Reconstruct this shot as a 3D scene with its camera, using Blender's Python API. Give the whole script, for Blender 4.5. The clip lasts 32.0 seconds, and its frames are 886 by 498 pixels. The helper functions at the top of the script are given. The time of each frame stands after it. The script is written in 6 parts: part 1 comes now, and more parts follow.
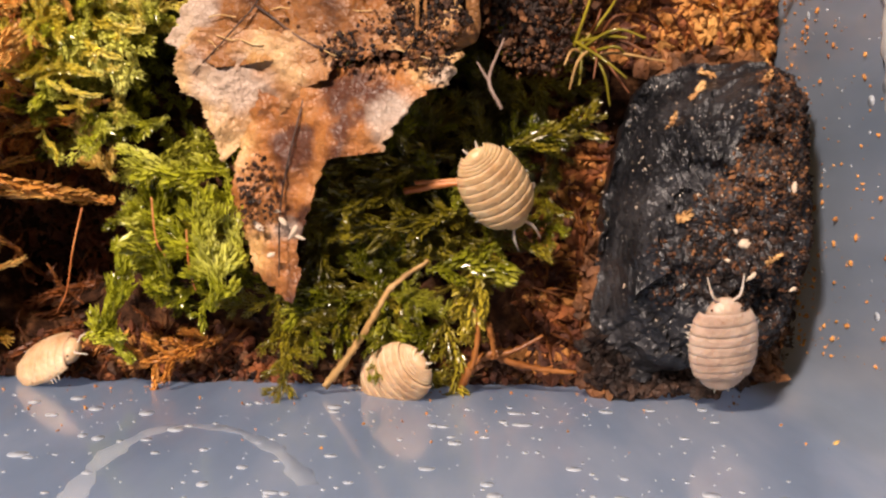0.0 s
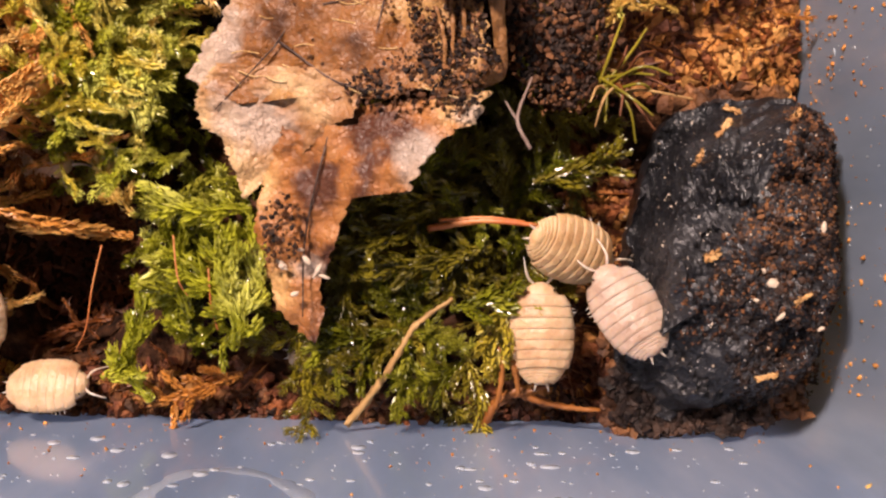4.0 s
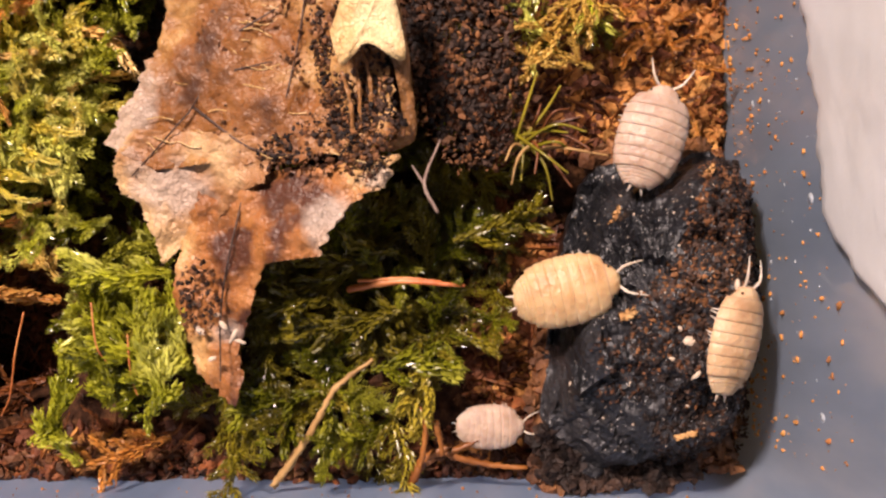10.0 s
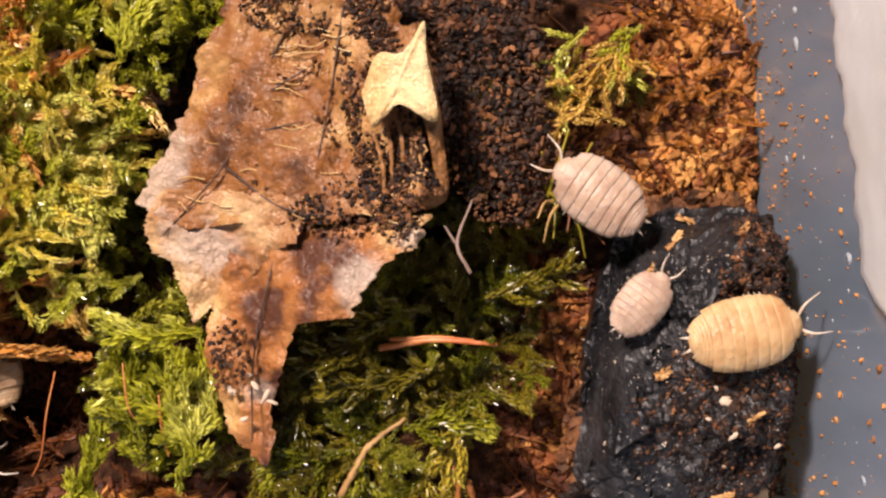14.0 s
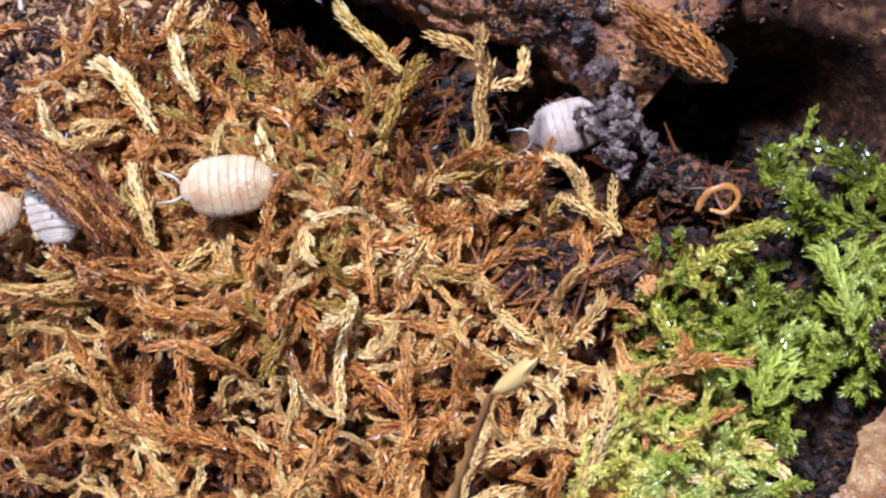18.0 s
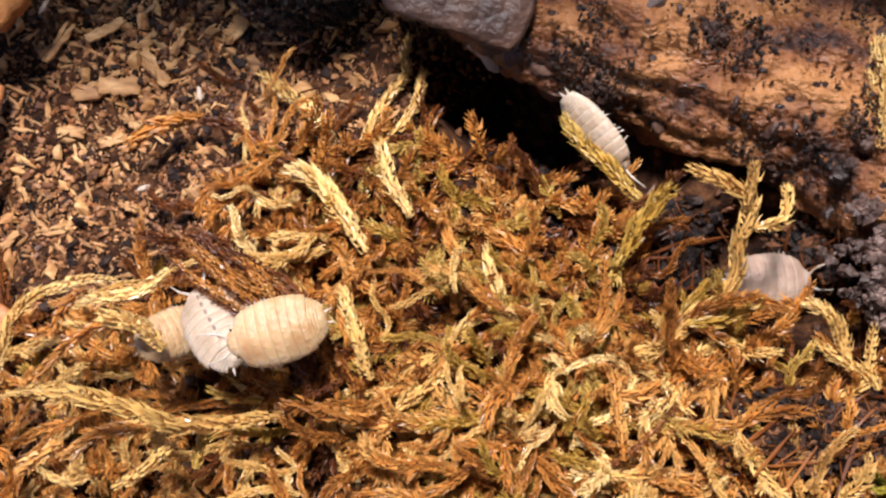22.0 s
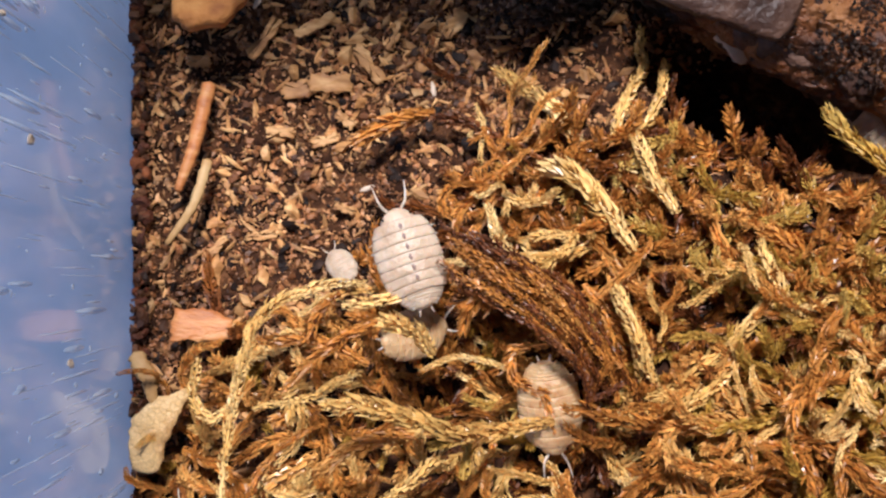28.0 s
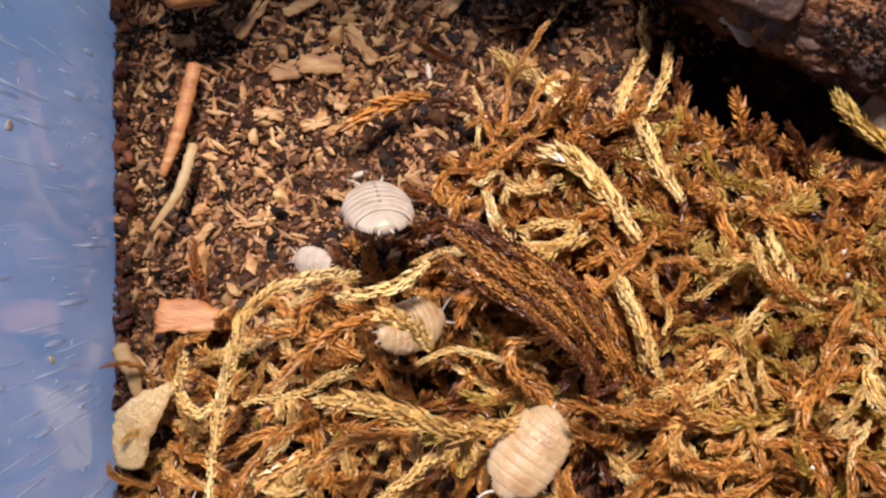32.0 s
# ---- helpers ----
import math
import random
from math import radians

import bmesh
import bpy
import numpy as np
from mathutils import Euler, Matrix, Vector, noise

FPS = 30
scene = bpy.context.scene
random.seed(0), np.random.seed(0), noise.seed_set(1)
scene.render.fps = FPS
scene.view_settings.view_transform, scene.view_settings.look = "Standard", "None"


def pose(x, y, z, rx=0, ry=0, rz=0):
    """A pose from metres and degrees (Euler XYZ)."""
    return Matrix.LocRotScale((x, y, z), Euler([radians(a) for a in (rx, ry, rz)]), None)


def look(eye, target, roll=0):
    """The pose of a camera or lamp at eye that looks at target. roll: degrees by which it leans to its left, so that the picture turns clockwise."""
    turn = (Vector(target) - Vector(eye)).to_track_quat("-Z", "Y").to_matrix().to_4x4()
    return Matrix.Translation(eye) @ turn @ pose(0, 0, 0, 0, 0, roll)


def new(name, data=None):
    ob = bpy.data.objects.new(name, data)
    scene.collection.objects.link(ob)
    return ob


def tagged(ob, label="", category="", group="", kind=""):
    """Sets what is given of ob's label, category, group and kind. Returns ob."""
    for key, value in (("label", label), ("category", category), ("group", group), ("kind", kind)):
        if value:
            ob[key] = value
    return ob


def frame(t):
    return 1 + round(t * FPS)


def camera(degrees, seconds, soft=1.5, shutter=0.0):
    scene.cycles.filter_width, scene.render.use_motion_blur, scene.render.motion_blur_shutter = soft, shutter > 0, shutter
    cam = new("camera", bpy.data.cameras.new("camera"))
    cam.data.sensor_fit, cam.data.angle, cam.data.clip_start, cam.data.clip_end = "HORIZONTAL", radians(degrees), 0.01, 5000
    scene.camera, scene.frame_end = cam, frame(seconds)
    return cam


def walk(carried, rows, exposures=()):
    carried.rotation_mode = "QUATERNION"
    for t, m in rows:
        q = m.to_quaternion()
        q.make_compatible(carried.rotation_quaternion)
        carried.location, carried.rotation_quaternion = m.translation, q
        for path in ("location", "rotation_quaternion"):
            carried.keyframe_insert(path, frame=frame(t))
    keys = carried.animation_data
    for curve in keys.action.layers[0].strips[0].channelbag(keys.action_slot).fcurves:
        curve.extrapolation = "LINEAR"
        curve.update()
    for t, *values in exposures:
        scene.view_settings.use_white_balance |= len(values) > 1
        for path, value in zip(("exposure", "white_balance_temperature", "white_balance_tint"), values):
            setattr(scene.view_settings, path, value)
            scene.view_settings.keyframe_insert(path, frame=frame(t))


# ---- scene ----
MM = 0.001
cam = camera(41.28, 32.0, soft=2.35)
# seconds; millimetres; degrees
PATH = [
    (0.0, -0.00, -0.00, 132.00, -0.00, 0.00, 0.00),
    (0.5, -0.37, -0.94, 131.55, 0.65, -0.07, 0.12),
    (1.0, -1.13, 0.51, 132.79, 0.70, -0.23, 0.07),
    (1.5, -2.01, 1.82, 132.57, 0.82, -0.32, 0.02),
    (2.0, -2.15, 3.43, 132.41, 0.62, -0.28, -0.19),
    (2.5, -2.00, 3.70, 132.39, 0.42, -0.28, -0.30),
    (3.0, -2.14, 3.46, 131.88, 0.34, -0.25, -0.26),
    (3.5, -3.22, 3.65, 131.29, 0.23, -0.44, -0.15),
    (5.5, -4.86, 2.36, 128.70, 0.66, -1.12, 0.33),
    (6.0, -4.99, 2.06, 127.92, 0.83, -1.18, 0.38),
    (6.5, -5.34, 3.06, 128.07, 0.81, -1.30, 0.37),
    (7.0, -5.15, 4.69, 129.42, 0.81, -1.25, 0.12),
    (7.5, -4.49, 6.00, 130.74, 0.94, -1.08, -0.15),
    (8.0, -3.89, 7.00, 131.02, 0.85, -0.95, -0.43),
    (8.5, -3.50, 6.70, 130.49, 0.91, -0.70, -0.57),
    (9.0, -2.68, 6.92, 130.31, 0.81, -0.62, -0.56),
    (9.5, 3.30, 7.86, 131.12, 0.90, -0.04, -0.85),
    (10.0, 7.39, 8.26, 130.64, 1.00, 0.57, -1.10),
    (10.5, 8.49, 8.28, 129.28, 1.19, 0.92, -1.18),
    (11.0, 8.66, 8.08, 128.01, 1.31, 1.08, -0.97),
    (11.5, 8.51, 7.26, 127.30, 1.55, 1.16, -0.64),
    (12.0, 8.87, 8.08, 127.94, 1.57, 1.26, -0.55),
    (12.5, 9.11, 8.60, 129.06, 2.03, 1.36, -0.77),
    (13.0, 9.37, 10.53, 129.69, 2.03, 1.56, -1.14),
    (13.5, 9.77, 11.31, 130.02, 2.14, 1.72, -1.43),
    (15.5, -27.75, 14.61, 129.40, 2.08, 0.48, 1.30),
    (16.0, -39.55, 16.74, 127.36, 2.00, 0.46, 3.92),
    (16.5, -50.90, 25.37, 126.34, 1.57, -0.56, 5.04),
    (17.0, -55.26, 34.43, 124.30, 1.65, -0.15, 5.04),
    (17.5, -62.96, 43.64, 125.81, 1.41, -1.22, 4.97),
    (18.0, -71.46, 51.05, 125.35, 0.94, -1.97, 4.73),
    (18.5, -78.30, 54.49, 124.85, 1.71, -2.64, 4.93),
    (19.0, -85.67, 56.48, 122.96, 2.33, -3.33, 5.26),
    (19.5, -90.86, 59.58, 119.74, 2.35, -3.59, 5.68),
    (20.0, -95.46, 61.59, 116.80, 2.47, -4.12, 5.95),
    (20.5, -99.14, 62.01, 112.40, 2.02, -4.82, 5.98),
    (21.0, -99.76, 61.90, 108.52, 1.61, -4.85, 6.28),
    (21.5, -99.90, 61.12, 111.46, 1.09, -4.59, 6.61),
    (22.0, -102.38, 62.28, 113.07, 0.76, -4.87, 6.94),
    (22.5, -104.49, 63.02, 114.41, 1.10, -5.15, 7.00),
    (23.0, -105.83, 63.37, 115.28, 1.05, -5.37, 6.90),
    (23.5, -107.29, 63.45, 115.90, 0.97, -5.20, 6.95),
    (24.0, -111.80, 62.65, 115.57, 0.36, -5.24, 6.95),
    (24.5, -120.50, 58.05, 115.69, 0.38, -5.74, 7.20),
    (25.0, -123.42, 56.90, 114.05, 0.28, -5.89, 7.33),
    (25.5, -124.66, 57.09, 113.64, -0.09, -5.97, 7.48),
    (27.5, -131.94, 56.92, 105.68, 1.25, -7.25, 6.02),
    (28.0, -133.84, 57.79, 105.08, 1.31, -7.63, 5.93),
    (28.5, -135.20, 58.68, 104.47, 1.06, -8.25, 5.86),
    (29.0, -135.21, 58.68, 103.42, 0.96, -8.47, 5.92),
    (29.5, -135.17, 58.95, 103.04, 0.81, -8.56, 5.94),
    (30.0, -135.46, 59.13, 102.79, 0.61, -8.85, 5.94),
    (30.5, -135.46, 59.12, 101.78, 0.50, -8.85, 6.05),
    (31.0, -135.51, 59.20, 100.90, 0.18, -8.84, 6.04),
    (31.5, -135.10, 58.86, 99.97, 0.14, -8.60, 6.12),
    (32.0, -135.24, 59.07, 100.54, 0.11, -8.72, 6.01),
]
walk(cam, [(t, pose(x * MM, y * MM, z * MM, rx, ry, rz)) for t, x, y, z, rx, ry, rz in PATH],
     [(0.0, 0.0, 6500, 20), (3.0, 0.0, 6420, 27), (6.0, 0.0, 6470, 27), (13.0, 0.0, 6320, 25), (15.5, 0.0, 5900, 14), (16.2, 0.0, 5300, 13), (17.0, -0.03, 4480, 20), (18.0, 0.01, 4130, 12), (18.8, 0.0, 4350, 12), (20.0, -0.04, 5200, 12), (25.5, -0.3, 5200, 13), (28.0, -0.31, 5200, 13), (32.0, -0.31, 5200, 13)])
# ---- light: a broad lamp over the open tub and the dim room round it ----
world = bpy.data.worlds.new("room_light")
scene.world = world
world.use_nodes = True
world.node_tree.nodes["Background"].inputs["Color"].default_value = (0.5, 0.68, 1.0, 1)
world.node_tree.nodes["Background"].inputs["Strength"].default_value = 0.004
lamp_data = bpy.data.lights.new("lamp", "AREA")
lamp_data.shape, lamp_data.size = "DISK", 0.09
lamp_data.energy, lamp_data.color = 8.8, (1.0, 0.86, 0.70)
lamp = new("lamp", lamp_data)
lamp.matrix_world = look((-0.22, 0.32, 0.50), (-0.05, 0.03, 0.0))
# pale fill lamp added beside the table, which shines through the tub's hazy sides
side_fill_data = bpy.data.lights.new("side_fill_light", "AREA")
side_fill_data.shape, side_fill_data.size, side_fill_data.size_y = "RECTANGLE", 0.9, 0.4
side_fill_data.energy, side_fill_data.color = 15.5, (0.68, 0.82, 1.0)
side_fill = new("side_fill_light", side_fill_data)
side_fill.matrix_world = look((-1.36, -0.48, 0.04), (-0.08, 0.02, 0.0))
# ---- materials ----
def mat(name, cols, scale=300, rough=0.6, bump=0.3, bscale=None, spec=0.5, island=0.0, each=0.0, sss=0.0, coat=0.0, stretch=(1, 1, 1), pos=None, detail=6, fleck=None, bdist=0.0004, glow=0.0, coat_rough=0.15):
    m = bpy.data.materials.new(name)
    m.use_nodes = True
    nt = m.node_tree
    N, L = nt.nodes, nt.links
    bsdf = N["Principled BSDF"]
    tc = N.new("ShaderNodeTexCoord")
    mp = N.new("ShaderNodeMapping")
    mp.inputs["Scale"].default_value = stretch
    L.new(tc.outputs["Object"], mp.inputs["Vector"])
    no = N.new("ShaderNodeTexNoise")
    no.inputs["Scale"].default_value, no.inputs["Detail"].default_value = scale, detail
    L.new(mp.outputs["Vector"], no.inputs["Vector"])
    wide = N.new("ShaderNodeTexNoise")
    wide.inputs["Scale"].default_value, wide.inputs["Detail"].default_value = scale * 0.22, 3
    L.new(mp.outputs["Vector"], wide.inputs["Vector"])
    mean = N.new("ShaderNodeMix")
    mean.data_type = "FLOAT"
    mean.inputs["Factor"].default_value = 0.42
    L.new(no.outputs["Fac"], mean.inputs[2])
    L.new(wide.outputs["Fac"], mean.inputs[3])
    ramp = N.new("ShaderNodeValToRGB")
    els = ramp.color_ramp.elements
    k = len(cols)
    while len(els) < k:
        els.new(0.5)
    for i, c in enumerate(cols):
        els[i].position = pos[i] if pos else 0.34 + 0.32 * i / max(1, k - 1)
        els[i].color = (*c, 1)
    L.new(mean.outputs[0], ramp.inputs["Fac"])
    col = ramp.outputs["Color"]
    if fleck:
        vo = N.new("ShaderNodeTexVoronoi")
        vo.inputs["Scale"].default_value = fleck[1]
        L.new(mp.outputs["Vector"], vo.inputs["Vector"])
        th = N.new("ShaderNodeMath")
        th.operation = "LESS_THAN"
        th.inputs[1].default_value = fleck[2]
        L.new(vo.outputs["Distance"], th.inputs[0])
        mx = N.new("ShaderNodeMix")
        mx.data_type = "RGBA"
        mx.inputs[7].default_value = (*fleck[0], 1)
        L.new(th.outputs[0], mx.inputs["Factor"])
        L.new(col, mx.inputs[6])
        col = mx.outputs[2]
    if island or each:
        hsv = N.new("ShaderNodeHueSaturation")
        src = N.new("ShaderNodeNewGeometry").outputs["Random Per Island"] if island else N.new("ShaderNodeObjectInfo").outputs["Random"]
        mr = N.new("ShaderNodeMapRange")
        a = island or each
        mr.inputs["To Min"].default_value, mr.inputs["To Max"].default_value = 1 - a, 1 + a
        L.new(src, mr.inputs["Value"])
        L.new(mr.outputs["Result"], hsv.inputs["Value"])
        L.new(col, hsv.inputs["Color"])
        col = hsv.outputs["Color"]
    L.new(col, bsdf.inputs["Base Color"])
    bsdf.inputs["Roughness"].default_value = rough
    bsdf.inputs["Specular IOR Level"].default_value = spec
    bsdf.inputs["Coat Weight"].default_value = coat
    bsdf.inputs["Coat Roughness"].default_value = coat_rough
    if sss:
        bsdf.inputs["Subsurface Weight"].default_value = sss
        bsdf.inputs["Subsurface Radius"].default_value = (1.0, 0.6, 0.35)
        bsdf.inputs["Subsurface Scale"].default_value = 0.0008
    if bump:
        bn = N.new("ShaderNodeTexNoise")
        bn.inputs["Scale"].default_value, bn.inputs["Detail"].default_value = bscale or scale * 3, 5
        L.new(mp.outputs["Vector"], bn.inputs["Vector"])
        bp = N.new("ShaderNodeBump")
        bp.inputs["Strength"].default_value, bp.inputs["Distance"].default_value = bump, bdist
        L.new(bn.outputs["Fac"], bp.inputs["Height"])
        L.new(bp.outputs["Normal"], bsdf.inputs["Normal"])
    if glow:   # thin leaves that let light through
        tr, mx = N.new("ShaderNodeBsdfTranslucent"), N.new("ShaderNodeMixShader")
        mx.inputs[0].default_value = glow
        L.new(col, tr.inputs["Color"])
        L.new(bsdf.outputs[0], mx.inputs[1])
        L.new(tr.outputs[0], mx.inputs[2])
        L.new(mx.outputs[0], N["Material Output"].inputs["Surface"])
    return m


def clear_skin(name):
    """The outer face of the tub: clear, with a thin gloss."""
    m = bpy.data.materials.new(name)
    m.use_nodes = True
    N, L = m.node_tree.nodes, m.node_tree.links
    clear, gloss, mx = N.new("ShaderNodeBsdfTransparent"), N.new("ShaderNodeBsdfGlossy"), N.new("ShaderNodeMixShader")
    clear.inputs["Color"].default_value = (0.86, 0.92, 1.0, 1)
    gloss.inputs["Roughness"].default_value = 0.2
    mx.inputs[0].default_value = 0.06
    L.new(clear.outputs[0], mx.inputs[1])
    L.new(gloss.outputs[0], mx.inputs[2])
    L.new(mx.outputs[0], N["Material Output"].inputs["Surface"])
    return m


def stain(name, clear_part=0.55):
    """A thin whitish film, as of dried water marks, mostly clear."""
    m = mat(name, [(0.6, 0.66, 0.72), (0.72, 0.77, 0.82), (0.82, 0.85, 0.88)], 400, 0.5, 0.0)
    N, L = m.node_tree.nodes, m.node_tree.links
    clear, mx = N.new("ShaderNodeBsdfTransparent"), N.new("ShaderNodeMixShader")
    mx.inputs[0].default_value = clear_part
    L.new(N["Principled BSDF"].outputs[0], mx.inputs[1])
    L.new(clear.outputs[0], mx.inputs[2])
    L.new(mx.outputs[0], N["Material Output"].inputs["Surface"])
    return m


def plastic(name):
    """Hazy blue plastic: glossy skin over a body that lets some light through, with faint upright scuffs."""
    m = mat(name, [(0.36, 0.47, 0.64), (0.48, 0.6, 0.79), (0.7, 0.78, 0.92)], 110, 0.1, 0.06, 260, spec=0.55, stretch=(1, 1, 0.25))
    nt = m.node_tree
    N, L = nt.nodes, nt.links
    bsdf, out = N["Principled BSDF"], N["Material Output"]
    colour = bsdf.inputs["Base Color"].links[0].from_socket
    dif, tr, gl = N.new("ShaderNodeBsdfDiffuse"), N.new("ShaderNodeBsdfTranslucent"), N.new("ShaderNodeBsdfGlossy")
    L.new(colour, dif.inputs["Color"])
    L.new(colour, tr.inputs["Color"])
    gl.inputs["Roughness"].default_value = 0.1
    body, skin, fr = N.new("ShaderNodeMixShader"), N.new("ShaderNodeMixShader"), N.new("ShaderNodeFresnel")
    body.inputs[0].default_value = 0.7
    fr.inputs["IOR"].default_value = 1.5
    L.new(dif.outputs[0], body.inputs[1])
    L.new(tr.outputs[0], body.inputs[2])
    L.new(fr.outputs[0], skin.inputs[0])
    L.new(body.outputs[0], skin.inputs[1])
    L.new(gl.outputs[0], skin.inputs[2])
    L.new(skin.outputs[0], out.inputs["Surface"])
    return m


M_SOIL = mat("dark_soil", [(0.005, 0.002, 0.001), (0.036, 0.014, 0.006), (0.14, 0.06, 0.023)], 700, 0.85, 0.9, spec=0.15)
M_PEAT = mat("rusty_peat", [(0.028, 0.007, 0.002), (0.11, 0.027, 0.006), (0.36, 0.11, 0.022)], 260, 0.75, 0.9, 1600, island=0.35)
M_AMBER = mat("amber_peat", [(0.2, 0.06, 0.012), (0.46, 0.19, 0.04), (0.62, 0.32, 0.085)], 300, 0.75, 0.9, 1600, island=0.3)
M_CRUMB = mat("soil_crumb", [(0.025, 0.01, 0.005), (0.088, 0.034, 0.013), (0.23, 0.098, 0.034)], 300, 0.6, 0.8, 1800, island=0.65, spec=0.3)
M_TAN = mat("tan_soil", [(0.055, 0.02, 0.008), (0.3, 0.125, 0.042), (0.62, 0.35, 0.145)], 300, 0.4, 0.8, 1800, island=0.6)
M_BLACK = mat("black_crumb", [(0.006, 0.004, 0.004), (0.02, 0.012, 0.009), (0.085, 0.046, 0.03)], 500, 0.6, 0.8, 1800, island=0.6, spec=0.22)
M_ASHY = mat("ashy_soil", [(0.03, 0.016, 0.012), (0.1, 0.06, 0.045), (0.26, 0.175, 0.14)], 500, 0.45, 0.8, 1800, island=0.6)
M_CHIP = mat("pale_wood_chip", [(0.22, 0.09, 0.025), (0.46, 0.23, 0.072), (0.7, 0.43, 0.175)], 300, 0.6, 0.5, island=0.4, stretch=(1, 3, 3))
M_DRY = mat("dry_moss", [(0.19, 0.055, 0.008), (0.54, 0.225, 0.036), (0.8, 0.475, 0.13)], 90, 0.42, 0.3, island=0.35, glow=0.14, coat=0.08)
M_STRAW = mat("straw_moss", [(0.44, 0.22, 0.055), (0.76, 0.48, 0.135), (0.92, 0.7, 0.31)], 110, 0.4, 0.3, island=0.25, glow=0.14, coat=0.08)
# rust brown, darkened further to stand in for shade between the upper shoots
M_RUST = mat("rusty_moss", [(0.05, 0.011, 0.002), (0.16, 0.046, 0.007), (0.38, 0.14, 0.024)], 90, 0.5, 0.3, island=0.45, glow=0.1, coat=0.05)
M_OLIVE = mat("olive_moss", [(0.26, 0.14, 0.014), (0.52, 0.31, 0.045), (0.74, 0.52, 0.14)], 120, 0.42, 0.3, island=0.3, glow=0.25)
M_YELLOW = mat("yellow_moss", [(0.34, 0.26, 0.018), (0.68, 0.57, 0.065), (0.9, 0.79, 0.25)], 120, 0.35, 0.3, island=0.35, glow=0.2, coat=0.3)
M_GREEN = mat("green_moss", [(0.035, 0.04, 0.002), (0.2, 0.2, 0.008), (0.5, 0.47, 0.06)], 110, 0.26, 0.3, island=0.4, coat=0.3, glow=0.25)
M_LIME = mat("bright_moss", [(0.14, 0.15, 0.004), (0.43, 0.43, 0.025), (0.74, 0.72, 0.2)], 110, 0.24, 0.3, island=0.35, coat=0.4, glow=0.25)
M_FERN = mat("feather_moss", [(0.03, 0.026, 0.002), (0.18, 0.145, 0.006), (0.42, 0.32, 0.03)], 110, 0.33, 0.3, island=0.35, coat=0.2)
# pale flecks paint the glints of wet charcoal into its colour
M_COAL = mat("charcoal", [(0.004, 0.004, 0.005), (0.012, 0.012, 0.014), (0.045, 0.043, 0.045)], 160, 0.32, 1.0, 700, bdist=0.0009, fleck=((0.5, 0.46, 0.42), 1500, 0.1))
M_WOOD = mat("wet_rotten_wood", [(0.012, 0.005, 0.004), (0.06, 0.021, 0.009), (0.2, 0.07, 0.02), (0.42, 0.185, 0.058)], 170, 0.36, 1.0, 1100, stretch=(0.7, 1, 1), bdist=0.0013, pos=(0.4, 0.45, 0.505, 0.6), detail=10, spec=0.5, fleck=((0.025, 0.011, 0.008), 620, 0.22))
M_BARK = mat("dark_bark", [(0.014, 0.007, 0.005), (0.06, 0.029, 0.019), (0.15, 0.08, 0.05)], 260, 0.5, 0.9, 700, bdist=0.0008)
M_GREY = mat("grey_twig_bark", [(0.1, 0.06, 0.045), (0.2, 0.13, 0.1), (0.32, 0.23, 0.18)], 300, 0.5, 0.5)
M_TWIG = mat("tan_twig", [(0.2, 0.1, 0.03), (0.42, 0.24, 0.08), (0.56, 0.38, 0.17)], 300, 0.6, 0.5)
M_REDSTEM = mat("red_stem", [(0.3, 0.06, 0.012), (0.5, 0.14, 0.03), (0.62, 0.26, 0.08)], 300, 0.4, 0.3)
M_WHITE = mat("white_plastic", [(0.55, 0.54, 0.52), (0.64, 0.63, 0.62), (0.72, 0.72, 0.71)], 60, 0.3, 0.6, 90, bdist=0.001)
M_FLECK = mat("white_fleck", [(0.42, 0.3, 0.2), (0.58, 0.46, 0.34), (0.72, 0.64, 0.54)], 400, 0.5, 0.3, island=0.2)
M_DROP = stain("dried_water_mark")
M_ARC = stain("pale_arc_film", 0.74)
M_PLASTIC = plastic("blue_plastic")
M_SKIN = clear_skin("clear_plastic_skin")
M_ORANGE = mat("orange_bark_chip", [(0.3, 0.09, 0.02), (0.5, 0.19, 0.05), (0.6, 0.3, 0.1)], 300, 0.45, 0.5, stretch=(1, 4, 1))
M_ISO = mat("cream_shell", [(0.46, 0.27, 0.14), (0.6, 0.39, 0.22), (0.68, 0.49, 0.31)], 350, 0.4, 0.5, 1500, sss=0.4)
M_ISOPALE = mat("pale_shell", [(0.38, 0.25, 0.18), (0.49, 0.345, 0.255), (0.6, 0.455, 0.36)], 350, 0.4, 0.5, 1500, sss=0.4)
M_ISOWHITE = mat("white_shell", [(0.46, 0.33, 0.22), (0.58, 0.43, 0.3), (0.68, 0.54, 0.4)], 350, 0.4, 0.5, 1500, sss=0.4)
# pale shell darkened in colour, as if in the hollow's shade
M_ISOSHADED = mat("shaded_pale_shell", [(0.26, 0.19, 0.14), (0.36, 0.275, 0.21), (0.46, 0.37, 0.29)], 350, 0.4, 0.5, 1500, sss=0.4)
M_ISOGOLD = mat("golden_shell", [(0.45, 0.25, 0.105), (0.58, 0.37, 0.18), (0.68, 0.48, 0.27)], 350, 0.4, 0.5, 1500, sss=0.4)
M_PALESEAM = mat("pale_shell_seam", [(0.37, 0.245, 0.175), (0.46, 0.33, 0.245), (0.54, 0.41, 0.32)], 400, 0.5, 0.2)
M_SEAM = mat("shell_seam", [(0.38, 0.22, 0.115), (0.48, 0.3, 0.175), (0.56, 0.38, 0.24)], 400, 0.5, 0.2)
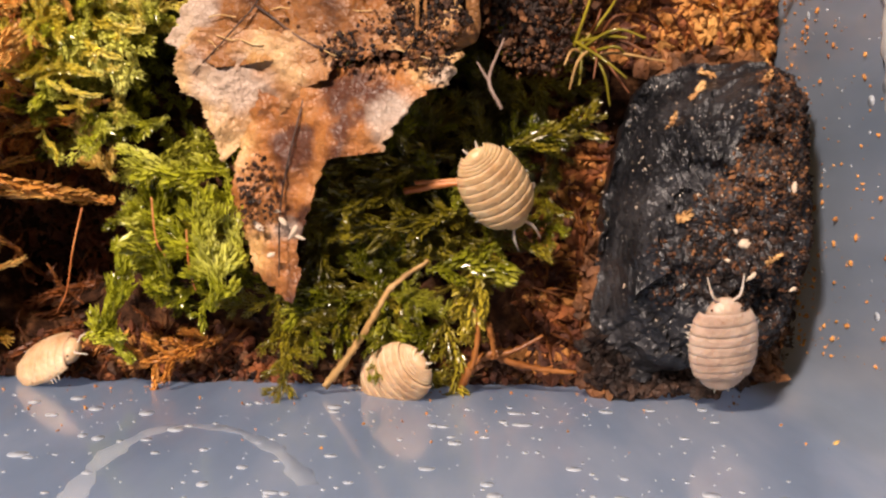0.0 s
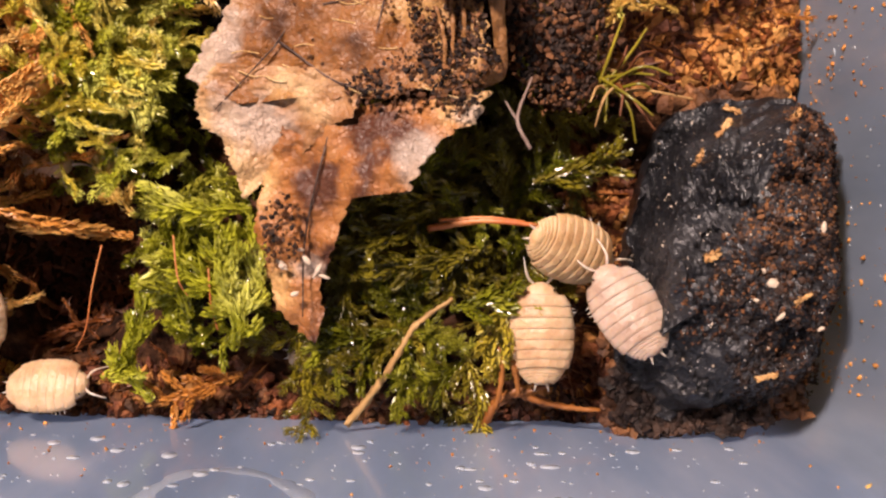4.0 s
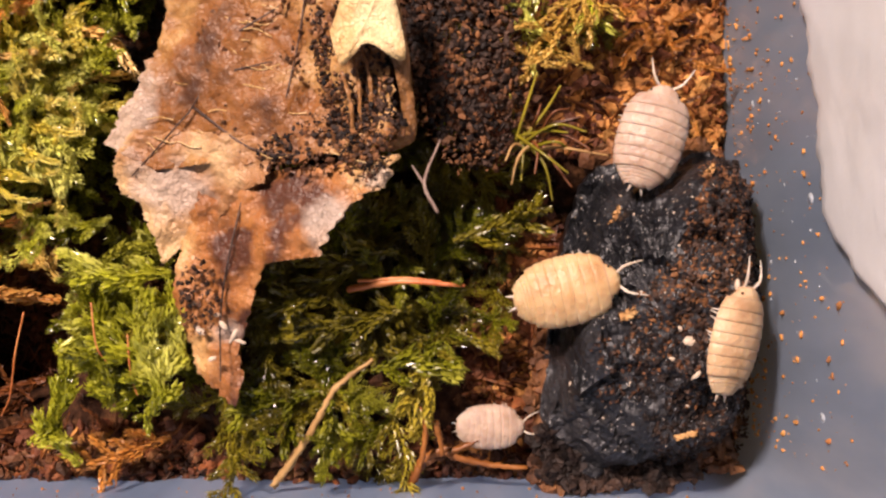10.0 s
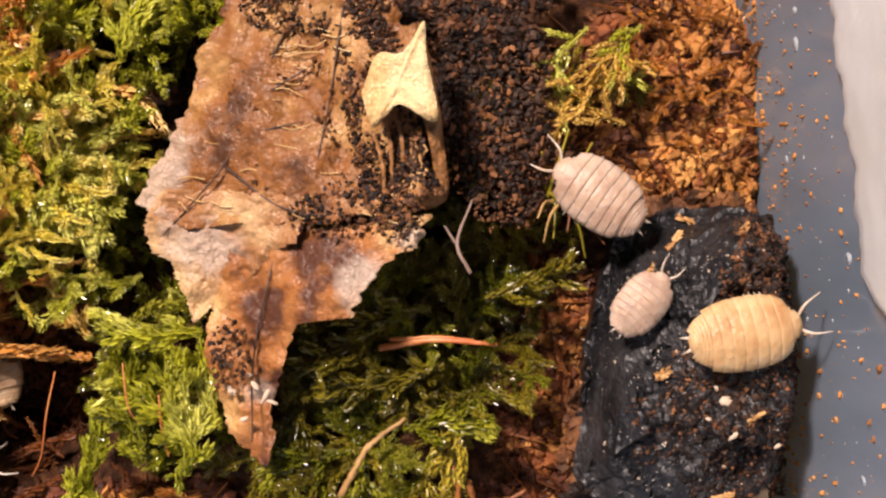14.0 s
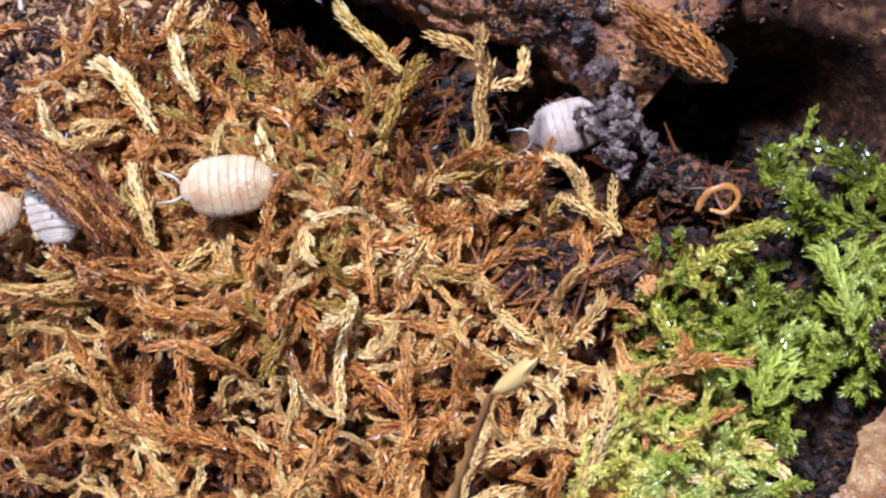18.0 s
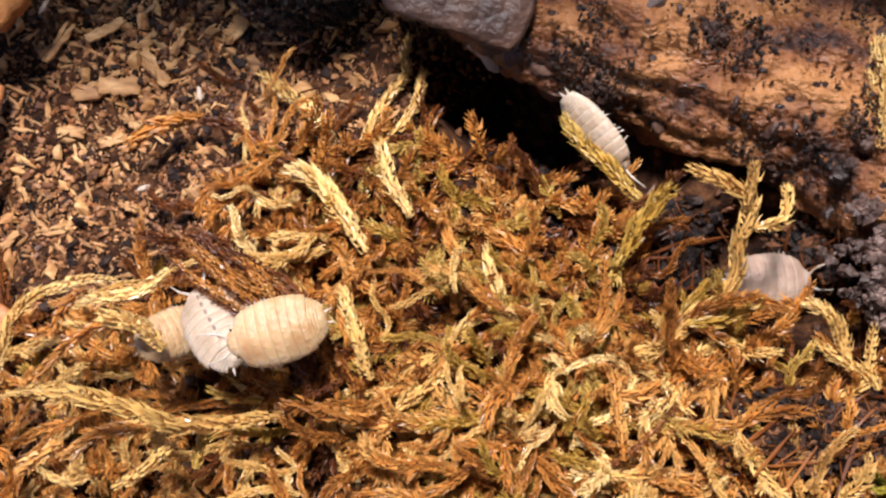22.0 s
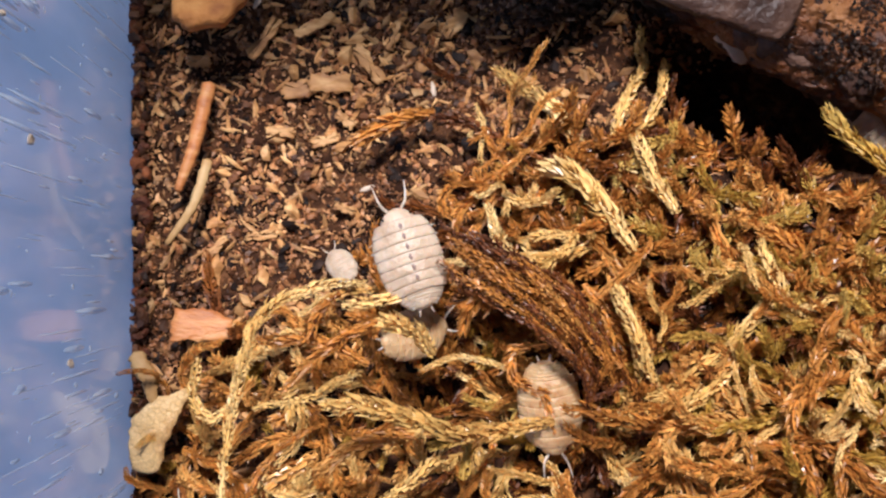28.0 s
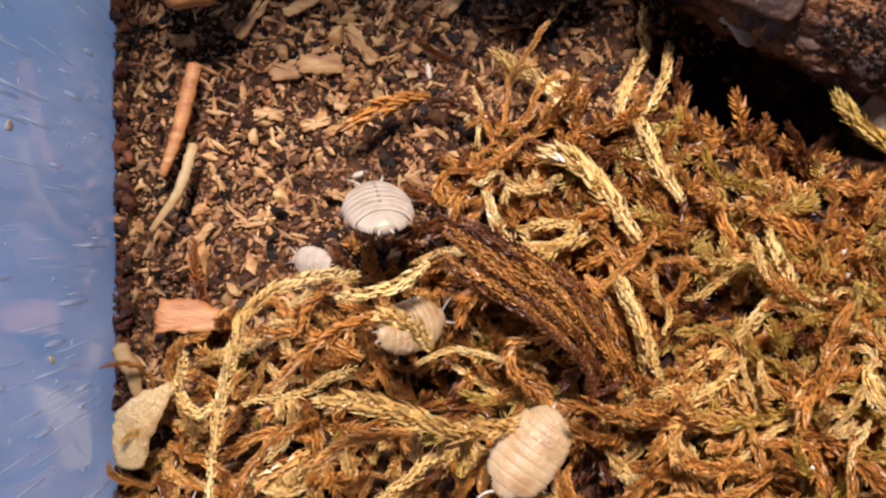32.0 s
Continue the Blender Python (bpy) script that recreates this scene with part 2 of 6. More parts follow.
# belly darkened in its colour, as shade under the side lappets
M_BELLY_SHADE = mat("shaded_belly", [(0.2, 0.11, 0.06), (0.3, 0.175, 0.1), (0.38, 0.24, 0.15)], 400, 0.5, 0.2)
M_MIDLINE = mat("dark_midline", [(0.22, 0.14, 0.11), (0.32, 0.22, 0.18)], 400, 0.5, 0.2)
M_LIMB = mat("pale_limb", [(0.5, 0.38, 0.28), (0.62, 0.5, 0.4), (0.7, 0.6, 0.5)], 400, 0.35, 0.1, sss=0.3)
M_EYE = mat("black_eye", [(0.004, 0.003, 0.003), (0.006, 0.005, 0.004)], 400, 0.2, 0.0)
# ---- mesh tools, in millimetres ----
def mesh(name, V, F, materials, smooth=True, index=None):
    V = np.asarray(V, float) * MM
    me = bpy.data.meshes.new(name)
    if isinstance(F, np.ndarray):
        k = F.shape[1]
        me.vertices.add(len(V))
        me.vertices.foreach_set("co", V.ravel())
        me.loops.add(F.size)
        me.loops.foreach_set("vertex_index", F.ravel().astype(np.int32))
        me.polygons.add(len(F))
        me.polygons.foreach_set("loop_start", (np.arange(len(F)) * k).astype(np.int32))
        me.polygons.foreach_set("loop_total", np.full(len(F), k, np.int32))
        me.update(calc_edges=True)
    else:
        me.from_pydata([tuple(v) for v in V], [], F)
    for m in materials if isinstance(materials, (list, tuple)) else [materials]:
        me.materials.append(m)
    me.polygons.foreach_set("use_smooth", np.full(len(me.polygons), smooth))
    if index is not None:
        me.polygons.foreach_set("material_index", np.asarray(index, np.int32))
    me.validate()
    me.update()
    return me


def part(name, V, F, materials, parent=None, label="", smooth=True, index=None):
    ob = new(name, mesh(name, V, F, materials, smooth, index))
    if parent is not None:
        ob.parent = parent
    return tagged(ob, label)


def thing(name, label, category, group="", at=None):
    ob = new(name)
    ob.empty_display_size = 0.002
    if at is not None:
        ob.matrix_basis = at
    return tagged(ob, label, category, group)


def mmpose(x, y, z, rx=0, ry=0, rz=0):
    return pose(x * MM, y * MM, z * MM, rx, ry, rz)


def grid_faces(nu, nv, wrap=False):
    """Quads of a grid with nu rows of nv points; wrap closes each row."""
    i, j = np.meshgrid(np.arange(nu - 1), np.arange(nv if wrap else nv - 1), indexing="ij")
    a, b = i * nv + j, i * nv + (j + 1) % nv
    return np.stack([a, b, b + nv, a + nv], -1).reshape(-1, 4)


def tube(points, radii, k=7, rough=0.0, rng=None, flat=1.0):
    """A closed tapered tube through points."""
    P = np.asarray(points, float)
    R = np.broadcast_to(np.asarray(radii, float), (len(P),))
    T = np.gradient(P, axis=0)
    T /= np.linalg.norm(T, axis=1)[:, None] + 1e-9
    up = np.array([0, 0, 1.0]) if abs(T[:, 2]).max() < 0.9 else np.array([0.3, 1.0, 0.2])
    S = np.cross(T, up)
    S /= np.linalg.norm(S, axis=1)[:, None] + 1e-9
    U = np.cross(S, T)
    a = np.arange(k) * 2 * math.pi / k
    ring = S[:, None] * np.cos(a)[None, :, None] + U[:, None] * np.sin(a)[None, :, None] * flat
    r = R[:, None, None]
    if rough:
        r = r * (1 + rough * rng.uniform(-1, 1, (len(P), k, 1)))
    V = (P[:, None] + ring * r).reshape(-1, 3)
    F = [tuple(f) for f in grid_faces(len(P), k, True)]
    n = len(V)
    V = np.vstack([V, P[0] - T[0] * R[0] * 0.5, P[-1] + T[-1] * R[-1] * 0.5])
    F += [(n, (j + 1) % k, j) for j in range(k)] + [(n + 1, n - k + j, n - k + (j + 1) % k) for j in range(k)]
    return V, F


def spline(pts, n):
    """A smooth curve through a few points."""
    P = np.asarray(pts, float)
    s = np.linspace(0, len(P) - 1, n)
    Q = np.vstack([2 * P[0] - P[1], P, 2 * P[-1] - P[-2]])
    i = np.clip(s.astype(int), 0, len(P) - 2)
    f = (s - i)[:, None]
    a, b, c, d = Q[i], Q[i + 1], Q[i + 2], Q[i + 3]
    return 0.5 * (2 * b + (c - a) * f + (2 * a - 5 * b + 4 * c - d) * f ** 2 + (3 * b - a - 3 * c + d) * f ** 3)


def lumps(x, y, scale, seed=0.0, octaves=4):
    """Fractal noise, about -1 to 1, at points in mm."""
    out = np.empty(len(x))
    for i, (a, b) in enumerate(zip(x, y)):
        out[i] = noise.fractal((a / scale, b / scale, seed), 0.9, 2.1, octaves)
    return out


def ease(a, b, x):
    f = np.clip((np.asarray(x, float) - a) / (b - a), 0, 1)
    return f * f * (3 - 2 * f)


def bowl(x, y, cx, cy, rx, ry, turn=0.0):
    """1 in the middle of an ellipse, 0 outside."""
    c, s = math.cos(radians(turn)), math.sin(radians(turn))
    u, v = (x - cx) * c + (y - cy) * s, -(x - cx) * s + (y - cy) * c
    return 1 - ease(0.45, 1.1, np.hypot(u / rx, v / ry))


def ground_level(x, y):
    """Height of the substrate with its mounds and hollows."""
    x, y = np.asarray(x, float), np.asarray(y, float)
    z = -9 - 23 * ease(-40, -155, x)
    z = z + 9 * bowl(x, y, -72, 30, 44, 40) + 6 * bowl(x, y, -98, 62, 30, 22, -20)
    z = z + 7 * bowl(x, y, 20, 34, 24, 22) + 5 * bowl(x, y, -8, 0, 22, 20)
    z = z - 12 * bowl(x, y, -46, 3, 9, 13) - 22 * bowl(x, y, -31, 73, 17, 10) - 12 * bowl(x, y, -83, 81, 17, 7, -22) - 9 * bowl(x, y, -55, 67, 10, 9)
    return z
# ---- the plastic tub and what it stands on ----
CORNERS = [(41.5, -17.3), (-145.7, -14.5), (-160.2, 118.0), (35.5, 121.0)]   # at z = 0, clockwise from the near right
LEAN = 0.085


def tub_ring(z, out=0.0, r=7.0, n=7):
    """The tub's outline at a height, with rounded corners."""
    c = np.array(CORNERS, float)
    mid = c.mean(0)
    grow = LEAN * z + out
    q = c + np.sign(c - mid) * grow
    ring = []
    for i in range(4):
        p, a, b = q[i], q[i - 1] - q[i], q[(i + 1) % 4] - q[i]
        a, b = a / np.linalg.norm(a), b / np.linalg.norm(b)
        for s in np.linspace(0, 1, n):
            ring.append(p + a * r * (1 - s) ** 2 + b * r * s ** 2)
    return np.array(ring)


def tub():
    zs = np.linspace(-46, 62, 22)
    n = len(tub_ring(0))
    for side, name in enumerate(("wall_south", "wall_west", "wall_north", "wall_east")):
        lo, hi = side * 7 + 3, side * 7 + 10
        V, F = [], []
        for out in (0.0, 1.6):
            for z in zs:
                ring = tub_ring(z, out)
                for k in range(lo, hi + 1):
                    V.append((*ring[k % n], z))
        w = hi - lo + 1
        h = len(zs) * w
        inner = grid_faces(len(zs), w)
        F = [tuple(f) for f in inner] + [tuple(f[::-1] + h) for f in inner]
        top = (len(zs) - 1) * w
        F += [(top + k, top + k + 1, h + top + k + 1, h + top + k) for k in range(w - 1)]
        wall = part(name, V, F, [M_PLASTIC, M_SKIN], index=[0] * len(inner) + [1] * (len(F) - len(inner)))
        tagged(wall, "hazy blue plastic side of the tub", "tub wall", kind="structure")
    ring = tub_ring(-46, 1.6)
    V = [(*p, -46) for p in ring] + [(*p, -47.6) for p in ring]
    F = [tuple(range(n)), tuple(range(2 * n - 1, n - 1, -1))] + [(k, n + k, n + (k + 1) % n, (k + 1) % n) for k in range(n)]
    tagged(part("floor", V, F, M_PLASTIC, smooth=False), "blue plastic bottom of the tub", "tub floor", kind="structure")
    lo, hi = tub_ring(62, -0.4), tub_ring(62, 6.0)
    V = [(*p, z) for z, r in ((62.1, lo), (63.6, lo), (63.6, hi), (60.5, hi)) for p in r]
    F = [tuple(f) for f in grid_faces(4, n, True)]
    tagged(part("trim", V, F, M_PLASTIC), "rolled rim of the blue plastic tub", "tub rim", kind="structure")
    s = 600
    V = [(-s, -s, -47.7), (s, -s, -47.7), (s, s, -47.7), (-s, s, -47.7), (-s, -s, -70), (s, -s, -70), (s, s, -70), (-s, s, -70)]
    F = [(0, 1, 2, 3), (7, 6, 5, 4), (0, 4, 5, 1), (1, 5, 6, 2), (2, 6, 7, 3), (3, 7, 4, 0)]
    tagged(part("tabletop", V, F, M_TWIG, smooth=False), "plain tabletop under the plastic tub", "table", kind="structure")


def substrate():
    nx, ny = 290, 200
    u, v = np.meshgrid(np.linspace(0, 1, nx), np.linspace(0, 1, ny), indexing="ij")
    c = np.array(CORNERS, float) + np.sign(np.array(CORNERS) - np.mean(CORNERS, 0)) * -0.3
    se, sw, nw, ne = c
    P = (1 - u)[..., None] * ((1 - v)[..., None] * sw + v[..., None] * nw) + u[..., None] * ((1 - v)[..., None] * se + v[..., None] * ne)
    x, y = P[..., 0].ravel(), P[..., 1].ravel()
    z = ground_level(x, y) + 1.6 * lumps(x, y, 7.0, 3.1, 5) + 0.5 * lumps(x, y, 1.6, 8.2, 2)
    tagged(part("ground", np.stack([x, y, z], 1), grid_faces(nx, ny)[:, ::-1].copy(), M_SOIL), "damp dark brown crumbly soil in the tub", "soil", kind="structure")


tub()
substrate()
# ---- moss ----
def leafy(P, rng, leaf, width, spread, rows, stem, plain=False):
    """Stem and keeled leaves along a line of points: vertices and triangles of each."""
    n = len(P)
    T = np.gradient(P, axis=0)
    T /= np.linalg.norm(T, axis=1)[:, None] + 1e-9
    S = np.cross((0, 0, 1.0), T)
    S /= np.linalg.norm(S, axis=1)[:, None] + 1e-9
    U = np.cross(T, S)
    k = 4
    pick = np.unique(np.append(np.arange(0, n, 2), n - 1))
    r = (stem * np.linspace(1, 0.4, n))[pick]
    ang = np.arange(k) * 2 * math.pi / k
    V = (P[pick, None] + (S[pick, None] * np.cos(ang)[None, :, None] + U[pick, None] * np.sin(ang)[None, :, None]) * r[:, None, None]).reshape(-1, 3)
    q = grid_faces(len(pick), k, True)
    stalk = V, np.vstack([q[:, :3], q[:, [0, 2, 3]]])
    Vs, Fs, base = [], [], 0
    size = np.clip(np.minimum(np.linspace(0.6, 2.4, n), np.linspace(3.2, 0.5, n)), 0, 1)
    for row in range(rows):
        b = row * 2 * math.pi / rows + rng.normal(0, 0.3, n) + math.pi / 2 + (np.arange(n) % 2) * math.pi / rows
        out = S * np.cos(b)[:, None] + U * np.sin(b)[:, None]
        sp = spread * rng.uniform(0.75, 1.3, n)[:, None]
        d = T * np.cos(sp) + out * np.sin(sp)
        w = np.cross(d, out - T * 0.3)
        w /= np.linalg.norm(w, axis=1)[:, None] + 1e-9
        l = (leaf * size * rng.uniform(0.78, 1.2, n))[:, None]
        ww = width * size[:, None] * 0.5 * rng.uniform(0.8, 1.2, n)[:, None]
        o = out * (stem * 0.6) + P
        curl = np.cross(w, d) * l * 0.16
        pts = np.stack([o, o + d * l * 0.4 + w * ww + curl, o + d * l * 0.5 - curl * 0.3, o + d * l * 0.4 - w * ww + curl, o + d * l + T * l * 0.15 - curl * 1.2], 1)
        if plain:
            Vs.append(pts[:, [0, 1, 4, 3]].reshape(-1, 3))
            i = base + 4 * np.arange(n)[:, None]
            Fs.append(np.vstack([i + [0, 1, 2], i + [0, 2, 3]]))
            base += 4 * n
            continue
        Vs.append(pts.reshape(-1, 3))
        i = base + 5 * np.arange(n)[:, None]
        Fs.append(np.vstack([i + [0, 1, 2], i + [1, 4, 2], i + [0, 2, 3], i + [2, 4, 3]]))
        base += 5 * n
    return stalk, (np.vstack(Vs), np.vstack(Fs))


def glued(*pieces):
    Vs, Fs, base = [], [], 0
    for V, F in pieces:
        Vs.append(V)
        Fs.append(F + base)
        base += len(V)
    return np.vstack(Vs), np.vstack(Fs)


def shoot(rng, length, node, leaf, width, spread, bend=0.0, wig=0.25, lift=0.1, rows=4, stem=0.22, branch=0, twigs=(0.22, 0.38), plain=False):
    """A leafy moss shoot along +x."""
    n = max(6, int(length / node))
    a = np.cumsum(rng.normal(0, wig / math.sqrt(n), n)) + np.linspace(0, bend, n)
    e = np.cumsum(rng.normal(0, wig / math.sqrt(n), n)) * 0.6 + lift * np.linspace(1, -1, n)
    T = np.stack([np.cos(a) * np.cos(e), np.sin(a) * np.cos(e), np.sin(e)], 1)
    P = np.cumsum(T, 0) * (length / n)
    pieces = [*leafy(P, rng, leaf, width, spread, rows, stem, plain)]
    for bi in range(branch):
        j = int(n * (0.12 + 0.8 * bi / branch))
        sgn = 1 if bi % 2 else -1
        v, f = shoot(rng, length * rng.uniform(*twigs) * (1.15 - j / n), node, leaf * 0.85, width * 0.85, spread, bend=sgn * -0.4, wig=wig, lift=0.1, rows=rows, stem=stem * 0.7, plain=plain)
        t = a[j] + sgn * rng.uniform(0.7, 1.1)
        c, s = math.cos(t), math.sin(t)
        pieces.append((v @ np.array([[c, s, 0], [-s, c, 0], [0, 0, 1]]) + P[j], f))
    return glued(*pieces)


def turned(V, yaw, pitch, roll, at, size=1.0):
    m = np.array(Euler((roll, -pitch, yaw)).to_matrix())
    return (V * size) @ m.T + np.asarray(at)


def carpet(name, protos, places, material, label, category="moss"):
    """Many shoots joined into one piece of stuff. places: x, y, z, yaw, pitch, roll, size."""
    rng = np.random.default_rng(len(places) + len(name))
    Vs, Fs, base = [], [], 0
    for p in places:
        v, f = protos[rng.integers(len(protos))]
        Vs.append(turned(v, p[3], p[4], p[5], p[:3], p[6]))
        Fs.append(f + base)
        base += len(v)
    return tagged(part(name, np.vstack(Vs), np.vstack(Fs), material, smooth=False), label, category, kind="stuff")


def scatter(rng, n, spots, z0=0.0, z1=4.0, pitch=(0.0, 0.5), size=(0.8, 1.2), yaw=None, keep=None):
    """Places on the ground within ellipses (cx, cy, rx, ry, turn, weight)."""
    w = np.array([s[2] * s[3] * s[5] for s in spots])
    out = []
    while len(out) < n:
        s = spots[rng.choice(len(spots), p=w / w.sum())]
        r, a = math.sqrt(rng.uniform()), rng.uniform(0, 2 * math.pi)
        u, v = s[2] * r * math.cos(a), s[3] * r * math.sin(a)
        c, k = math.cos(radians(s[4])), math.sin(radians(s[4]))
        x, y = s[0] + u * c - v * k, s[1] + u * k + v * c
        if keep and not keep(x, y):
            continue
        g = float(ground_level(x, y))
        way = rng.uniform(-math.pi, math.pi) if yaw is None else rng.normal(*yaw)
        out.append((x, y, g + rng.uniform(z0, z1), way, rng.uniform(*pitch), rng.uniform(-0.5, 0.5), rng.uniform(*size)))
    return out


rng = np.random.default_rng(5)
DRY = [shoot(rng, rng.uniform(9, 19), 0.5, 1.25, 0.44, 0.72, bend=rng.uniform(-0.9, 0.9), wig=0.8, stem=0.17, branch=int(rng.integers(0, 5)), twigs=(0.15, 0.34), plain=True) for _ in range(18)]
THIN = [shoot(rng, rng.uniform(9, 18), 0.5, 0.9, 0.3, 0.6, bend=rng.uniform(-1.3, 1.3), wig=1.0, stem=0.11, branch=int(rng.integers(0, 5)), twigs=(0.2, 0.4), plain=True) for _ in range(12)]
WET = [shoot(rng, rng.uniform(6, 12), 0.46, 1.05, 0.56, 0.95, bend=rng.uniform(-1.1, 1.1), wig=1.0, branch=4, stem=0.2, twigs=(0.2, 0.4)) for _ in range(12)]
FERN = [shoot(rng, rng.uniform(10, 15), 0.48, 1.05, 0.42, 0.85, bend=rng.uniform(-0.8, 0.8), wig=0.5, branch=9, stem=0.16, twigs=(0.28, 0.45)) for _ in range(8)]


def in_tub(x, y):
    return -16.6 < y < 116 and -152.7 - 0.09 * (y - 40) < x < 38.5


def dry_zone(x, y):
    under_log = y > 70 - 0.42 * (x + 75)
    bare = x < -116 and y > 50 + 0.25 * (x + 150)
    return in_tub(x, y) and not under_log and not bare and math.hypot(x + 55, (y - 66)) > 9 and math.hypot(x + 84, y - 77) > 10 and not (-112 < x < -78 and y > 69 - 0.42 * (x + 95)) and math.hypot(x + 66.4, (y - 67.2) * 1.3) > 5.5 and x < -45 + 0.06 * y and not (x > -54 and y < 12)


def tip_zone(x, y):
    """Where short moss tips stand, up to the hollow under the branch."""
    edge = np.interp(x, [-113.5, -110.1, -103.9, -96.2, -91.5, -86.8, -80.8, -73.2, -67.7, -61.3], [70.0, 74.9, 74.8, 77.2, 76.3, 76.0, 75.0, 75.3, 74.2, 76.1])
    bare = x < -116 and y > 54 + 0.25 * (x + 150)
    return in_tub(x, y) and y < edge and not bare and math.hypot(x + 55, y - 66) > 8 and math.hypot(x + 68.7, (y - 67.4) * 1.3) > 5 and x < -46 + 0.06 * y and not (x > -54 and y < 12)


DRY_SPOTS = [(-75, 28, 34, 34, 0, 1.0), (-95, 62, 32, 20, -20, 1.3), (-125, 38, 22, 18, 0, 0.9), (-68, -4, 30, 12, 0, 1.0), (-60, 55, 16, 16, 0, 1.0), (-110, 10, 34, 26, 0, 0.5)]
# the low bed carries the tangle's inner shade in its dark rust colour
carpet("dry_moss_bed", THIN + DRY, scatter(rng, 430, DRY_SPOTS, -4.0, -0.5, (-0.3, 0.5), (0.6, 1.1), keep=dry_zone), M_RUST, "tangled bed of rusty brown dry moss on the soil, darkened for shade")
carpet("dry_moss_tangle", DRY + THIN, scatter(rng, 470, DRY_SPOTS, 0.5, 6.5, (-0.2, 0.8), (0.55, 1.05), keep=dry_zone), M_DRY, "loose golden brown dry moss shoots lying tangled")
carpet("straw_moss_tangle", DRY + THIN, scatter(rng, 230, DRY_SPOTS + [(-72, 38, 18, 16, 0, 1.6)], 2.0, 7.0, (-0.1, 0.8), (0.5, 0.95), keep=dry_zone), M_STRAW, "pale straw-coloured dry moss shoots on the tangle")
carpet("olive_moss_tangle", DRY, scatter(rng, 80, [(-72, 60, 20, 13, -20, 1), (-88, 50, 22, 10, 0, 1)], 0.0, 4.0, (0.2, 1.0), (0.4, 0.8), keep=dry_zone), M_OLIVE, "olive yellow moss shoots among the dry moss")
mossy = lambda x, y: in_tub(x, y) and not (x < -45 and y < 28) and math.hypot(x + 46, (y - 3) * 0.8) > 8
TIPS = [shoot(rng, rng.uniform(3, 6.5), 0.42, 1.0, 0.42, 0.85, bend=rng.uniform(-0.6, 0.6), wig=0.6, stem=0.13, branch=int(rng.integers(0, 3)), twigs=(0.3, 0.5), plain=True) for _ in range(14)]
TIP_SPOTS = DRY_SPOTS + [(-90, 66, 20, 12, -15, 1.5)]
carpet("rusty_moss_tips", TIPS, scatter(rng, 1500, TIP_SPOTS, -3.0, 1.0, (0.1, 1.2), (0.7, 1.2), keep=tip_zone), M_RUST, "short rusty brown moss tips deep in the tangle, darkened for shade")
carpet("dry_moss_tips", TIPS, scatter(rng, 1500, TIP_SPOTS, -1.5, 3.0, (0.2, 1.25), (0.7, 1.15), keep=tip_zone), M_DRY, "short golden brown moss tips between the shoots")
carpet("olive_moss_tips", TIPS, scatter(rng, 260, TIP_SPOTS, -1.0, 3.0, (0.2, 1.25), (0.7, 1.1), keep=tip_zone), M_OLIVE, "short olive yellow moss tips between the shoots")
GREEN_SPOTS = [(-30, 1, 6.5, 9, 0, 1.6), (-38, 40, 7, 18, 10, 1.0), (-39, 26, 9, 9, 0, 1.3), (-20, 62, 9, 10, 0, 1.0), (-23, 48, 5, 6, 0, 1.3), (-33, 46, 8, 7, 0, 1.2), (-28, 12, 4, 5, 0, 0.8), (-41, 22, 7, 12, 0, 1.2)]
carpet("green_moss_cushion", WET, scatter(rng, 270, GREEN_SPOTS, 0.0, 5.0, (0.0, 0.9), (0.5, 1.0), keep=mossy), M_GREEN, "wet green moss cushion beside the dead leaf")
carpet("bright_moss_cushion", WET, scatter(rng, 215, GREEN_SPOTS, 3.5, 8.5, (0.0, 0.9), (0.45, 0.9), keep=mossy), M_LIME, "bright yellow-green wet moss tips")
carpet("yellow_moss_cushion", WET, scatter(rng, 110, [(-43, 27, 9, 11, 0, 1.4), (-38, 30, 7, 6, 0, 1), (-40, 46, 8, 14, 0, 0.5)], 2.0, 7.5, (0.1, 1.0), (0.4, 0.9), keep=mossy), M_YELLOW, "yellowing moss between green moss and dry moss")
carpet("pale_moss_strands", DRY + THIN, scatter(rng, 64, [(-43, 30, 8, 12, 0, 1), (-46, 20, 6, 8, 0, 1)], 5.0, 10.0, (0.0, 0.7), (0.3, 0.6), keep=mossy), M_YELLOW, "pale yellow moss strands over the green moss")
FERN_SPOTS = [(-8, 3, 14, 10, 0, 1), (3, 13, 11, 9, 0, 1), (-10, -7, 11, 4, 0, 0.8), (16, 36, 9, 5, 0, 0.5)]
fern_zone = lambda x, y: in_tub(x, y) and x < 11 + 0.3 * y
carpet("feather_moss_mat", FERN, scatter(rng, 105, FERN_SPOTS, -1.0, 3.0, (0.0, 0.6), (0.55, 0.95), keep=fern_zone), M_FERN, "dark green feathery moss mat under the leaf")
carpet("feather_moss_tips", FERN, scatter(rng, 52, FERN_SPOTS, 1.5, 4.5, (0.0, 0.5), (0.45, 0.75), keep=lambda x, y: fern_zone(x, y) and x < 9), M_GREEN, "fresh green tips on the feathery moss")

carpet("rusty_moss_by_wall", THIN, scatter(rng, 130, [(29, 35, 12, 12, 0, 1), (16, 30, 9, 6, 0, 0.5), (-46, 4, 8, 12, 0, 0.8), (-38, -11, 14, 3, 0, 0.6), (15, 0, 5, 14, 0, 0.5)], 0.0, 3.0, (-0.2, 0.5), (0.25, 0.6), keep=in_tub), M_RUST, "rusty moss fragments and fibres on the peat")
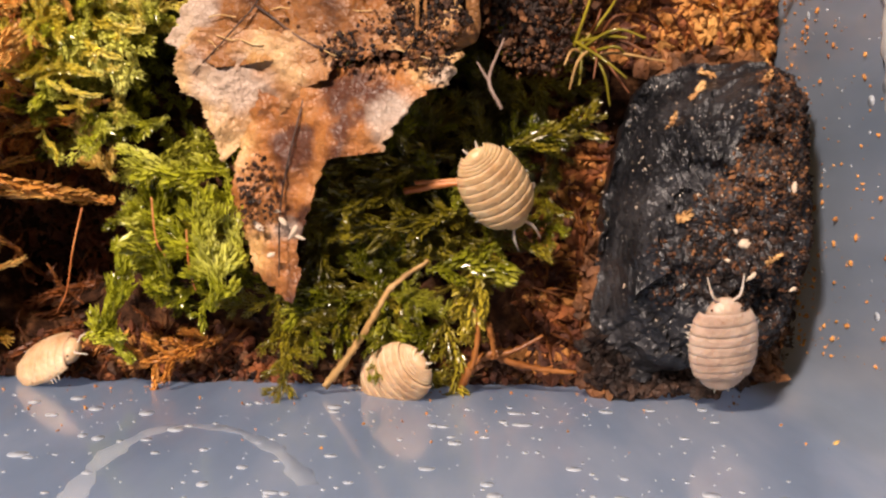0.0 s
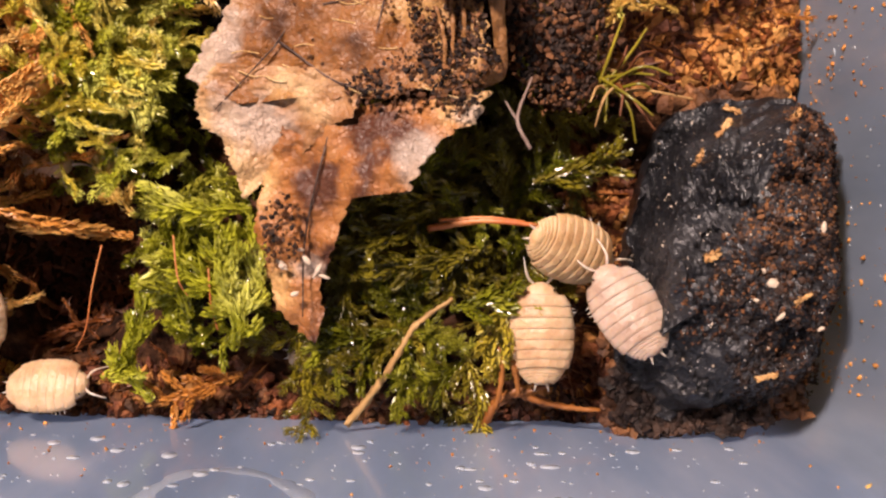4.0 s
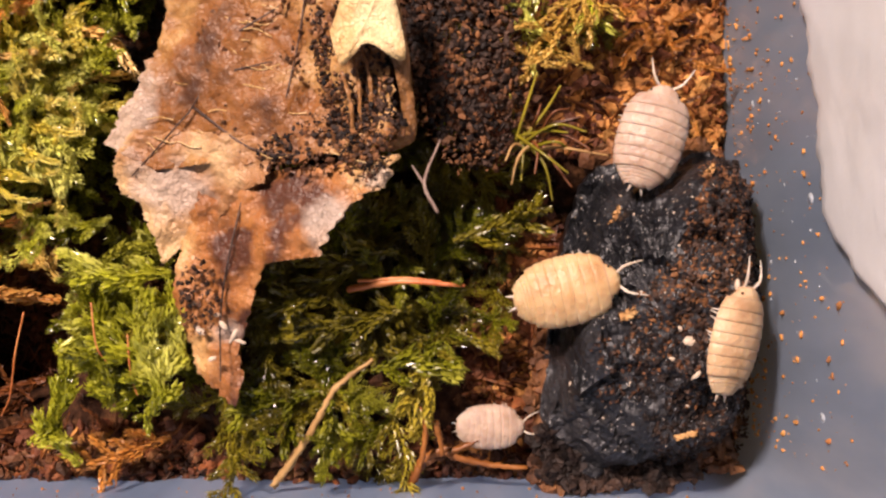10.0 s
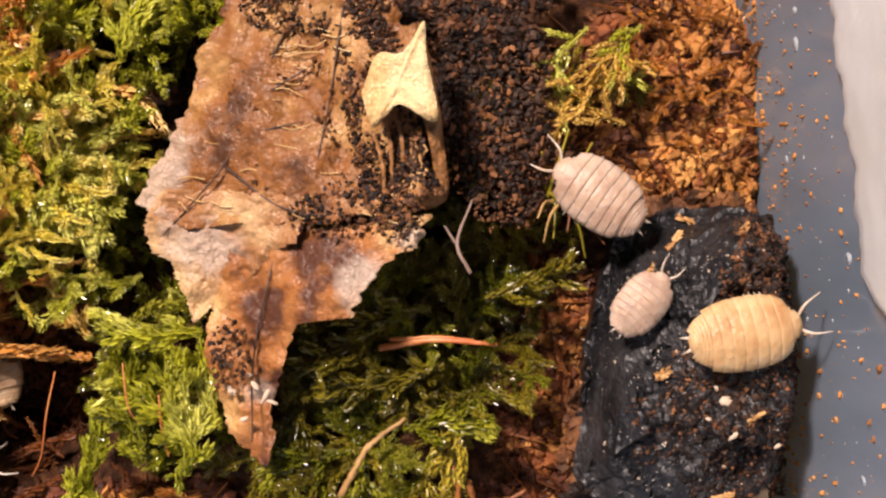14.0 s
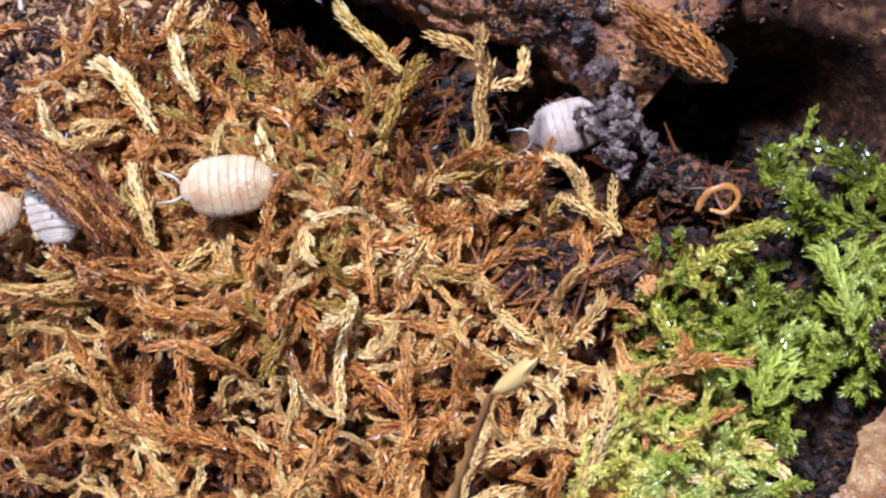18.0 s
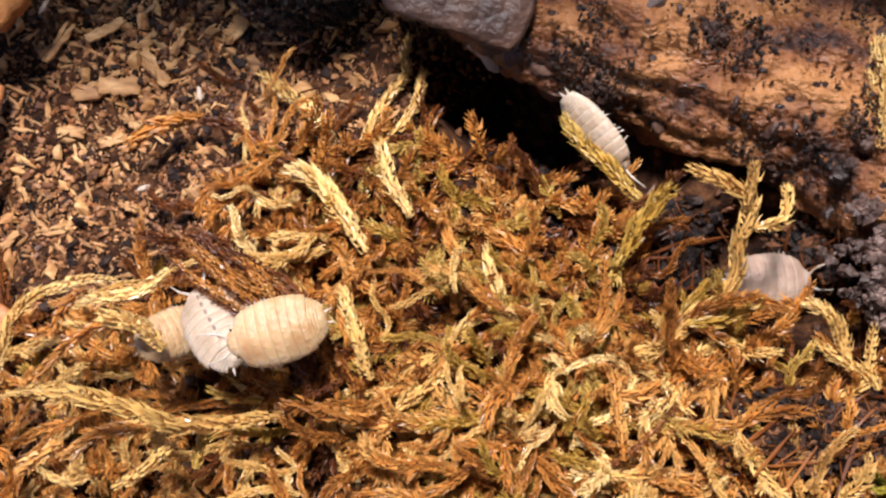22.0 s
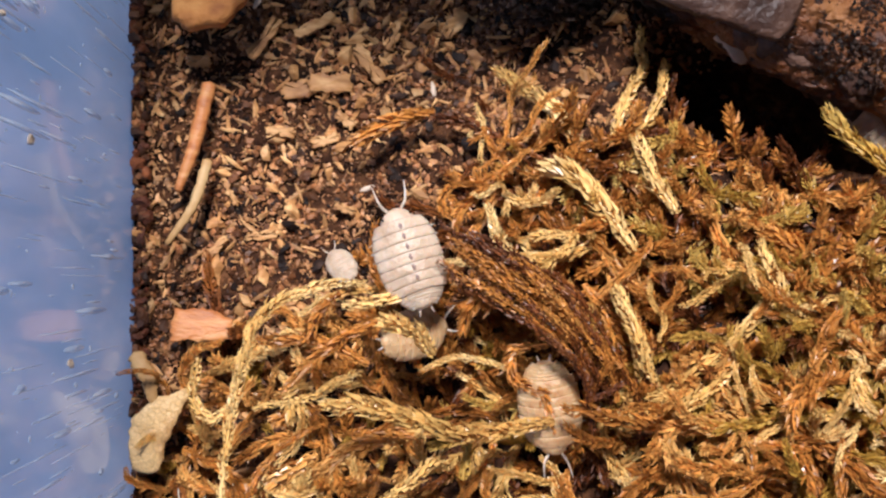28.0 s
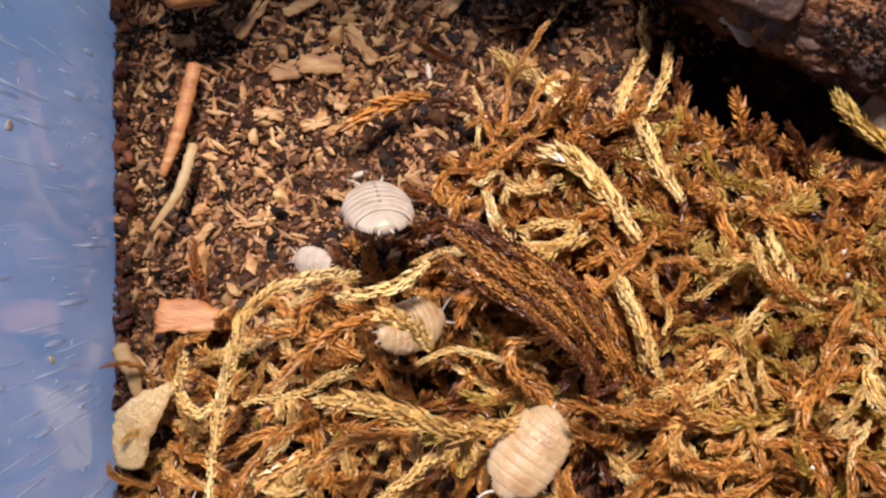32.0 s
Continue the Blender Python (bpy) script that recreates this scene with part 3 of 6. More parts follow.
carpet("golden_moss_by_wall", DRY, scatter(rng, 40, [(32, 38, 8, 12, 0, 1)], 1.0, 4.0, (-0.2, 0.6), (0.25, 0.5), keep=in_tub), M_DRY, "golden dry moss fragments along the tub wall")

# ---- single shoots that stand out of the tangle ----
SHOOT_LABELS = {"straw_moss": "pale straw-coloured dry moss shoot on the tangle", "dry_moss": "golden brown dry moss shoot in the tangle", "rusty_moss": "rusty brown dry moss shoot in the tangle",
                "olive_moss": "olive yellow moss shoot among dry moss", "green_moss": "wet green moss frond", "bright_moss": "bright yellow-green wet moss frond", "feather_moss": "dark green feathery moss frond"}


def strand(points, across, material, branch=0):
    """One leafy shoot along a curve, about `across` mm wide."""
    rng = np.random.default_rng(int(abs(points[0][0] * 97 + points[-1][1] * 31)))
    span = sum(math.dist(a, b) for a, b in zip(points, points[1:]))
    P = spline([points[0], *points[1:]], max(8, int(span / 0.5)))
    P = P + np.cumsum(rng.normal(0, 0.08, P.shape), 0)
    P = P[::-1]
    leaf = across * 0.62
    stalk, leaves = leafy(P, rng, leaf, across * 0.3, 0.72, 5, 0.13 * across)
    ob = part("moss_shoot", *stalk, material)
    tagged(ob, SHOOT_LABELS[material.name], "moss", "single moss shoots")
    part("leaves", *leaves, material, ob, smooth=False)
    if branch:
        n = len(P)
        for i in range(branch):
            j = int(n * (0.15 + 0.75 * i / branch))
            sgn = 1 if i % 2 else -1
            t = P[min(n - 1, j + 1)] - P[j]
            yaw = math.atan2(t[1], t[0]) + sgn * rng.uniform(0.6, 1.0)
            v, f = shoot(rng, rng.uniform(2.2, 4.2), 0.42, leaf * 0.9, across * 0.32, 0.65, bend=-0.4 * sgn, wig=0.4, stem=0.1 * across)
            part("side_shoot", turned(v, yaw, rng.uniform(-0.1, 0.5), 0, P[j]), f, material, ob, smooth=False)
    return ob


def frond(points, across, material):
    span = sum(math.dist(a, b) for a, b in zip(points, points[1:]))
    return strand(points, across * 0.85, material, 0 if across < 1.3 else max(3, int(span / 1.5)))


strand([(-129, 46.8, -1), (-123.7, 46.6, -3), (-118.2, 45.4, -4), (-112.7, 45.4, -6), (-106.6, 46.7, -8)], 2.5, M_STRAW)
strand([(-113.8, 82.1, -19), (-109.6, 79.4, -17), (-106.7, 76.7, -15), (-104.3, 74.4, -14)], 2.2, M_STRAW)
strand([(-98, 89, -20), (-98.3, 84.6, -18), (-100.8, 79.7, -15), (-102.3, 74.6, -13)], 1.6, M_STRAW)
strand([(-96.2, 84.6, -16), (-96.5, 80.9, -15), (-99.5, 76.2, -13)], 1.6, M_STRAW)
strand([(-128, 72.9, -22), (-124, 74.9, -21), (-119.8, 76.2, -20)], 2.4, M_DRY)
strand([(-119.9, 76.4, -20), (-116.2, 76.1, -19), (-112.1, 74.1, -18), (-108.3, 72.1, -15)], 1.8, M_RUST)
strand([(-109, 71.5, -12), (-106, 70.7, -10), (-103.3, 67.8, -9), (-99.7, 63.8, -8)], 2.7, M_STRAW)
strand([(-100.2, 75.5, -11), (-98.2, 70.9, -9), (-96, 67.5, -8)], 2, M_STRAW)
strand([(-88.3, 65.6, -5), (-87, 61, -3), (-84.3, 56.7, -2), (-79.9, 52.8, -2)], 1.9, M_STRAW)
strand([(-87.1, 60.7, -3), (-89.5, 57.2, -3), (-93, 53.3, -4), (-97.5, 48.4, -5)], 1.8, M_STRAW)
strand([(-87.6, 67.3, -6), (-83.7, 65.4, -5), (-79.8, 61.5, -4)], 2.2, M_DRY)
strand([(-70.7, 75.3, 4), (-67.7, 74.4, 5), (-65.1, 72.9, 5), (-65.2, 68.8, 3), (-65.2, 64.5, 1), (-68.8, 60.9, 1), (-71.8, 57.3, 1), (-74.6, 54, 1)], 2.2, M_STRAW)
strand([(-65.7, 76.1, 7), (-64.8, 72.7, 5)], 1.7, M_STRAW)
strand([(-60.7, 74.9, 2.5), (-60.8, 71.9, 3), (-63.7, 70.6, 4)], 1.8, M_STRAW)
strand([(-61.2, 63.7, 1), (-64.8, 61.6, 1), (-68.8, 60.9, 1)], 1.8, M_OLIVE)
strand([(-98.3, 49.9, -4), (-89.3, 50.7, -3), (-78.9, 50.9, -2)], 1.7, M_STRAW)
strand([(-93, 48.4, -3), (-86.2, 48, -2), (-79.7, 46.5, -1)], 2.1, M_DRY)
strand([(-76, 55.4, 3), (-75, 51.7, 3.5), (-74.1, 46.6, 4)], 1.6, M_DRY)
strand([(-66, 56.4, 3), (-71.4, 49.2, 3), (-75.9, 44.3, 3)], 0.9, M_RUST)
strand([(-102.1, 59.7, -6), (-100.3, 55.9, -5), (-98.8, 51.4, -5)], 1.7, M_STRAW)
strand([(-71.1, 73.6, -1), (-73, 69.6, -3), (-74.9, 65.3, -4)], 2.4, M_OLIVE)
strand([(-81.2, 80.3, -8), (-78.1, 76.2, -6), (-73.9, 72.2, -4)], 2.3, M_OLIVE)
strand([(-57.2, 64.1, 2), (-54.1, 62.8, 2), (-52.1, 59.5, 1)], 1.8, M_STRAW)
strand([(-55.2, 60.3, 1), (-50.8, 58.5, 1), (-48.8, 56.4, 1)], 1.8, M_STRAW)
strand([(-126.2, 58, -14), (-131.7, 56.5, -15), (-135.4, 53.5, -15), (-136.8, 48.3, -15), (-137.5, 41.8, -16), (-137.4, 33.8, -16)], 1.7, M_STRAW)
strand([(-126.1, 49.4, -5), (-129.7, 47.2, -9), (-135.3, 45.2, -12)], 1.2, M_STRAW)
strand([(-141.6, 48.3, -16), (-142, 44.7, -17), (-140, 42.3, -17), (-138.1, 43.7, -17)], 1.5, M_STRAW)
strand([(-135.9, 51.1, -14), (-130.1, 51.5, -13), (-124.8, 49.6, -12)], 1.7, M_DRY)
strand([(-132.9, 46.5, -13), (-129, 52, -12), (-122.8, 55.8, -11)], 1.6, M_DRY)
strand([(-131.3, 51.9, -11), (-130.4, 54.4, -11), (-128.4, 56.6, -11)], 1.6, M_DRY)
strand([(-127.9, 55.6, -9), (-123.6, 57, -9), (-120, 59.7, -9)], 1.8, M_STRAW)
tuft = random.Random(8)
for i in range(17):   # a brown fibrous tuft over the hole
    a, b, w = tuft.uniform(-2.1, 2.1), tuft.uniform(-2.0, 2.0), tuft.uniform(0.0, 0.35)
    line = [(-118.5 + a, 62.4 + b, -7), (-113 + a, 59.6 + 1.2 * b, -5.2 + tuft.uniform(-1, 1)), (-107.5 + 1.2 * a, 57 + 1.2 * b, -4 + tuft.uniform(-1, 1)), (-103.5 + 1.3 * a, 53.3 + b, -4), (-101.2 + 1.8 * a, 48.4 + 1.6 * b, -5.5)]
    strand(line[i % 3:] if i % 2 else line[:5 - i % 3], 1.1 + w, (M_RUST, M_DRY, M_DRY, M_RUST, M_DRY)[i % 5], i % 2)
strand([(-102.2, 59.8, -5), (-100.4, 55.8, -3), (-98.7, 51.8, -3)], 1.8, M_STRAW)
strand([(-106.3, 45.5, -8), (-107.8, 48.7, -8), (-110.6, 50.1, -9), (-110.3, 52.9, -9), (-105.8, 54.5, -7)], 1.6, M_DRY)
strand([(-116.7, 42.5, -8), (-119.1, 39.5, -8), (-122.2, 37.1, -8)], 1.6, M_STRAW)
strand([(-128.8, 39.2, -12), (-124.7, 41.9, -11), (-118.2, 43.7, -10)], 2, M_DRY)
strand([(-133, 37, -13), (-129, 40.8, -12)], 2, M_DRY)
strand([(-106.4, 48.2, -4), (-98.4, 48, -3), (-90.1, 49, -3)], 2, M_DRY)
strand([(-89.5, 54.2, -3), (-93.1, 51.1, -3), (-96.2, 47.9, -3)], 1.9, M_STRAW)
strand([(-114.4, 43.1, -9), (-114.6, 39.7, -9)], 1.7, M_OLIVE)
strand([(-53.7, 90.2, 4.0), (-52.0, 85.4, 3.0), (-51.4, 80.7, 1.0)], 1.8, M_STRAW)
strand([(-49.5, 83.3, 0.0), (-47.4, 78.0, -2.0)], 1.5, M_DRY)
strand([(-53.1, 90.8, 1.0), (-52.9, 85.2, 1.0), (-50.9, 80.0, -1.0)], 1.5, M_STRAW)
strand([(-55.8, 63.9, 2), (-53.1, 61.6, 1), (-51.4, 57.9, 1)], 1.9, M_STRAW)
strand([(-49.9, 62.5, 1), (-50.1, 57.1, 1), (-53.6, 55, 1)], 1.6, M_STRAW)
strand([(-124.6, 54.5, -2), (-121.6, 53.8, -4), (-118.9, 51.3, -6)], 2.4, M_STRAW)
strand([(-27.7, 30.4, 0.5), (-29.8, 33.5, 1), (-32.3, 35.2, 1), (-36.1, 36.4, 1)], 1.9, M_STRAW)
strand([(-28.3, 30.5, 1), (-32.7, 30.4, 2), (-35, 28.8, 2)], 1.7, M_OLIVE)
strand([(-56.9, 4.7, 13), (-59.5, 7.5, 12), (-64.8, 9.6, 10)], 2.2, M_STRAW)
strand([(-60.2, 1.7, 15), (-65.8, 2.1, 14), (-70.4, 4.6, 12), (-77.9, 7, 10), (-84.7, 9.3, 9)], 2.2, M_STRAW)
strand([(-58.1, 30.1, 10), (-62.2, 28.6, 9), (-66.4, 24.9, 8)], 2, M_STRAW)
strand([(-61.8, 36.2, 8), (-62.7, 32.7, 8), (-63.9, 28.2, 6)], 1.4, M_STRAW)
strand([(-40.8, 6.2, -4), (-45.6, 6.9, 0), (-50.9, 8.5, 4)], 1.9, M_DRY)
strand([(-50.7, 43, 7), (-49.5, 38.4, 7), (-51.7, 31.4, 6), (-55.2, 24.7, 5)], 1.9, M_STRAW)
for i in range(5):   # a fan of shoots leaning out of the dry moss
    a, b = tuft.uniform(-4, 4), tuft.uniform(-5.5, 5.5)
    strand([(-45 + a * 0.6, 22.3 + 0.9 * b, 9), (-50 + a, 18.8 + b, 9 + tuft.uniform(-1, 1)), (-56.5 + 1.6 * a, 11.8 + 0.3 * b, 7 + tuft.uniform(-2, 1))], tuft.uniform(1.1, 1.7), (M_DRY, M_STRAW, M_DRY)[i % 3], i % 3)
strand([(-44.6, 23, 9), (-49.6, 19.3, 9), (-57.2, 12.1, 7)], 2.2, M_DRY)
strand([(-64.8, 45.3, 6), (-64.7, 40.6, 6), (-64.1, 37.2, 5)], 1.8, M_DRY)
strand([(-70.1, 43.5, 7), (-70, 35.3, 7), (-70.3, 28.3, 6)], 1.8, M_DRY)
strand([(-76.5, 35.1, 9), (-80, 29.1, 9), (-85, 21.9, 8)], 2, M_DRY)
strand([(-76.2, -1.6, 8), (-78, -4.7, 7), (-79.2, -7.9, 6)], 2.2, M_STRAW)
strand([(-43.7, 40.3, -3), (-47.3, 37.9, -1), (-50.7, 36.4, 1)], 1.9, M_STRAW)
strand([(-51.7, 7.2, -4), (-47.3, 6.6, -4), (-38.4, 5.9, -5)], 2.2, M_DRY)
strand([(-47.4, 16.3, -3), (-44.5, 21.3, -2), (-47, 24.5, -2)], 2, M_STRAW)
strand([(-50.8, 18.8, -2), (-47.7, 22, -2), (-43.9, 24.2, -2)], 2.2, M_STRAW)
strand([(-50.1, 28.6, 0), (-46.3, 30.5, 0), (-41.9, 33, 0)], 2.2, M_STRAW)
strand([(-53.1, -13.5, -9), (-48.7, -10.7, -8), (-43.6, -8.1, -9)], 2, M_RUST)
strand([(-53.9, -8.2, -11), (-47.7, -5.4, -11), (-41.8, -4.1, -12)], 2, M_RUST)
frond([(-33.3, 1.3, 2), (-36.2, -5.3, 1), (-37.6, -9.7, 0), (-35.1, -13.6, -1)], 2.4, M_LIME)
frond([(-37.6, -8.5, 0), (-40.3, -10.3, 0)], 1.6, M_LIME)
frond([(-41.7, 15.8, -4), (-39.6, 11.3, -3), (-37.1, 7.8, -2)], 2.2, M_OLIVE)
frond([(-35.6, -13.8, -3), (-30.6, -11.8, -3), (-25.2, -10.3, -4)], 1.8, M_DRY)
frond([(-23.5, 7.9, 4), (-22.9, 2, 4), (-21.3, -2.1, 4)], 2, M_LIME)
frond([(-34.7, 9.6, 4), (-29.2, 8.4, 5), (-23.5, 9.1, 4)], 2.4, M_LIME)
frond([(-34.7, 3.1, 4), (-29.2, 1.4, 5), (-25, -3.3, 5), (-25.6, -6.8, 5)], 2.6, M_LIME)
frond([(-31.2, 7.3, 4), (-31.1, 2, 4), (-29.3, -3.4, 4)], 2.6, M_GREEN)
frond([(-26.3, 6.1, 5), (-26.2, 0.2, 5), (-23.8, -5, 5)], 2.6, M_LIME)
frond([(7.6, -2.5, 3), (3.4, -1.4, 3), (-1.4, -2.3, 3)], 2.2, M_GREEN)
frond([(-17.8, -7.1, 1), (-13.5, -5.8, 2), (-8, -5.1, 2)], 2.2, M_GREEN)
frond([(-7.4, -13.2, 0), (-6.8, -9.4, 1), (-6.2, -5.7, 2)], 2.2, M_GREEN)
frond([(-14.1, 3.9, 3), (-8.7, 6.3, 3), (-3.9, 8.7, 3)], 2.4, M_FERN)
frond([(-11.1, 2.1, 3), (-3.9, 2.1, 3), (3.3, 4, 3)], 2.4, M_FERN)
frond([(17.9, 14.7, 2), (13.1, 13.2, 2), (8.2, 11.3, 2)], 2, M_FERN)
frond([(-13.6, 9.3, 2), (-6.3, 9.7, 2), (1.5, 10.7, 2)], 2.2, M_FERN)
frond([(2.9, -8.7, 2), (3.4, -5, 3), (4.6, -2, 3)], 2.2, M_FERN)
frond([(-10.4, -10.7, 1), (-11.1, -8.2, 1), (-9.9, -5.2, 1)], 2, M_GREEN)
frond([(14, 30.7, 4), (19.4, 35.1, 6), (23.2, 40, 5)], 1.5, M_OLIVE)
frond([(23.1, 32.3, 4), (21.8, 37.4, 6), (24.4, 40.6, 5)], 1.5, M_LIME)
frond([(13.4, 29.5, 4), (18.1, 30.9, 6), (22.9, 29.7, 5)], 1.5, M_OLIVE)
frond([(17, 31.3, 4), (15.2, 35.8, 6), (19, 40.1, 5)], 1.5, M_LIME)
frond([(19.5, 32.4, 4), (23, 35, 6), (22, 38.8, 5)], 1.5, M_OLIVE)
frond([(-30.4, 62.1, -2), (-23.7, 60.1, -1), (-19, 59.8, 0)], 2.2, M_GREEN)
frond([(-26.2, 57.4, 0), (-24.6, 52.5, 2), (-23.6, 47.8, 2)], 2.6, M_LIME)
frond([(-19, 75.2, 0), (-16.2, 70.6, 0), (-14.6, 65.8, 0)], 2.4, M_LIME)
frond([(-30.2, 46, 0), (-32, 42.2, 1), (-32.9, 38.5, 1)], 2.6, M_LIME)
frond([(-36.9, 44.8, 0), (-39.7, 42.2, 0), (-43.1, 38.8, 0)], 2.6, M_LIME)
frond([(-45.0, 90.6, 5.0), (-47.3, 84.1, 4.0), (-47.9, 80.2, 2.0)], 1, M_GREEN)

# ---- crumbs, chips ----
def pebble(rng, k=0):
    t = (1 + 5 ** 0.5) / 2
    V = np.array([(-1, t, 0), (1, t, 0), (-1, -t, 0), (1, -t, 0), (0, -1, t), (0, 1, t), (0, -1, -t), (0, 1, -t), (t, 0, -1), (t, 0, 1), (-t, 0, -1), (-t, 0, 1)]) / 1.9
    F = np.array([(0, 11, 5), (0, 5, 1), (0, 1, 7), (0, 7, 10), (0, 10, 11), (1, 5, 9), (5, 11, 4), (11, 10, 2), (10, 7, 6), (7, 1, 8), (3, 9, 4), (3, 4, 2), (3, 2, 6), (3, 6, 8), (3, 8, 9), (4, 9, 5), (2, 4, 11), (6, 2, 10), (8, 6, 7), (9, 8, 1)])
    return V * rng.uniform(0.5, 1.35, (12, 1)) * rng.uniform(0.55, 1.3, 3) + rng.normal(0, 0.08, (12, 3)), F


def ball_lump(lx, ly, lz, seed):
    """A small irregular lump."""
    r = random.Random(seed)
    o = (r.uniform(0, 50), r.uniform(0, 50), r.uniform(0, 50))
    a = np.linspace(0, math.pi, 9)
    b = np.arange(12) * 2 * math.pi / 12
    V = np.stack([np.cos(a)[:, None] * np.ones(12), np.sin(a)[:, None] * np.cos(b), np.sin(a)[:, None] * np.sin(b)], -1).reshape(-1, 3)
    k = np.array([1 + 0.45 * noise.noise((v[0] * 1.6 + o[0], v[1] * 1.6 + o[1], v[2] * 1.6 + o[2])) for v in V])
    return V * k[:, None] * (lx / 2, ly / 2, lz / 2), [tuple(f) for f in grid_faces(9, 12, True)]


def splinter(rng):
    """A torn flat bit of wood along x."""
    n = 5
    x = np.linspace(-1, 1, n)
    w = np.array([0.1, 0.2, 0.24, 0.19, 0.08]) * rng.uniform(0.6, 1.2, n)
    V = []
    for i in range(n):
        for sy, sz in ((-1, 0), (0, 0.12), (1, 0), (0, -0.12)):
            V.append((x[i] + rng.normal(0, 0.08), sy * w[i], sz * rng.uniform(0.7, 1.3)))
    q = grid_faces(n, 4, True)
    F = np.vstack([q[:, :3], q[:, [0, 2, 3]], [(0, 1, 2), (0, 2, 3), (n * 4 - 4, n * 4 - 2, n * 4 - 3), (n * 4 - 4, n * 4 - 1, n * 4 - 2)]])
    return np.array(V), F


def strew(name, protos, spots, n, size, material, label, height=None, keep=None, flat=0.3, category="soil", seed=1, sink=0.2):
    rng = np.random.default_rng(seed)
    Vs, Fs, base = [], [], 0
    w = np.array([s[2] * s[3] * s[5] for s in spots])
    while len(Vs) < n:
        s = spots[rng.choice(len(spots), p=w / w.sum())]
        r, a = math.sqrt(rng.uniform()), rng.uniform(0, 2 * math.pi)
        u, v = s[2] * r * math.cos(a), s[3] * r * math.sin(a)
        c, k = math.cos(radians(s[4])), math.sin(radians(s[4]))
        x, y = s[0] + u * c - v * k, s[1] + u * k + v * c
        if keep and not keep(x, y):
            continue
        z = height(x, y) if height else float(ground_level(x, y)) + 1.6 * noise.fractal((x / 7.0, y / 7.0, 3.1), 0.9, 2.1, 5)
        d = size[0] * (size[1] / size[0]) ** (rng.uniform() ** 1.7)
        V, F = protos[rng.integers(len(protos))]
        Vs.append(turned(V, rng.uniform(-3.1, 3.1), rng.normal(0, flat), rng.normal(0, flat), (x, y, z + d * (0.5 - sink)), d))
        Fs.append(F + base)
        base += len(V)
    return tagged(part(name, np.vstack(Vs), np.vstack(Fs), material, smooth=False), label, category, kind="stuff")


rng = np.random.default_rng(11)
PEB = [pebble(rng) for _ in range(24)]
SPL = [splinter(rng) for _ in range(8)]
FIB = [(V * (1, 0.3, 0.6), F) for V, F in SPL]
ALL = [(-57, 48, 96, 66, 0, 1)]
LEFT = [(-133, 72, 25, 34, 0, 1.0), (-112, 92, 26, 16, 0, 0.8), (-140, 35, 10, 20, 0, 0.5)]
strew("soil_crumbs", PEB, ALL, 3600, (0.2, 0.9), M_CRUMB, "loose dark brown soil crumbs", keep=in_tub, seed=2)
strew("fine_soil", PEB + SPL[:4], LEFT, 15500, (0.16, 0.55), M_TAN, "fine crumbly soil with bits of wood", keep=in_tub, seed=3)
strew("soil_wood_bits", SPL + PEB[:2], LEFT, 3400, (0.25, 1.5), M_CHIP, "pale tan bits of rotten wood in the soil", keep=in_tub, seed=4, category="wood bits")
strew("dark_soil_grains", PEB, LEFT, 1000, (0.2, 0.9), M_BLACK, "black soil grains", keep=in_tub, seed=14)
PEAT = [(15, 2, 7, 16, 0, 1.2), (15, 28, 10, 8, 0, 0.9), (27, 32, 14, 12, 0, 0.8), (8, -13, 14, 3, 0, 1), (-34, -12, 16, 3, 0, 0.8), (-46, 5, 8, 10, 0, 0.4)]
strew("rusty_peat_crumbs", PEB, PEAT, 6500, (0.2, 1.2), M_PEAT, "rusty orange peat crumbs by the tub wall", keep=in_tub, seed=5, category="peat", sink=0.1)
strew("amber_peat_crumbs", PEB, [(33, 33, 7, 16, 0, 1.4), (24, 27, 10, 6, 0, 0.7), (10, -14, 14, 2, 0, 0.8), (16, 9, 4, 7, 0, 1.0), (13, -3, 4, 5, 0, 0.5), (-36, -12, 8, 2, 0, 0.5)], 5200, (0.2, 1.1), M_AMBER, "amber yellow peat lumps at the tub wall", keep=in_tub, seed=6, category="peat", sink=0.0)
strew("rusty_fibres", FIB, [(15, 2, 7, 16, 0, 1), (26, 33, 14, 12, 0, 1), (-46, 6, 8, 12, 0, 1), (-36, -12, 14, 3, 0, 1)], 700, (0.8, 3.0), M_RUST, "rusty plant fibres in the peat", keep=in_tub, seed=15, category="fibres", sink=0.0)
# ---- dead leaf ----
def leaf_level(x, y):
    return 13 + 0.32 * x + 4 * np.exp(-((x + 6) ** 2 + (y - 11) ** 2) / 60) - 0.02 * (y - 20)


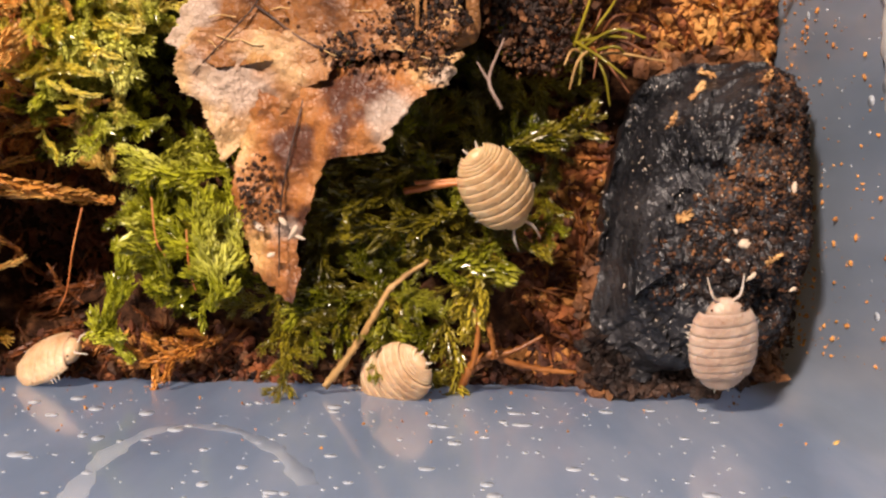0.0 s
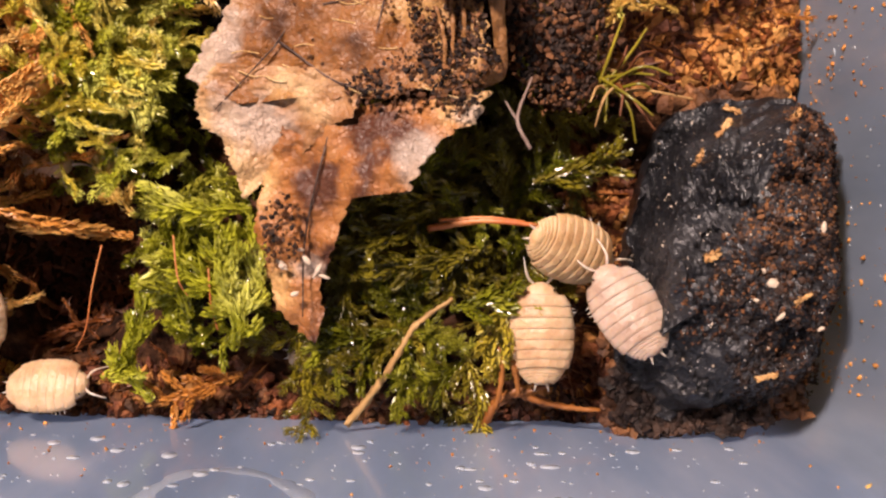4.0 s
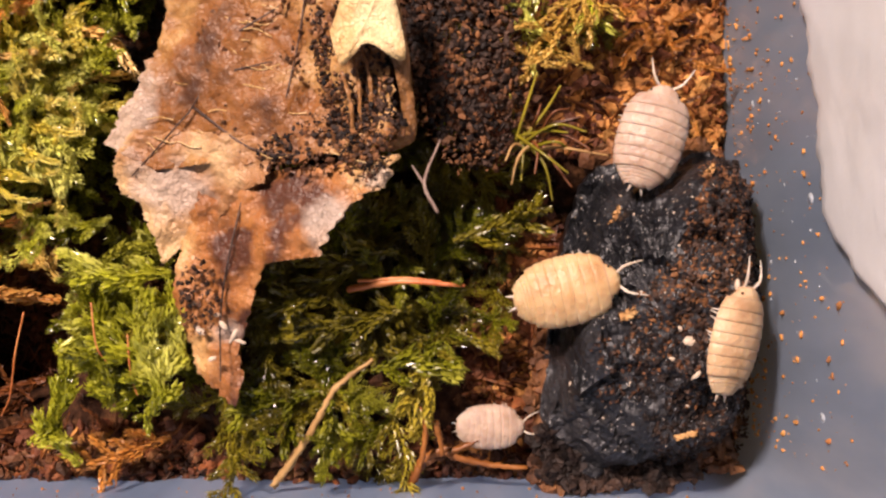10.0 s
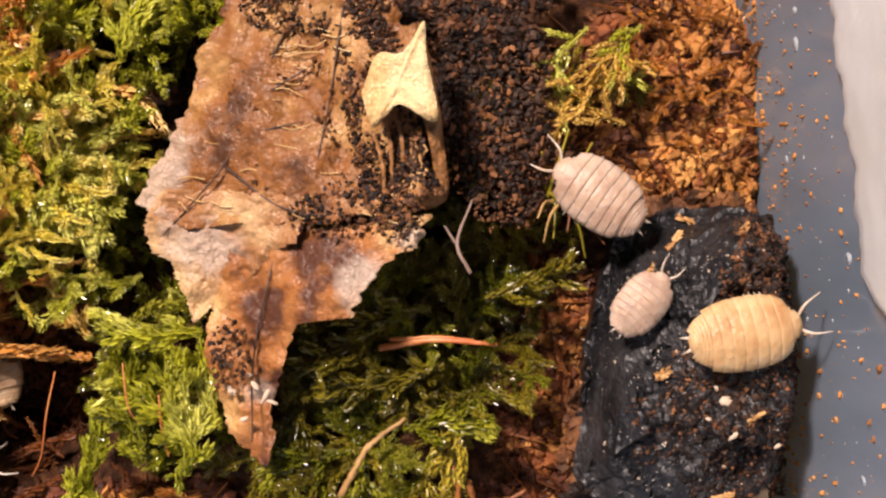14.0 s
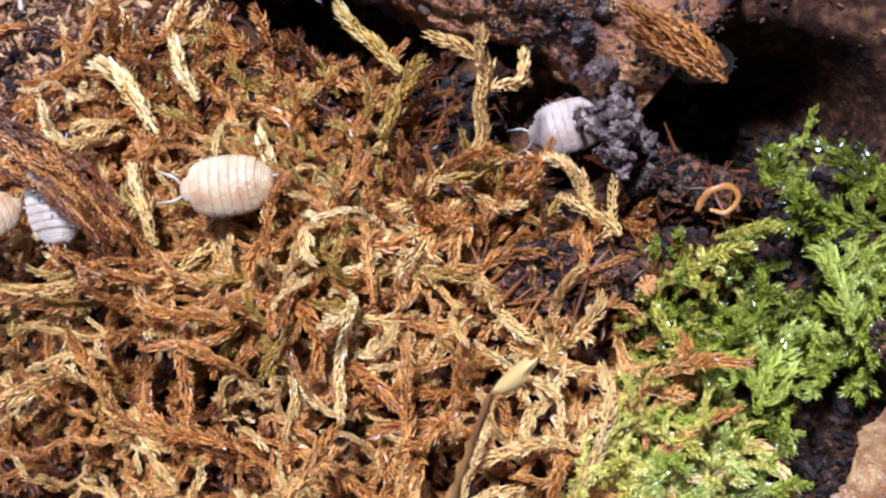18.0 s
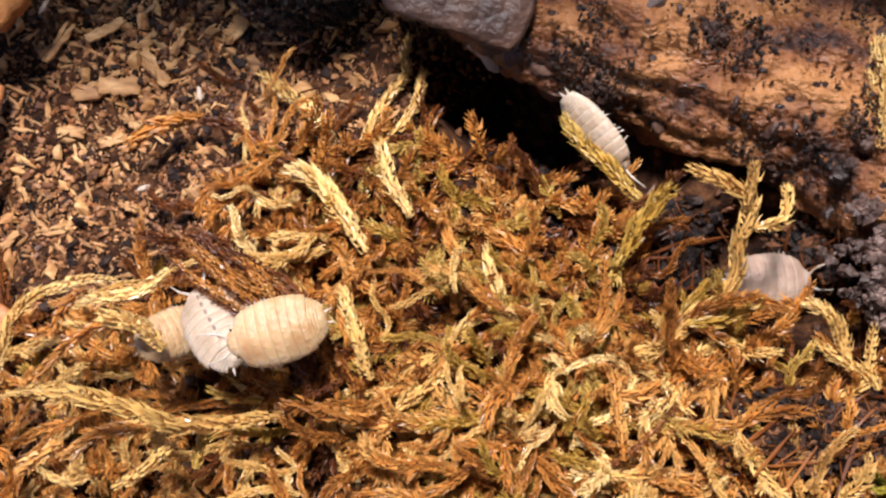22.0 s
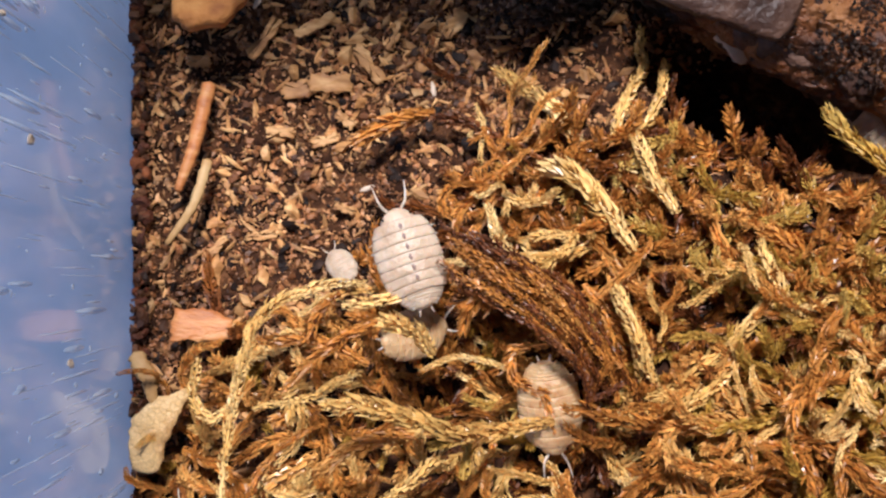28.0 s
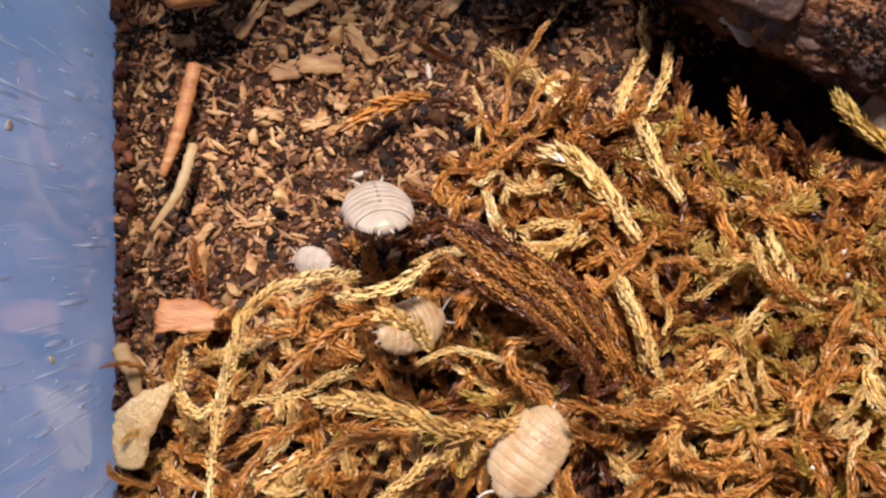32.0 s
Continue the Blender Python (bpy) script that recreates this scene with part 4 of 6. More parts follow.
def leaf_material(name, dark, mid, pale, bloom_sheen=()):
    """Dead leaf skin with a net of veins, and pale patches, part leaf tone and part painted wet sheen, listed as (x, y,
    radius along x, along y, turn) in mm.
    """
    m = mat(name, [dark, mid, tuple(0.82 * a + 0.18 * b for a, b in zip(mid, pale)), pale], 130, 0.42, 0.8, 1300, coat=0.2, coat_rough=0.3, pos=(0.43, 0.485, 0.535, 0.59), bdist=0.0005)
    nt = m.node_tree
    N, L = nt.nodes, nt.links
    bsdf = N["Principled BSDF"]
    vo = N.new("ShaderNodeTexVoronoi")
    vo.feature = "DISTANCE_TO_EDGE"
    vo.inputs["Scale"].default_value = 2100
    tc = N.new("ShaderNodeTexCoord")
    L.new(tc.outputs["Object"], vo.inputs["Vector"])
    mr = N.new("ShaderNodeMapRange")
    mr.inputs["From Max"].default_value = 0.09
    mr.inputs["To Min"].default_value = 0.68
    L.new(vo.outputs["Distance"], mr.inputs["Value"])
    mx = N.new("ShaderNodeMix")
    mx.data_type, mx.blend_type = "RGBA", "MULTIPLY"
    mx.inputs["Factor"].default_value = 0.8
    old = bsdf.inputs["Base Color"].links[0].from_socket
    tc = N.new("ShaderNodeTexCoord")
    for x, y, rx, ry, turn in bloom_sheen:
        mp = N.new("ShaderNodeMapping")
        mp.vector_type = "TEXTURE"
        mp.inputs["Location"].default_value = (x * MM, y * MM, 0)
        mp.inputs["Rotation"].default_value = (0, 0, radians(turn))
        mp.inputs["Scale"].default_value = (rx * MM, ry * MM, 1)
        ln, no, ad, sm, bl = N.new("ShaderNodeVectorMath"), N.new("ShaderNodeTexNoise"), N.new("ShaderNodeMath"), N.new("ShaderNodeMapRange"), N.new("ShaderNodeMix")
        ln.operation, ad.operation, bl.data_type = "LENGTH", "MULTIPLY_ADD", "RGBA"
        no.inputs["Scale"].default_value, no.inputs["Detail"].default_value = 420, 8
        L.new(tc.outputs["Object"], mp.inputs["Vector"])
        L.new(tc.outputs["Object"], no.inputs["Vector"])
        L.new(mp.outputs["Vector"], ln.inputs[0])
        ad.inputs[1].default_value = 1.5
        L.new(no.outputs["Fac"], ad.inputs[0])
        L.new(ln.outputs["Value"], ad.inputs[2])
        for key, v in (("From Min", 1.85), ("From Max", 1.25), ("To Max", 0.75)):
            sm.inputs[key].default_value = v
        L.new(ad.outputs[0], sm.inputs["Value"])
        L.new(sm.outputs["Result"], bl.inputs["Factor"])
        L.new(old, bl.inputs[6])
        bl.inputs[7].default_value = (0.5, 0.385, 0.3, 1)
        old = bl.outputs[2]
    L.new(old, mx.inputs[6])
    L.new(mr.outputs["Result"], mx.inputs[7])
    L.new(mx.outputs[2], bsdf.inputs["Base Color"])
    bump = bsdf.inputs["Normal"].links[0].from_node
    b2 = N.new("ShaderNodeBump")
    b2.inputs["Strength"].default_value, b2.inputs["Distance"].default_value = 0.6, 0.0003
    L.new(mr.outputs["Result"], b2.inputs["Height"])
    L.new(bump.outputs["Normal"], b2.inputs["Normal"])
    L.new(b2.outputs["Normal"], bsdf.inputs["Normal"])
    L.new(b2.outputs["Normal"], bsdf.inputs["Coat Normal"])
    return m


# the listed pale patches mix dry leaf tone with sheen painted into the colour
M_LEAF = leaf_material("dead_leaf", (0.085, 0.028, 0.007), (0.25, 0.09, 0.017), (0.47, 0.25, 0.08), [(-28, 25, 3.4, 7.5, -32)])
M_UNDER = leaf_material("dead_leaf_fold", (0.1, 0.034, 0.012), (0.34, 0.15, 0.05), (0.6, 0.38, 0.18), [(-23, 17.5, 5, 3.6, -20)])
M_LOBE = leaf_material("dead_leaf_lobe", (0.09, 0.026, 0.008), (0.36, 0.13, 0.028), (0.62, 0.35, 0.13), [(-5, 13, 2.8, 3.4, -30), (0, 17.5, 2.2, 1.4, 0), (-17, 2, 2.2, 1.4, 0)])
M_MARGIN = leaf_material("dead_leaf_margin", (0.05, 0.016, 0.005), (0.2, 0.075, 0.017), (0.36, 0.16, 0.045))
M_FOLD = leaf_material("dead_leaf_underside", (0.46, 0.25, 0.08), (0.66, 0.42, 0.16), (0.78, 0.58, 0.3))


def polyline(pts, n):
    """Evenly spaced points along straight stretches, so that teeth stay sharp."""
    P = np.asarray(pts, float)
    d = np.r_[0, np.cumsum(np.linalg.norm(np.diff(P, axis=0), axis=1))]
    u = np.linspace(0, d[-1], n)
    return np.stack([np.interp(u, d, P[:, k]) for k in range(P.shape[1])], 1)


def sheet(name, left, right, level, material, parent, label="", nu=90, nv=64, rag=0.35, thick=0.35, seed=0):
    """A thin leaf sheet between two edge lines, with ragged edges and thickness."""
    rng = np.random.default_rng(seed)
    A, B = polyline(left, nu), polyline(right, nu)
    f = np.linspace(0, 1, nv)[None, :, None]
    nick = rng.normal(0, rag * 0.3, (2, nu, 1)) + np.array([[noise.noise((i * 0.35, seed, k)) * rag * 2.5 for i in range(nu)] for k in (0.0, 5.0)])[..., None]
    way = (B - A) / (np.linalg.norm(B - A, axis=1)[:, None] + 1.5)
    P = A[:, None] * (1 - f) + B[:, None] * f + way[:, None] * (nick[0][:, None] * np.clip(1 - 6 * f, 0, 1) + nick[1][:, None] * np.clip(6 * f - 5, 0, 1))
    x, y = P[..., 0].ravel(), P[..., 1].ravel()
    z = level(x, y) + 0.8 * lumps(x, y, 6.0, seed + 0.5, 5) + 0.5 * lumps(x, y, 2.4, seed + 1.5, 3)
    top = np.stack([x, y, z], 1)
    V = np.vstack([top, top - (0, 0, thick)])
    q = grid_faces(nu, nv)
    n = nu * nv
    rim = [*range(nv), *range(2 * nv - 1, n, nv), *range(n - 2, n - nv - 1, -1), *range(n - 2 * nv, 0, -nv)]
    F = [tuple(t[::-1]) for t in q] + [tuple(t + n) for t in q] + [(a, b, b + n, a + n) for a, b in zip(rim, rim[1:] + rim[:1])]
    return part(name, V, F, material, parent, label)


def blade_level(x, y):
    """The upper layer, creased across and bent down beyond the crease."""
    return leaf_level(x, y) + 0.55 + 0.3 * np.sin(0.55 * x + 0.3 * y) * ease(20, 25, y) + 0.12 * np.sin(1.6 * x - 0.8 * y) - 0.5 * np.exp(-((x + 0.55 * y + 6) / 1.2) ** 2)


def dead_leaf():
    leaf = thing("dead_leaf", "large crumpled brown dead leaf lying on moss", "leaf")
    sheet("lobe", [(-19, 18), (-21.6, 12.6), (-22.4, 8.9), (-22.8, 6.5), (-21.8, 2.4), (-20.5, -2.3), (-18, -4.8), (-16.4, -5.9)],
          [(2, 20), (1.2, 18.5), (0.7, 16.6), (-1.5, 16), (-3.6, 14.1), (-5, 11.9), (-6.2, 9.8), (-7.6, 9.9), (-9.5, 11), (-10.7, 10.4), (-12, 9.3), (-13.4, 6.5), (-14.1, 4.2), (-15.8, 0.1), (-15.3, -2.8), (-16.2, -5.9)],
          lambda x, y: leaf_level(x, y) - 0.9 - 2.0 * ease(6, -6, y) - 0.5 * np.abs(np.sin(0.5 * x + 0.25 * y)), M_LOBE, leaf, "orange-brown pointed lower lobe", nu=120, seed=3)
    sheet("fold", [(-27, 24), (-29.4, 20.3), (-28.7, 17.3), (-26.4, 16.1), (-25.6, 13.5), (-24.9, 12.4), (-24.3, 9.5)],
          [(-6, 22), (-9.5, 20), (-11.1, 19.5), (-12, 17.6), (-13.8, 17), (-16, 15.4), (-17.3, 14), (-19.2, 12.6), (-20.4, 12.4), (-22.1, 11.2), (-24.0, 9.5)],
          lambda x, y: leaf_level(x, y) + 0.15 - 1.8 * ease(20, 9, y) + 0.15 * np.sin(0.9 * x - 0.5 * y), M_UNDER, leaf, "pale buff fold below the blade", nu=110, seed=5)
    sheet("blade", [(-19, 47), (-20.3, 41.3), (-22.9, 38.4), (-23.3, 35.5), (-24.1, 32.6), (-25.9, 30), (-26.4, 28.6), (-28.4, 25.7), (-30.3, 22.6), (-27.7, 21.2), (-24, 19.4), (-22.5, 20.6), (-19, 19.9), (-17.8, 20.6)],
          [(-2, 44), (0, 38), (1.5, 31), (1.5, 24), (1.0, 21), (-3, 19.8), (-5.5, 20.6), (-8, 19.2), (-11, 20.6), (-14, 19.4), (-17.4, 20.6)],
          blade_level, M_LEAF, leaf, nu=120, seed=4)
    # the margin that curls up on the far side, and the pale flap folded over
    line = spline([(1.5, 38.3, 17.2), (2.4, 33.1, 16.6), (3.4, 28.5, 15.6), (4.0, 24.8, 14), (3.6, 22, 12.6), (1.2, 20.8, 11.6)], 40)
    V, k = [], 16
    for i, p in enumerate(line):
        r = 1.25 + 0.35 * math.sin(i * 0.21)
        for j in range(k):
            a = radians(-60 + 165 * j / (k - 1))
            V.append(p + np.array([r * math.cos(a) - 1.2, 0.25 * math.sin(3 * a + i * 0.5), r * 0.8 * math.sin(a) - 1.4 + 0.45 * noise.noise((i * 0.3, j * 0.6, 1))]))
    V = np.array(V)
    V2 = np.vstack([V, V - (0.22, 0, 0.12)])
    q = grid_faces(40, k)
    F = [tuple(t) for t in q] + [tuple(t[::-1] + 40 * k) for t in q]
    part("curled_margin", V2, F, M_MARGIN, leaf, "brown curled margin, hollow beneath")
    rim = spline([(-4.4, 31.8), (-3.4, 28.5), (-2, 29.3), (-0.5, 30.3), (3, 28.6), (2.1, 35.1), (1.9, 38.3), (-0.2, 35.3), (-2.7, 35.3), (-4.4, 31.8)], 46)[:-1]
    c = rim.mean(0)
    rows = [np.c_[c + (rim - c) * f, 17.6 + 0.25 * (c[0] + (rim[:, 0] - c[0]) * f) + 0.4 * np.sin(1.3 * rim[:, 1] * f) - dz] for f, dz in ((0, 0), (0.4, 0), (0.75, 0), (1, 0.1), (1, 0.4), (0.4, 0.4))]
    part("folded_flap", np.array(rows).reshape(-1, 3), [tuple(f) for f in grid_faces(6, 45, True)], M_FOLD, leaf, "pale tan flap folded over")
    for x0, y0, x1, y1 in ((-2.6, 31.5, -1.8, 22.5), (-1.6, 31, -0.6, 24), (-3.4, 28, -2.6, 21.5)):
        p = spline([(x0, y0, 14.5), ((x0 + x1) / 2 + 0.4, (y0 + y1) / 2, 14.2), (x1, y1, 12.8)], 14)
        v, f = tube(p, 0.22, 6, 0.6, np.random.default_rng(7), 0.5)
        part("torn_strip", v, f, M_MARGIN, leaf, "torn orange-brown strip of leaf")
    # veins
    for i, pts in enumerate(([(-10, 45), (-16, 34), (-20, 26), (-27, 19)], [(-20, 26), (-13, 21), (-6, 20)], [(-6, 44), (-8, 33), (-10, 24)], [(-17, 32), (-10, 36)], [(-18.5, 29), (-11, 30)], [(-14, 18), (-17, 6), (-17.4, -3)])):
        p = spline(pts, 14)
        z = blade_level(p[:, 0], p[:, 1]) + 0.1 if i < 5 else leaf_level(p[:, 0], p[:, 1]) - 0.55 
        v, f = tube(np.c_[p, z], np.linspace(0.16, 0.07, 14), 6)
        part("vein", v, f, M_BARK, leaf, "dark raised vein")
    for i in range(46):
        s = random.Random(i)
        x, y = s.uniform(-27, -4), s.uniform(20, 43)
        if x < -31 + 0.9 * (y - 24):
            continue
        p = np.array([(x, y), (x + s.uniform(1, 2.2), y + s.uniform(-0.9, 0.3)), (x + s.uniform(2.4, 4), y + s.uniform(-1.4, 0.2))])
        p = spline(p, 6)
        v, f = tube(np.c_[p, blade_level(p[:, 0], p[:, 1]) + 0.08], 0.07, 5)
        part("vein", v, f, M_FOLD, leaf, "thin pale side vein")
    return leaf


dead_leaf()
on_leaf = lambda x, y: float(leaf_level(x, y)) + 0.6
strew("dark_soil_on_leaf", PEB, [(-2.5, 29, 4, 12, 8, 1), (-9, 43, 9, 4, 0, 0.8), (-5, 22, 8, 2.2, 10, 0.9), (-19.5, 6, 2.2, 3, 0, 0.4)], 2200, (0.1, 0.42), M_BLACK, "black wet soil grains lying on the leaf", height=on_leaf, seed=71)
strew("soil_on_leaf", PEB + SPL[:2], [(-3, 30, 3.6, 13, 8, 1), (-9, 43, 9, 4, 0, 0.8), (-5, 21, 8, 2.5, 10, 0.8), (-19.5, 6, 2.5, 4, 0, 0.5), (-12, 30, 8, 10, 0, 0.1)], 2200, (0.1, 0.42), M_CRUMB, "dark wet soil crumbs lying on the leaf", height=on_leaf, seed=7)
strew("dark_soil_heap", PEB, [(9, 32, 6, 13, 5, 1), (4, 45, 12, 6, 0, 1), (-10, 48, 12, 5, 0, 1)], 4800, (0.14, 0.6), M_BLACK, "heap of dark moist soil beside the leaf", height=lambda x, y: 3 + 5 * float(bowl(np.array(x), np.array(y), 6, 34, 12, 20)), seed=8)
strew("brown_soil_heap", PEB + SPL[:3], [(9, 32, 7, 14, 5, 1), (4, 45, 13, 6, 0, 1), (-10, 48, 12, 5, 0, 1), (13, 24, 5, 4, 0, 0.6)], 2200, (0.14, 0.6), M_CRUMB, "brown soil crumbs heaped beside the leaf", height=lambda x, y: 3.2 + 5 * float(bowl(np.array(x), np.array(y), 6, 34, 12, 20)), seed=28)
# ---- charcoal block ----
COAL_RIM = [(24.7, 19.8), (29, 21.2), (36.8, 20), (39.6, 15.2), (40.3, 7.9), (40.2, -0.6), (37.4, -10.2), (34, -13), (28, -14.6), (23.4, -15), (19.1, -13.7), (16.6, -9), (17.2, -1.5), (18.2, 5.8), (19.8, 12.2), (21.3, 16.6), (22.2, 18.8)]


def coal_level(x, y):
    """Height of the charcoal's flat top and sloping black face."""
    d = (x - 27.5) * 0.86 - (y - 7) * 0.5           # across the ridge, positive on the top
    top = 12.2 + 0.05 * (y - 5) - 0.06 * (x - 32) ** 2 / 3 - 3.4 * ease(-2, -14, y)
    face = 12.2 + 0.95 * d - 0.02 * (y - 5)
    return np.minimum(top, face)


def charcoal():
    c = np.array([29.5, 2.5])
    rim = spline(COAL_RIM + COAL_RIM[:1], 145)[:-1]
    rim = c + (rim - c) * np.array([1 - 0.07 * abs(noise.fractal((p[0] / 3.5, p[1] / 3.5, 6), 0.8, 2.2, 4)) for p in rim])[:, None]
    rows = []
    fr = [*np.linspace(0, 0.86, 26), 0.9, 0.94, 0.97, 1.0]
    for f in fr:
        p = c + (rim - c) * f
        z = coal_level(p[:, 0], p[:, 1])
        drop = 0 if f < 0.72 else (f - 0.72) / 0.28
        rows.append(np.c_[p, np.maximum(z - 8.5 * drop ** 1.6, 0.5)])
    rows.append(np.c_[rim, np.full(144, -4.0)])
    rows.append(np.c_[c + (rim - c) * 0.9, np.full(144, -11.0)])
    P = np.array(rows)
    n = len(rows)
    V = P.reshape(-1, 3)
    broad = np.array([abs(noise.fractal((v[0] / 9, v[1] / 9, v[2] / 9 + 3), 0.7, 2.0, 2)) for v in V])
    bumps = np.array([noise.fractal((v[0] / 4, v[1] / 4, v[2] / 4 + 9), 0.8, 2.2, 4) for v in V])
    # broken facets: every cell of the lump leans its own way
    chisel = np.zeros((len(V), 3))
    for i, v in enumerate(V):
        for scale, amount in ((6.5, 1.5), (2.6, 0.55)):
            cell = noise.voronoi((v[0] / scale, v[1] / scale, v[2] / scale + 2))[1][0]
            lean = noise.noise_vector(cell * 7.3)
            chisel[i, 2] += amount * (lean[2] + 1.4 * (lean[0] * (v[0] / scale - cell[0]) + lean[1] * (v[1] / scale - cell[1])))
    V = V + np.c_[np.zeros(len(V)), np.zeros(len(V)), bumps * 1.2 - broad * 2.6] + chisel
    V = np.vstack([V, (*c, -11)])
    F = [tuple(f) for f in grid_faces(n, 144, True)] + [(len(V) - 1, (n - 1) * 144 + (j + 1) % 144, (n - 1) * 144 + j) for j in range(144)]
    ob = part("charcoal", V, F, M_COAL, smooth=False)
    return tagged(ob, "black angular lump of wet charcoal dusted with soil", "charcoal")


COAL = charcoal()
bpy.context.view_layer.update()


def on_coal(x, y):
    """Height of the lump's own surface under a point."""
    hit, at, _, _ = COAL.ray_cast(Vector((x * MM, y * MM, 0.1)), Vector((0, 0, -1)))
    return at.z / MM - 0.1 if hit else -2.0



top_of_coal = lambda x, y: (x - 27.5) * 0.86 - (y - 7) * 0.5 > 0.5 and x < 40 and -14 < y < 20
strew("soil_on_charcoal", PEB, [(34, 4, 9, 20, 0, 1)], 4600, (0.08, 0.42), M_BLACK, "dark soil crumbs caked on the charcoal", height=on_coal, keep=top_of_coal, seed=9)
strew("bits_on_charcoal", PEB + SPL, [(29, 4, 12, 17, 0, 1)], 420, (0.07, 0.22), M_FLECK, "tiny pale specks on the charcoal", height=on_coal, keep=lambda x, y: 18 < x < 40 and -14 < y < 20, seed=10, category="specks")
strew("loose_soil_on_charcoal", PEB, [(28, 6, 5, 13, -25, 1), (31, 16, 6, 4, 0, 1.4), (35, 0, 5.5, 15, 0, 1.2), (33, 12, 7, 8, 0, 1.2)], 3600, (0.06, 0.34), M_CRUMB, "reddish soil grains on the charcoal", height=on_coal, keep=lambda x, y: x < 40 and -14 < y < 20 and (x - 27.5) * 0.86 - (y - 7) * 0.5 > 0.4 - 5.5 * max(0.0, noise.noise((x / 4, y / 4, 1))), seed=16)
strew("soil_clods_by_charcoal", PEB, [(21.5, -14.8, 2.8, 1.7, 0, 1), (29.5, -15.2, 2.2, 1.4, 0, 1), (25, -14.5, 9, 1.6, 0, 0.6), (18.5, -11, 3, 2.5, 0, 0.6)], 900, (0.3, 1.0), M_BLACK, "dark wet soil clods at the foot of the charcoal", height=lambda x, y: -1.0 + 2.5 * max(0.0, noise.noise((x / 3, y / 3, 5)) + 0.4), keep=in_tub, seed=19)
strew("soil_round_charcoal", PEB, [(22, -14.5, 7, 2.5, 0, 1), (37, -11, 4, 4, 0, 0.8), (18, -6, 2.5, 8, 0, 0.6), (30, 20.5, 8, 2, 0, 0.8)], 900, (0.3, 1.3), M_CRUMB, "brown soil crumbs at the foot of the charcoal", height=lambda x, y: -1.5, keep=in_tub, seed=17)
# ---- rotten wood ----
BRANCH = [(-97, 101.5, -15), (-84, 96, -14), (-72, 91, -12), (-61.5, 88.5, -11), (-53, 85.8, -9.5), (-46, 81.5, -8), (-41, 78, -7.5)]


def rotten_log():
    log = thing("rotten_branch", "thick rotten branch with peeling wet brown bark", "branch")
    rng = np.random.default_rng(21)
    axis = spline(BRANCH, 150)
    k = 84
    T = np.gradient(axis, axis=0)
    T /= np.linalg.norm(T, axis=1)[:, None]
    S = np.cross(T, (0, 0, 1.0))
    U = np.cross(S, T)
    a = np.arange(k) * 2 * math.pi / k
    V = []
    for i in range(150):
        for j in range(k):
            d = S[i] * math.cos(a[j]) + U[i] * math.sin(a[j])
            p = axis[i] + d * 11
            q = noise.fractal((p[0] / 9, p[1] / 9, p[2] / 9), 0.8, 2.0, 5) + 0.5 * noise.noise((a[j] * 3, i * 0.03, 4))
            V.append(axis[i] + d * (10.8 + 1.5 * q + 0.5 * noise.fractal((p[0] / 1.8, p[1] / 1.8, p[2] / 1.8), 0.8, 2.0, 3) - 1.1 * max(0.0, 0.25 - abs(noise.noise((a[j] * 2.6 + 3, i * 0.02, 9)))) / 0.25))
    V = np.vstack([V, axis[0], axis[-1]])
    n = 150 * k
    F = [tuple(f[::-1]) for f in grid_faces(150, k, True)] + [(n, j, (j + 1) % k) for j in range(k)] + [(n + 1, n - k + (j + 1) % k, n - k + j) for j in range(k)]
    wood = part("wood", V, F, M_WOOD, log)
    # dark bark that still clings to the wood
    for i in range(30):
        j, a0 = int(rng.integers(6, 144)), rng.uniform(-0.3, 2.6)
        r0, pts = rng.uniform(1.2, 3.6), []
        for f in np.linspace(0, 1, 6):
            for t in np.arange(16) * 2 * math.pi / 16:
                rr = r0 * f * (1 + 0.35 * noise.noise((math.cos(t) * 1.4 + i, math.sin(t) * 1.4, 0.5)))
                jj = np.clip(j + rr * math.cos(t) * 1.9, 0, 149)
                aa = a0 + rr * math.sin(t) / 11
                c = np.array([np.interp(jj, np.arange(150), axis[:, q]) for q in range(3)])
                d = S[int(jj)] * math.cos(aa) + U[int(jj)] * math.sin(aa)
                pts.append(c + d * (11.0 + 0.9 * noise.noise(tuple(c / 4)) + 0.7 * noise.fractal((jj * 0.35 + i, aa * 9, i), 0.8, 2, 3) - 2.0 * f ** 3))
        part("bark_patch", pts, [tuple(f[::-1]) for f in grid_faces(6, 16, True)], M_BARK, log, "dark crumbling patch of bark")
    return log


rotten_log()


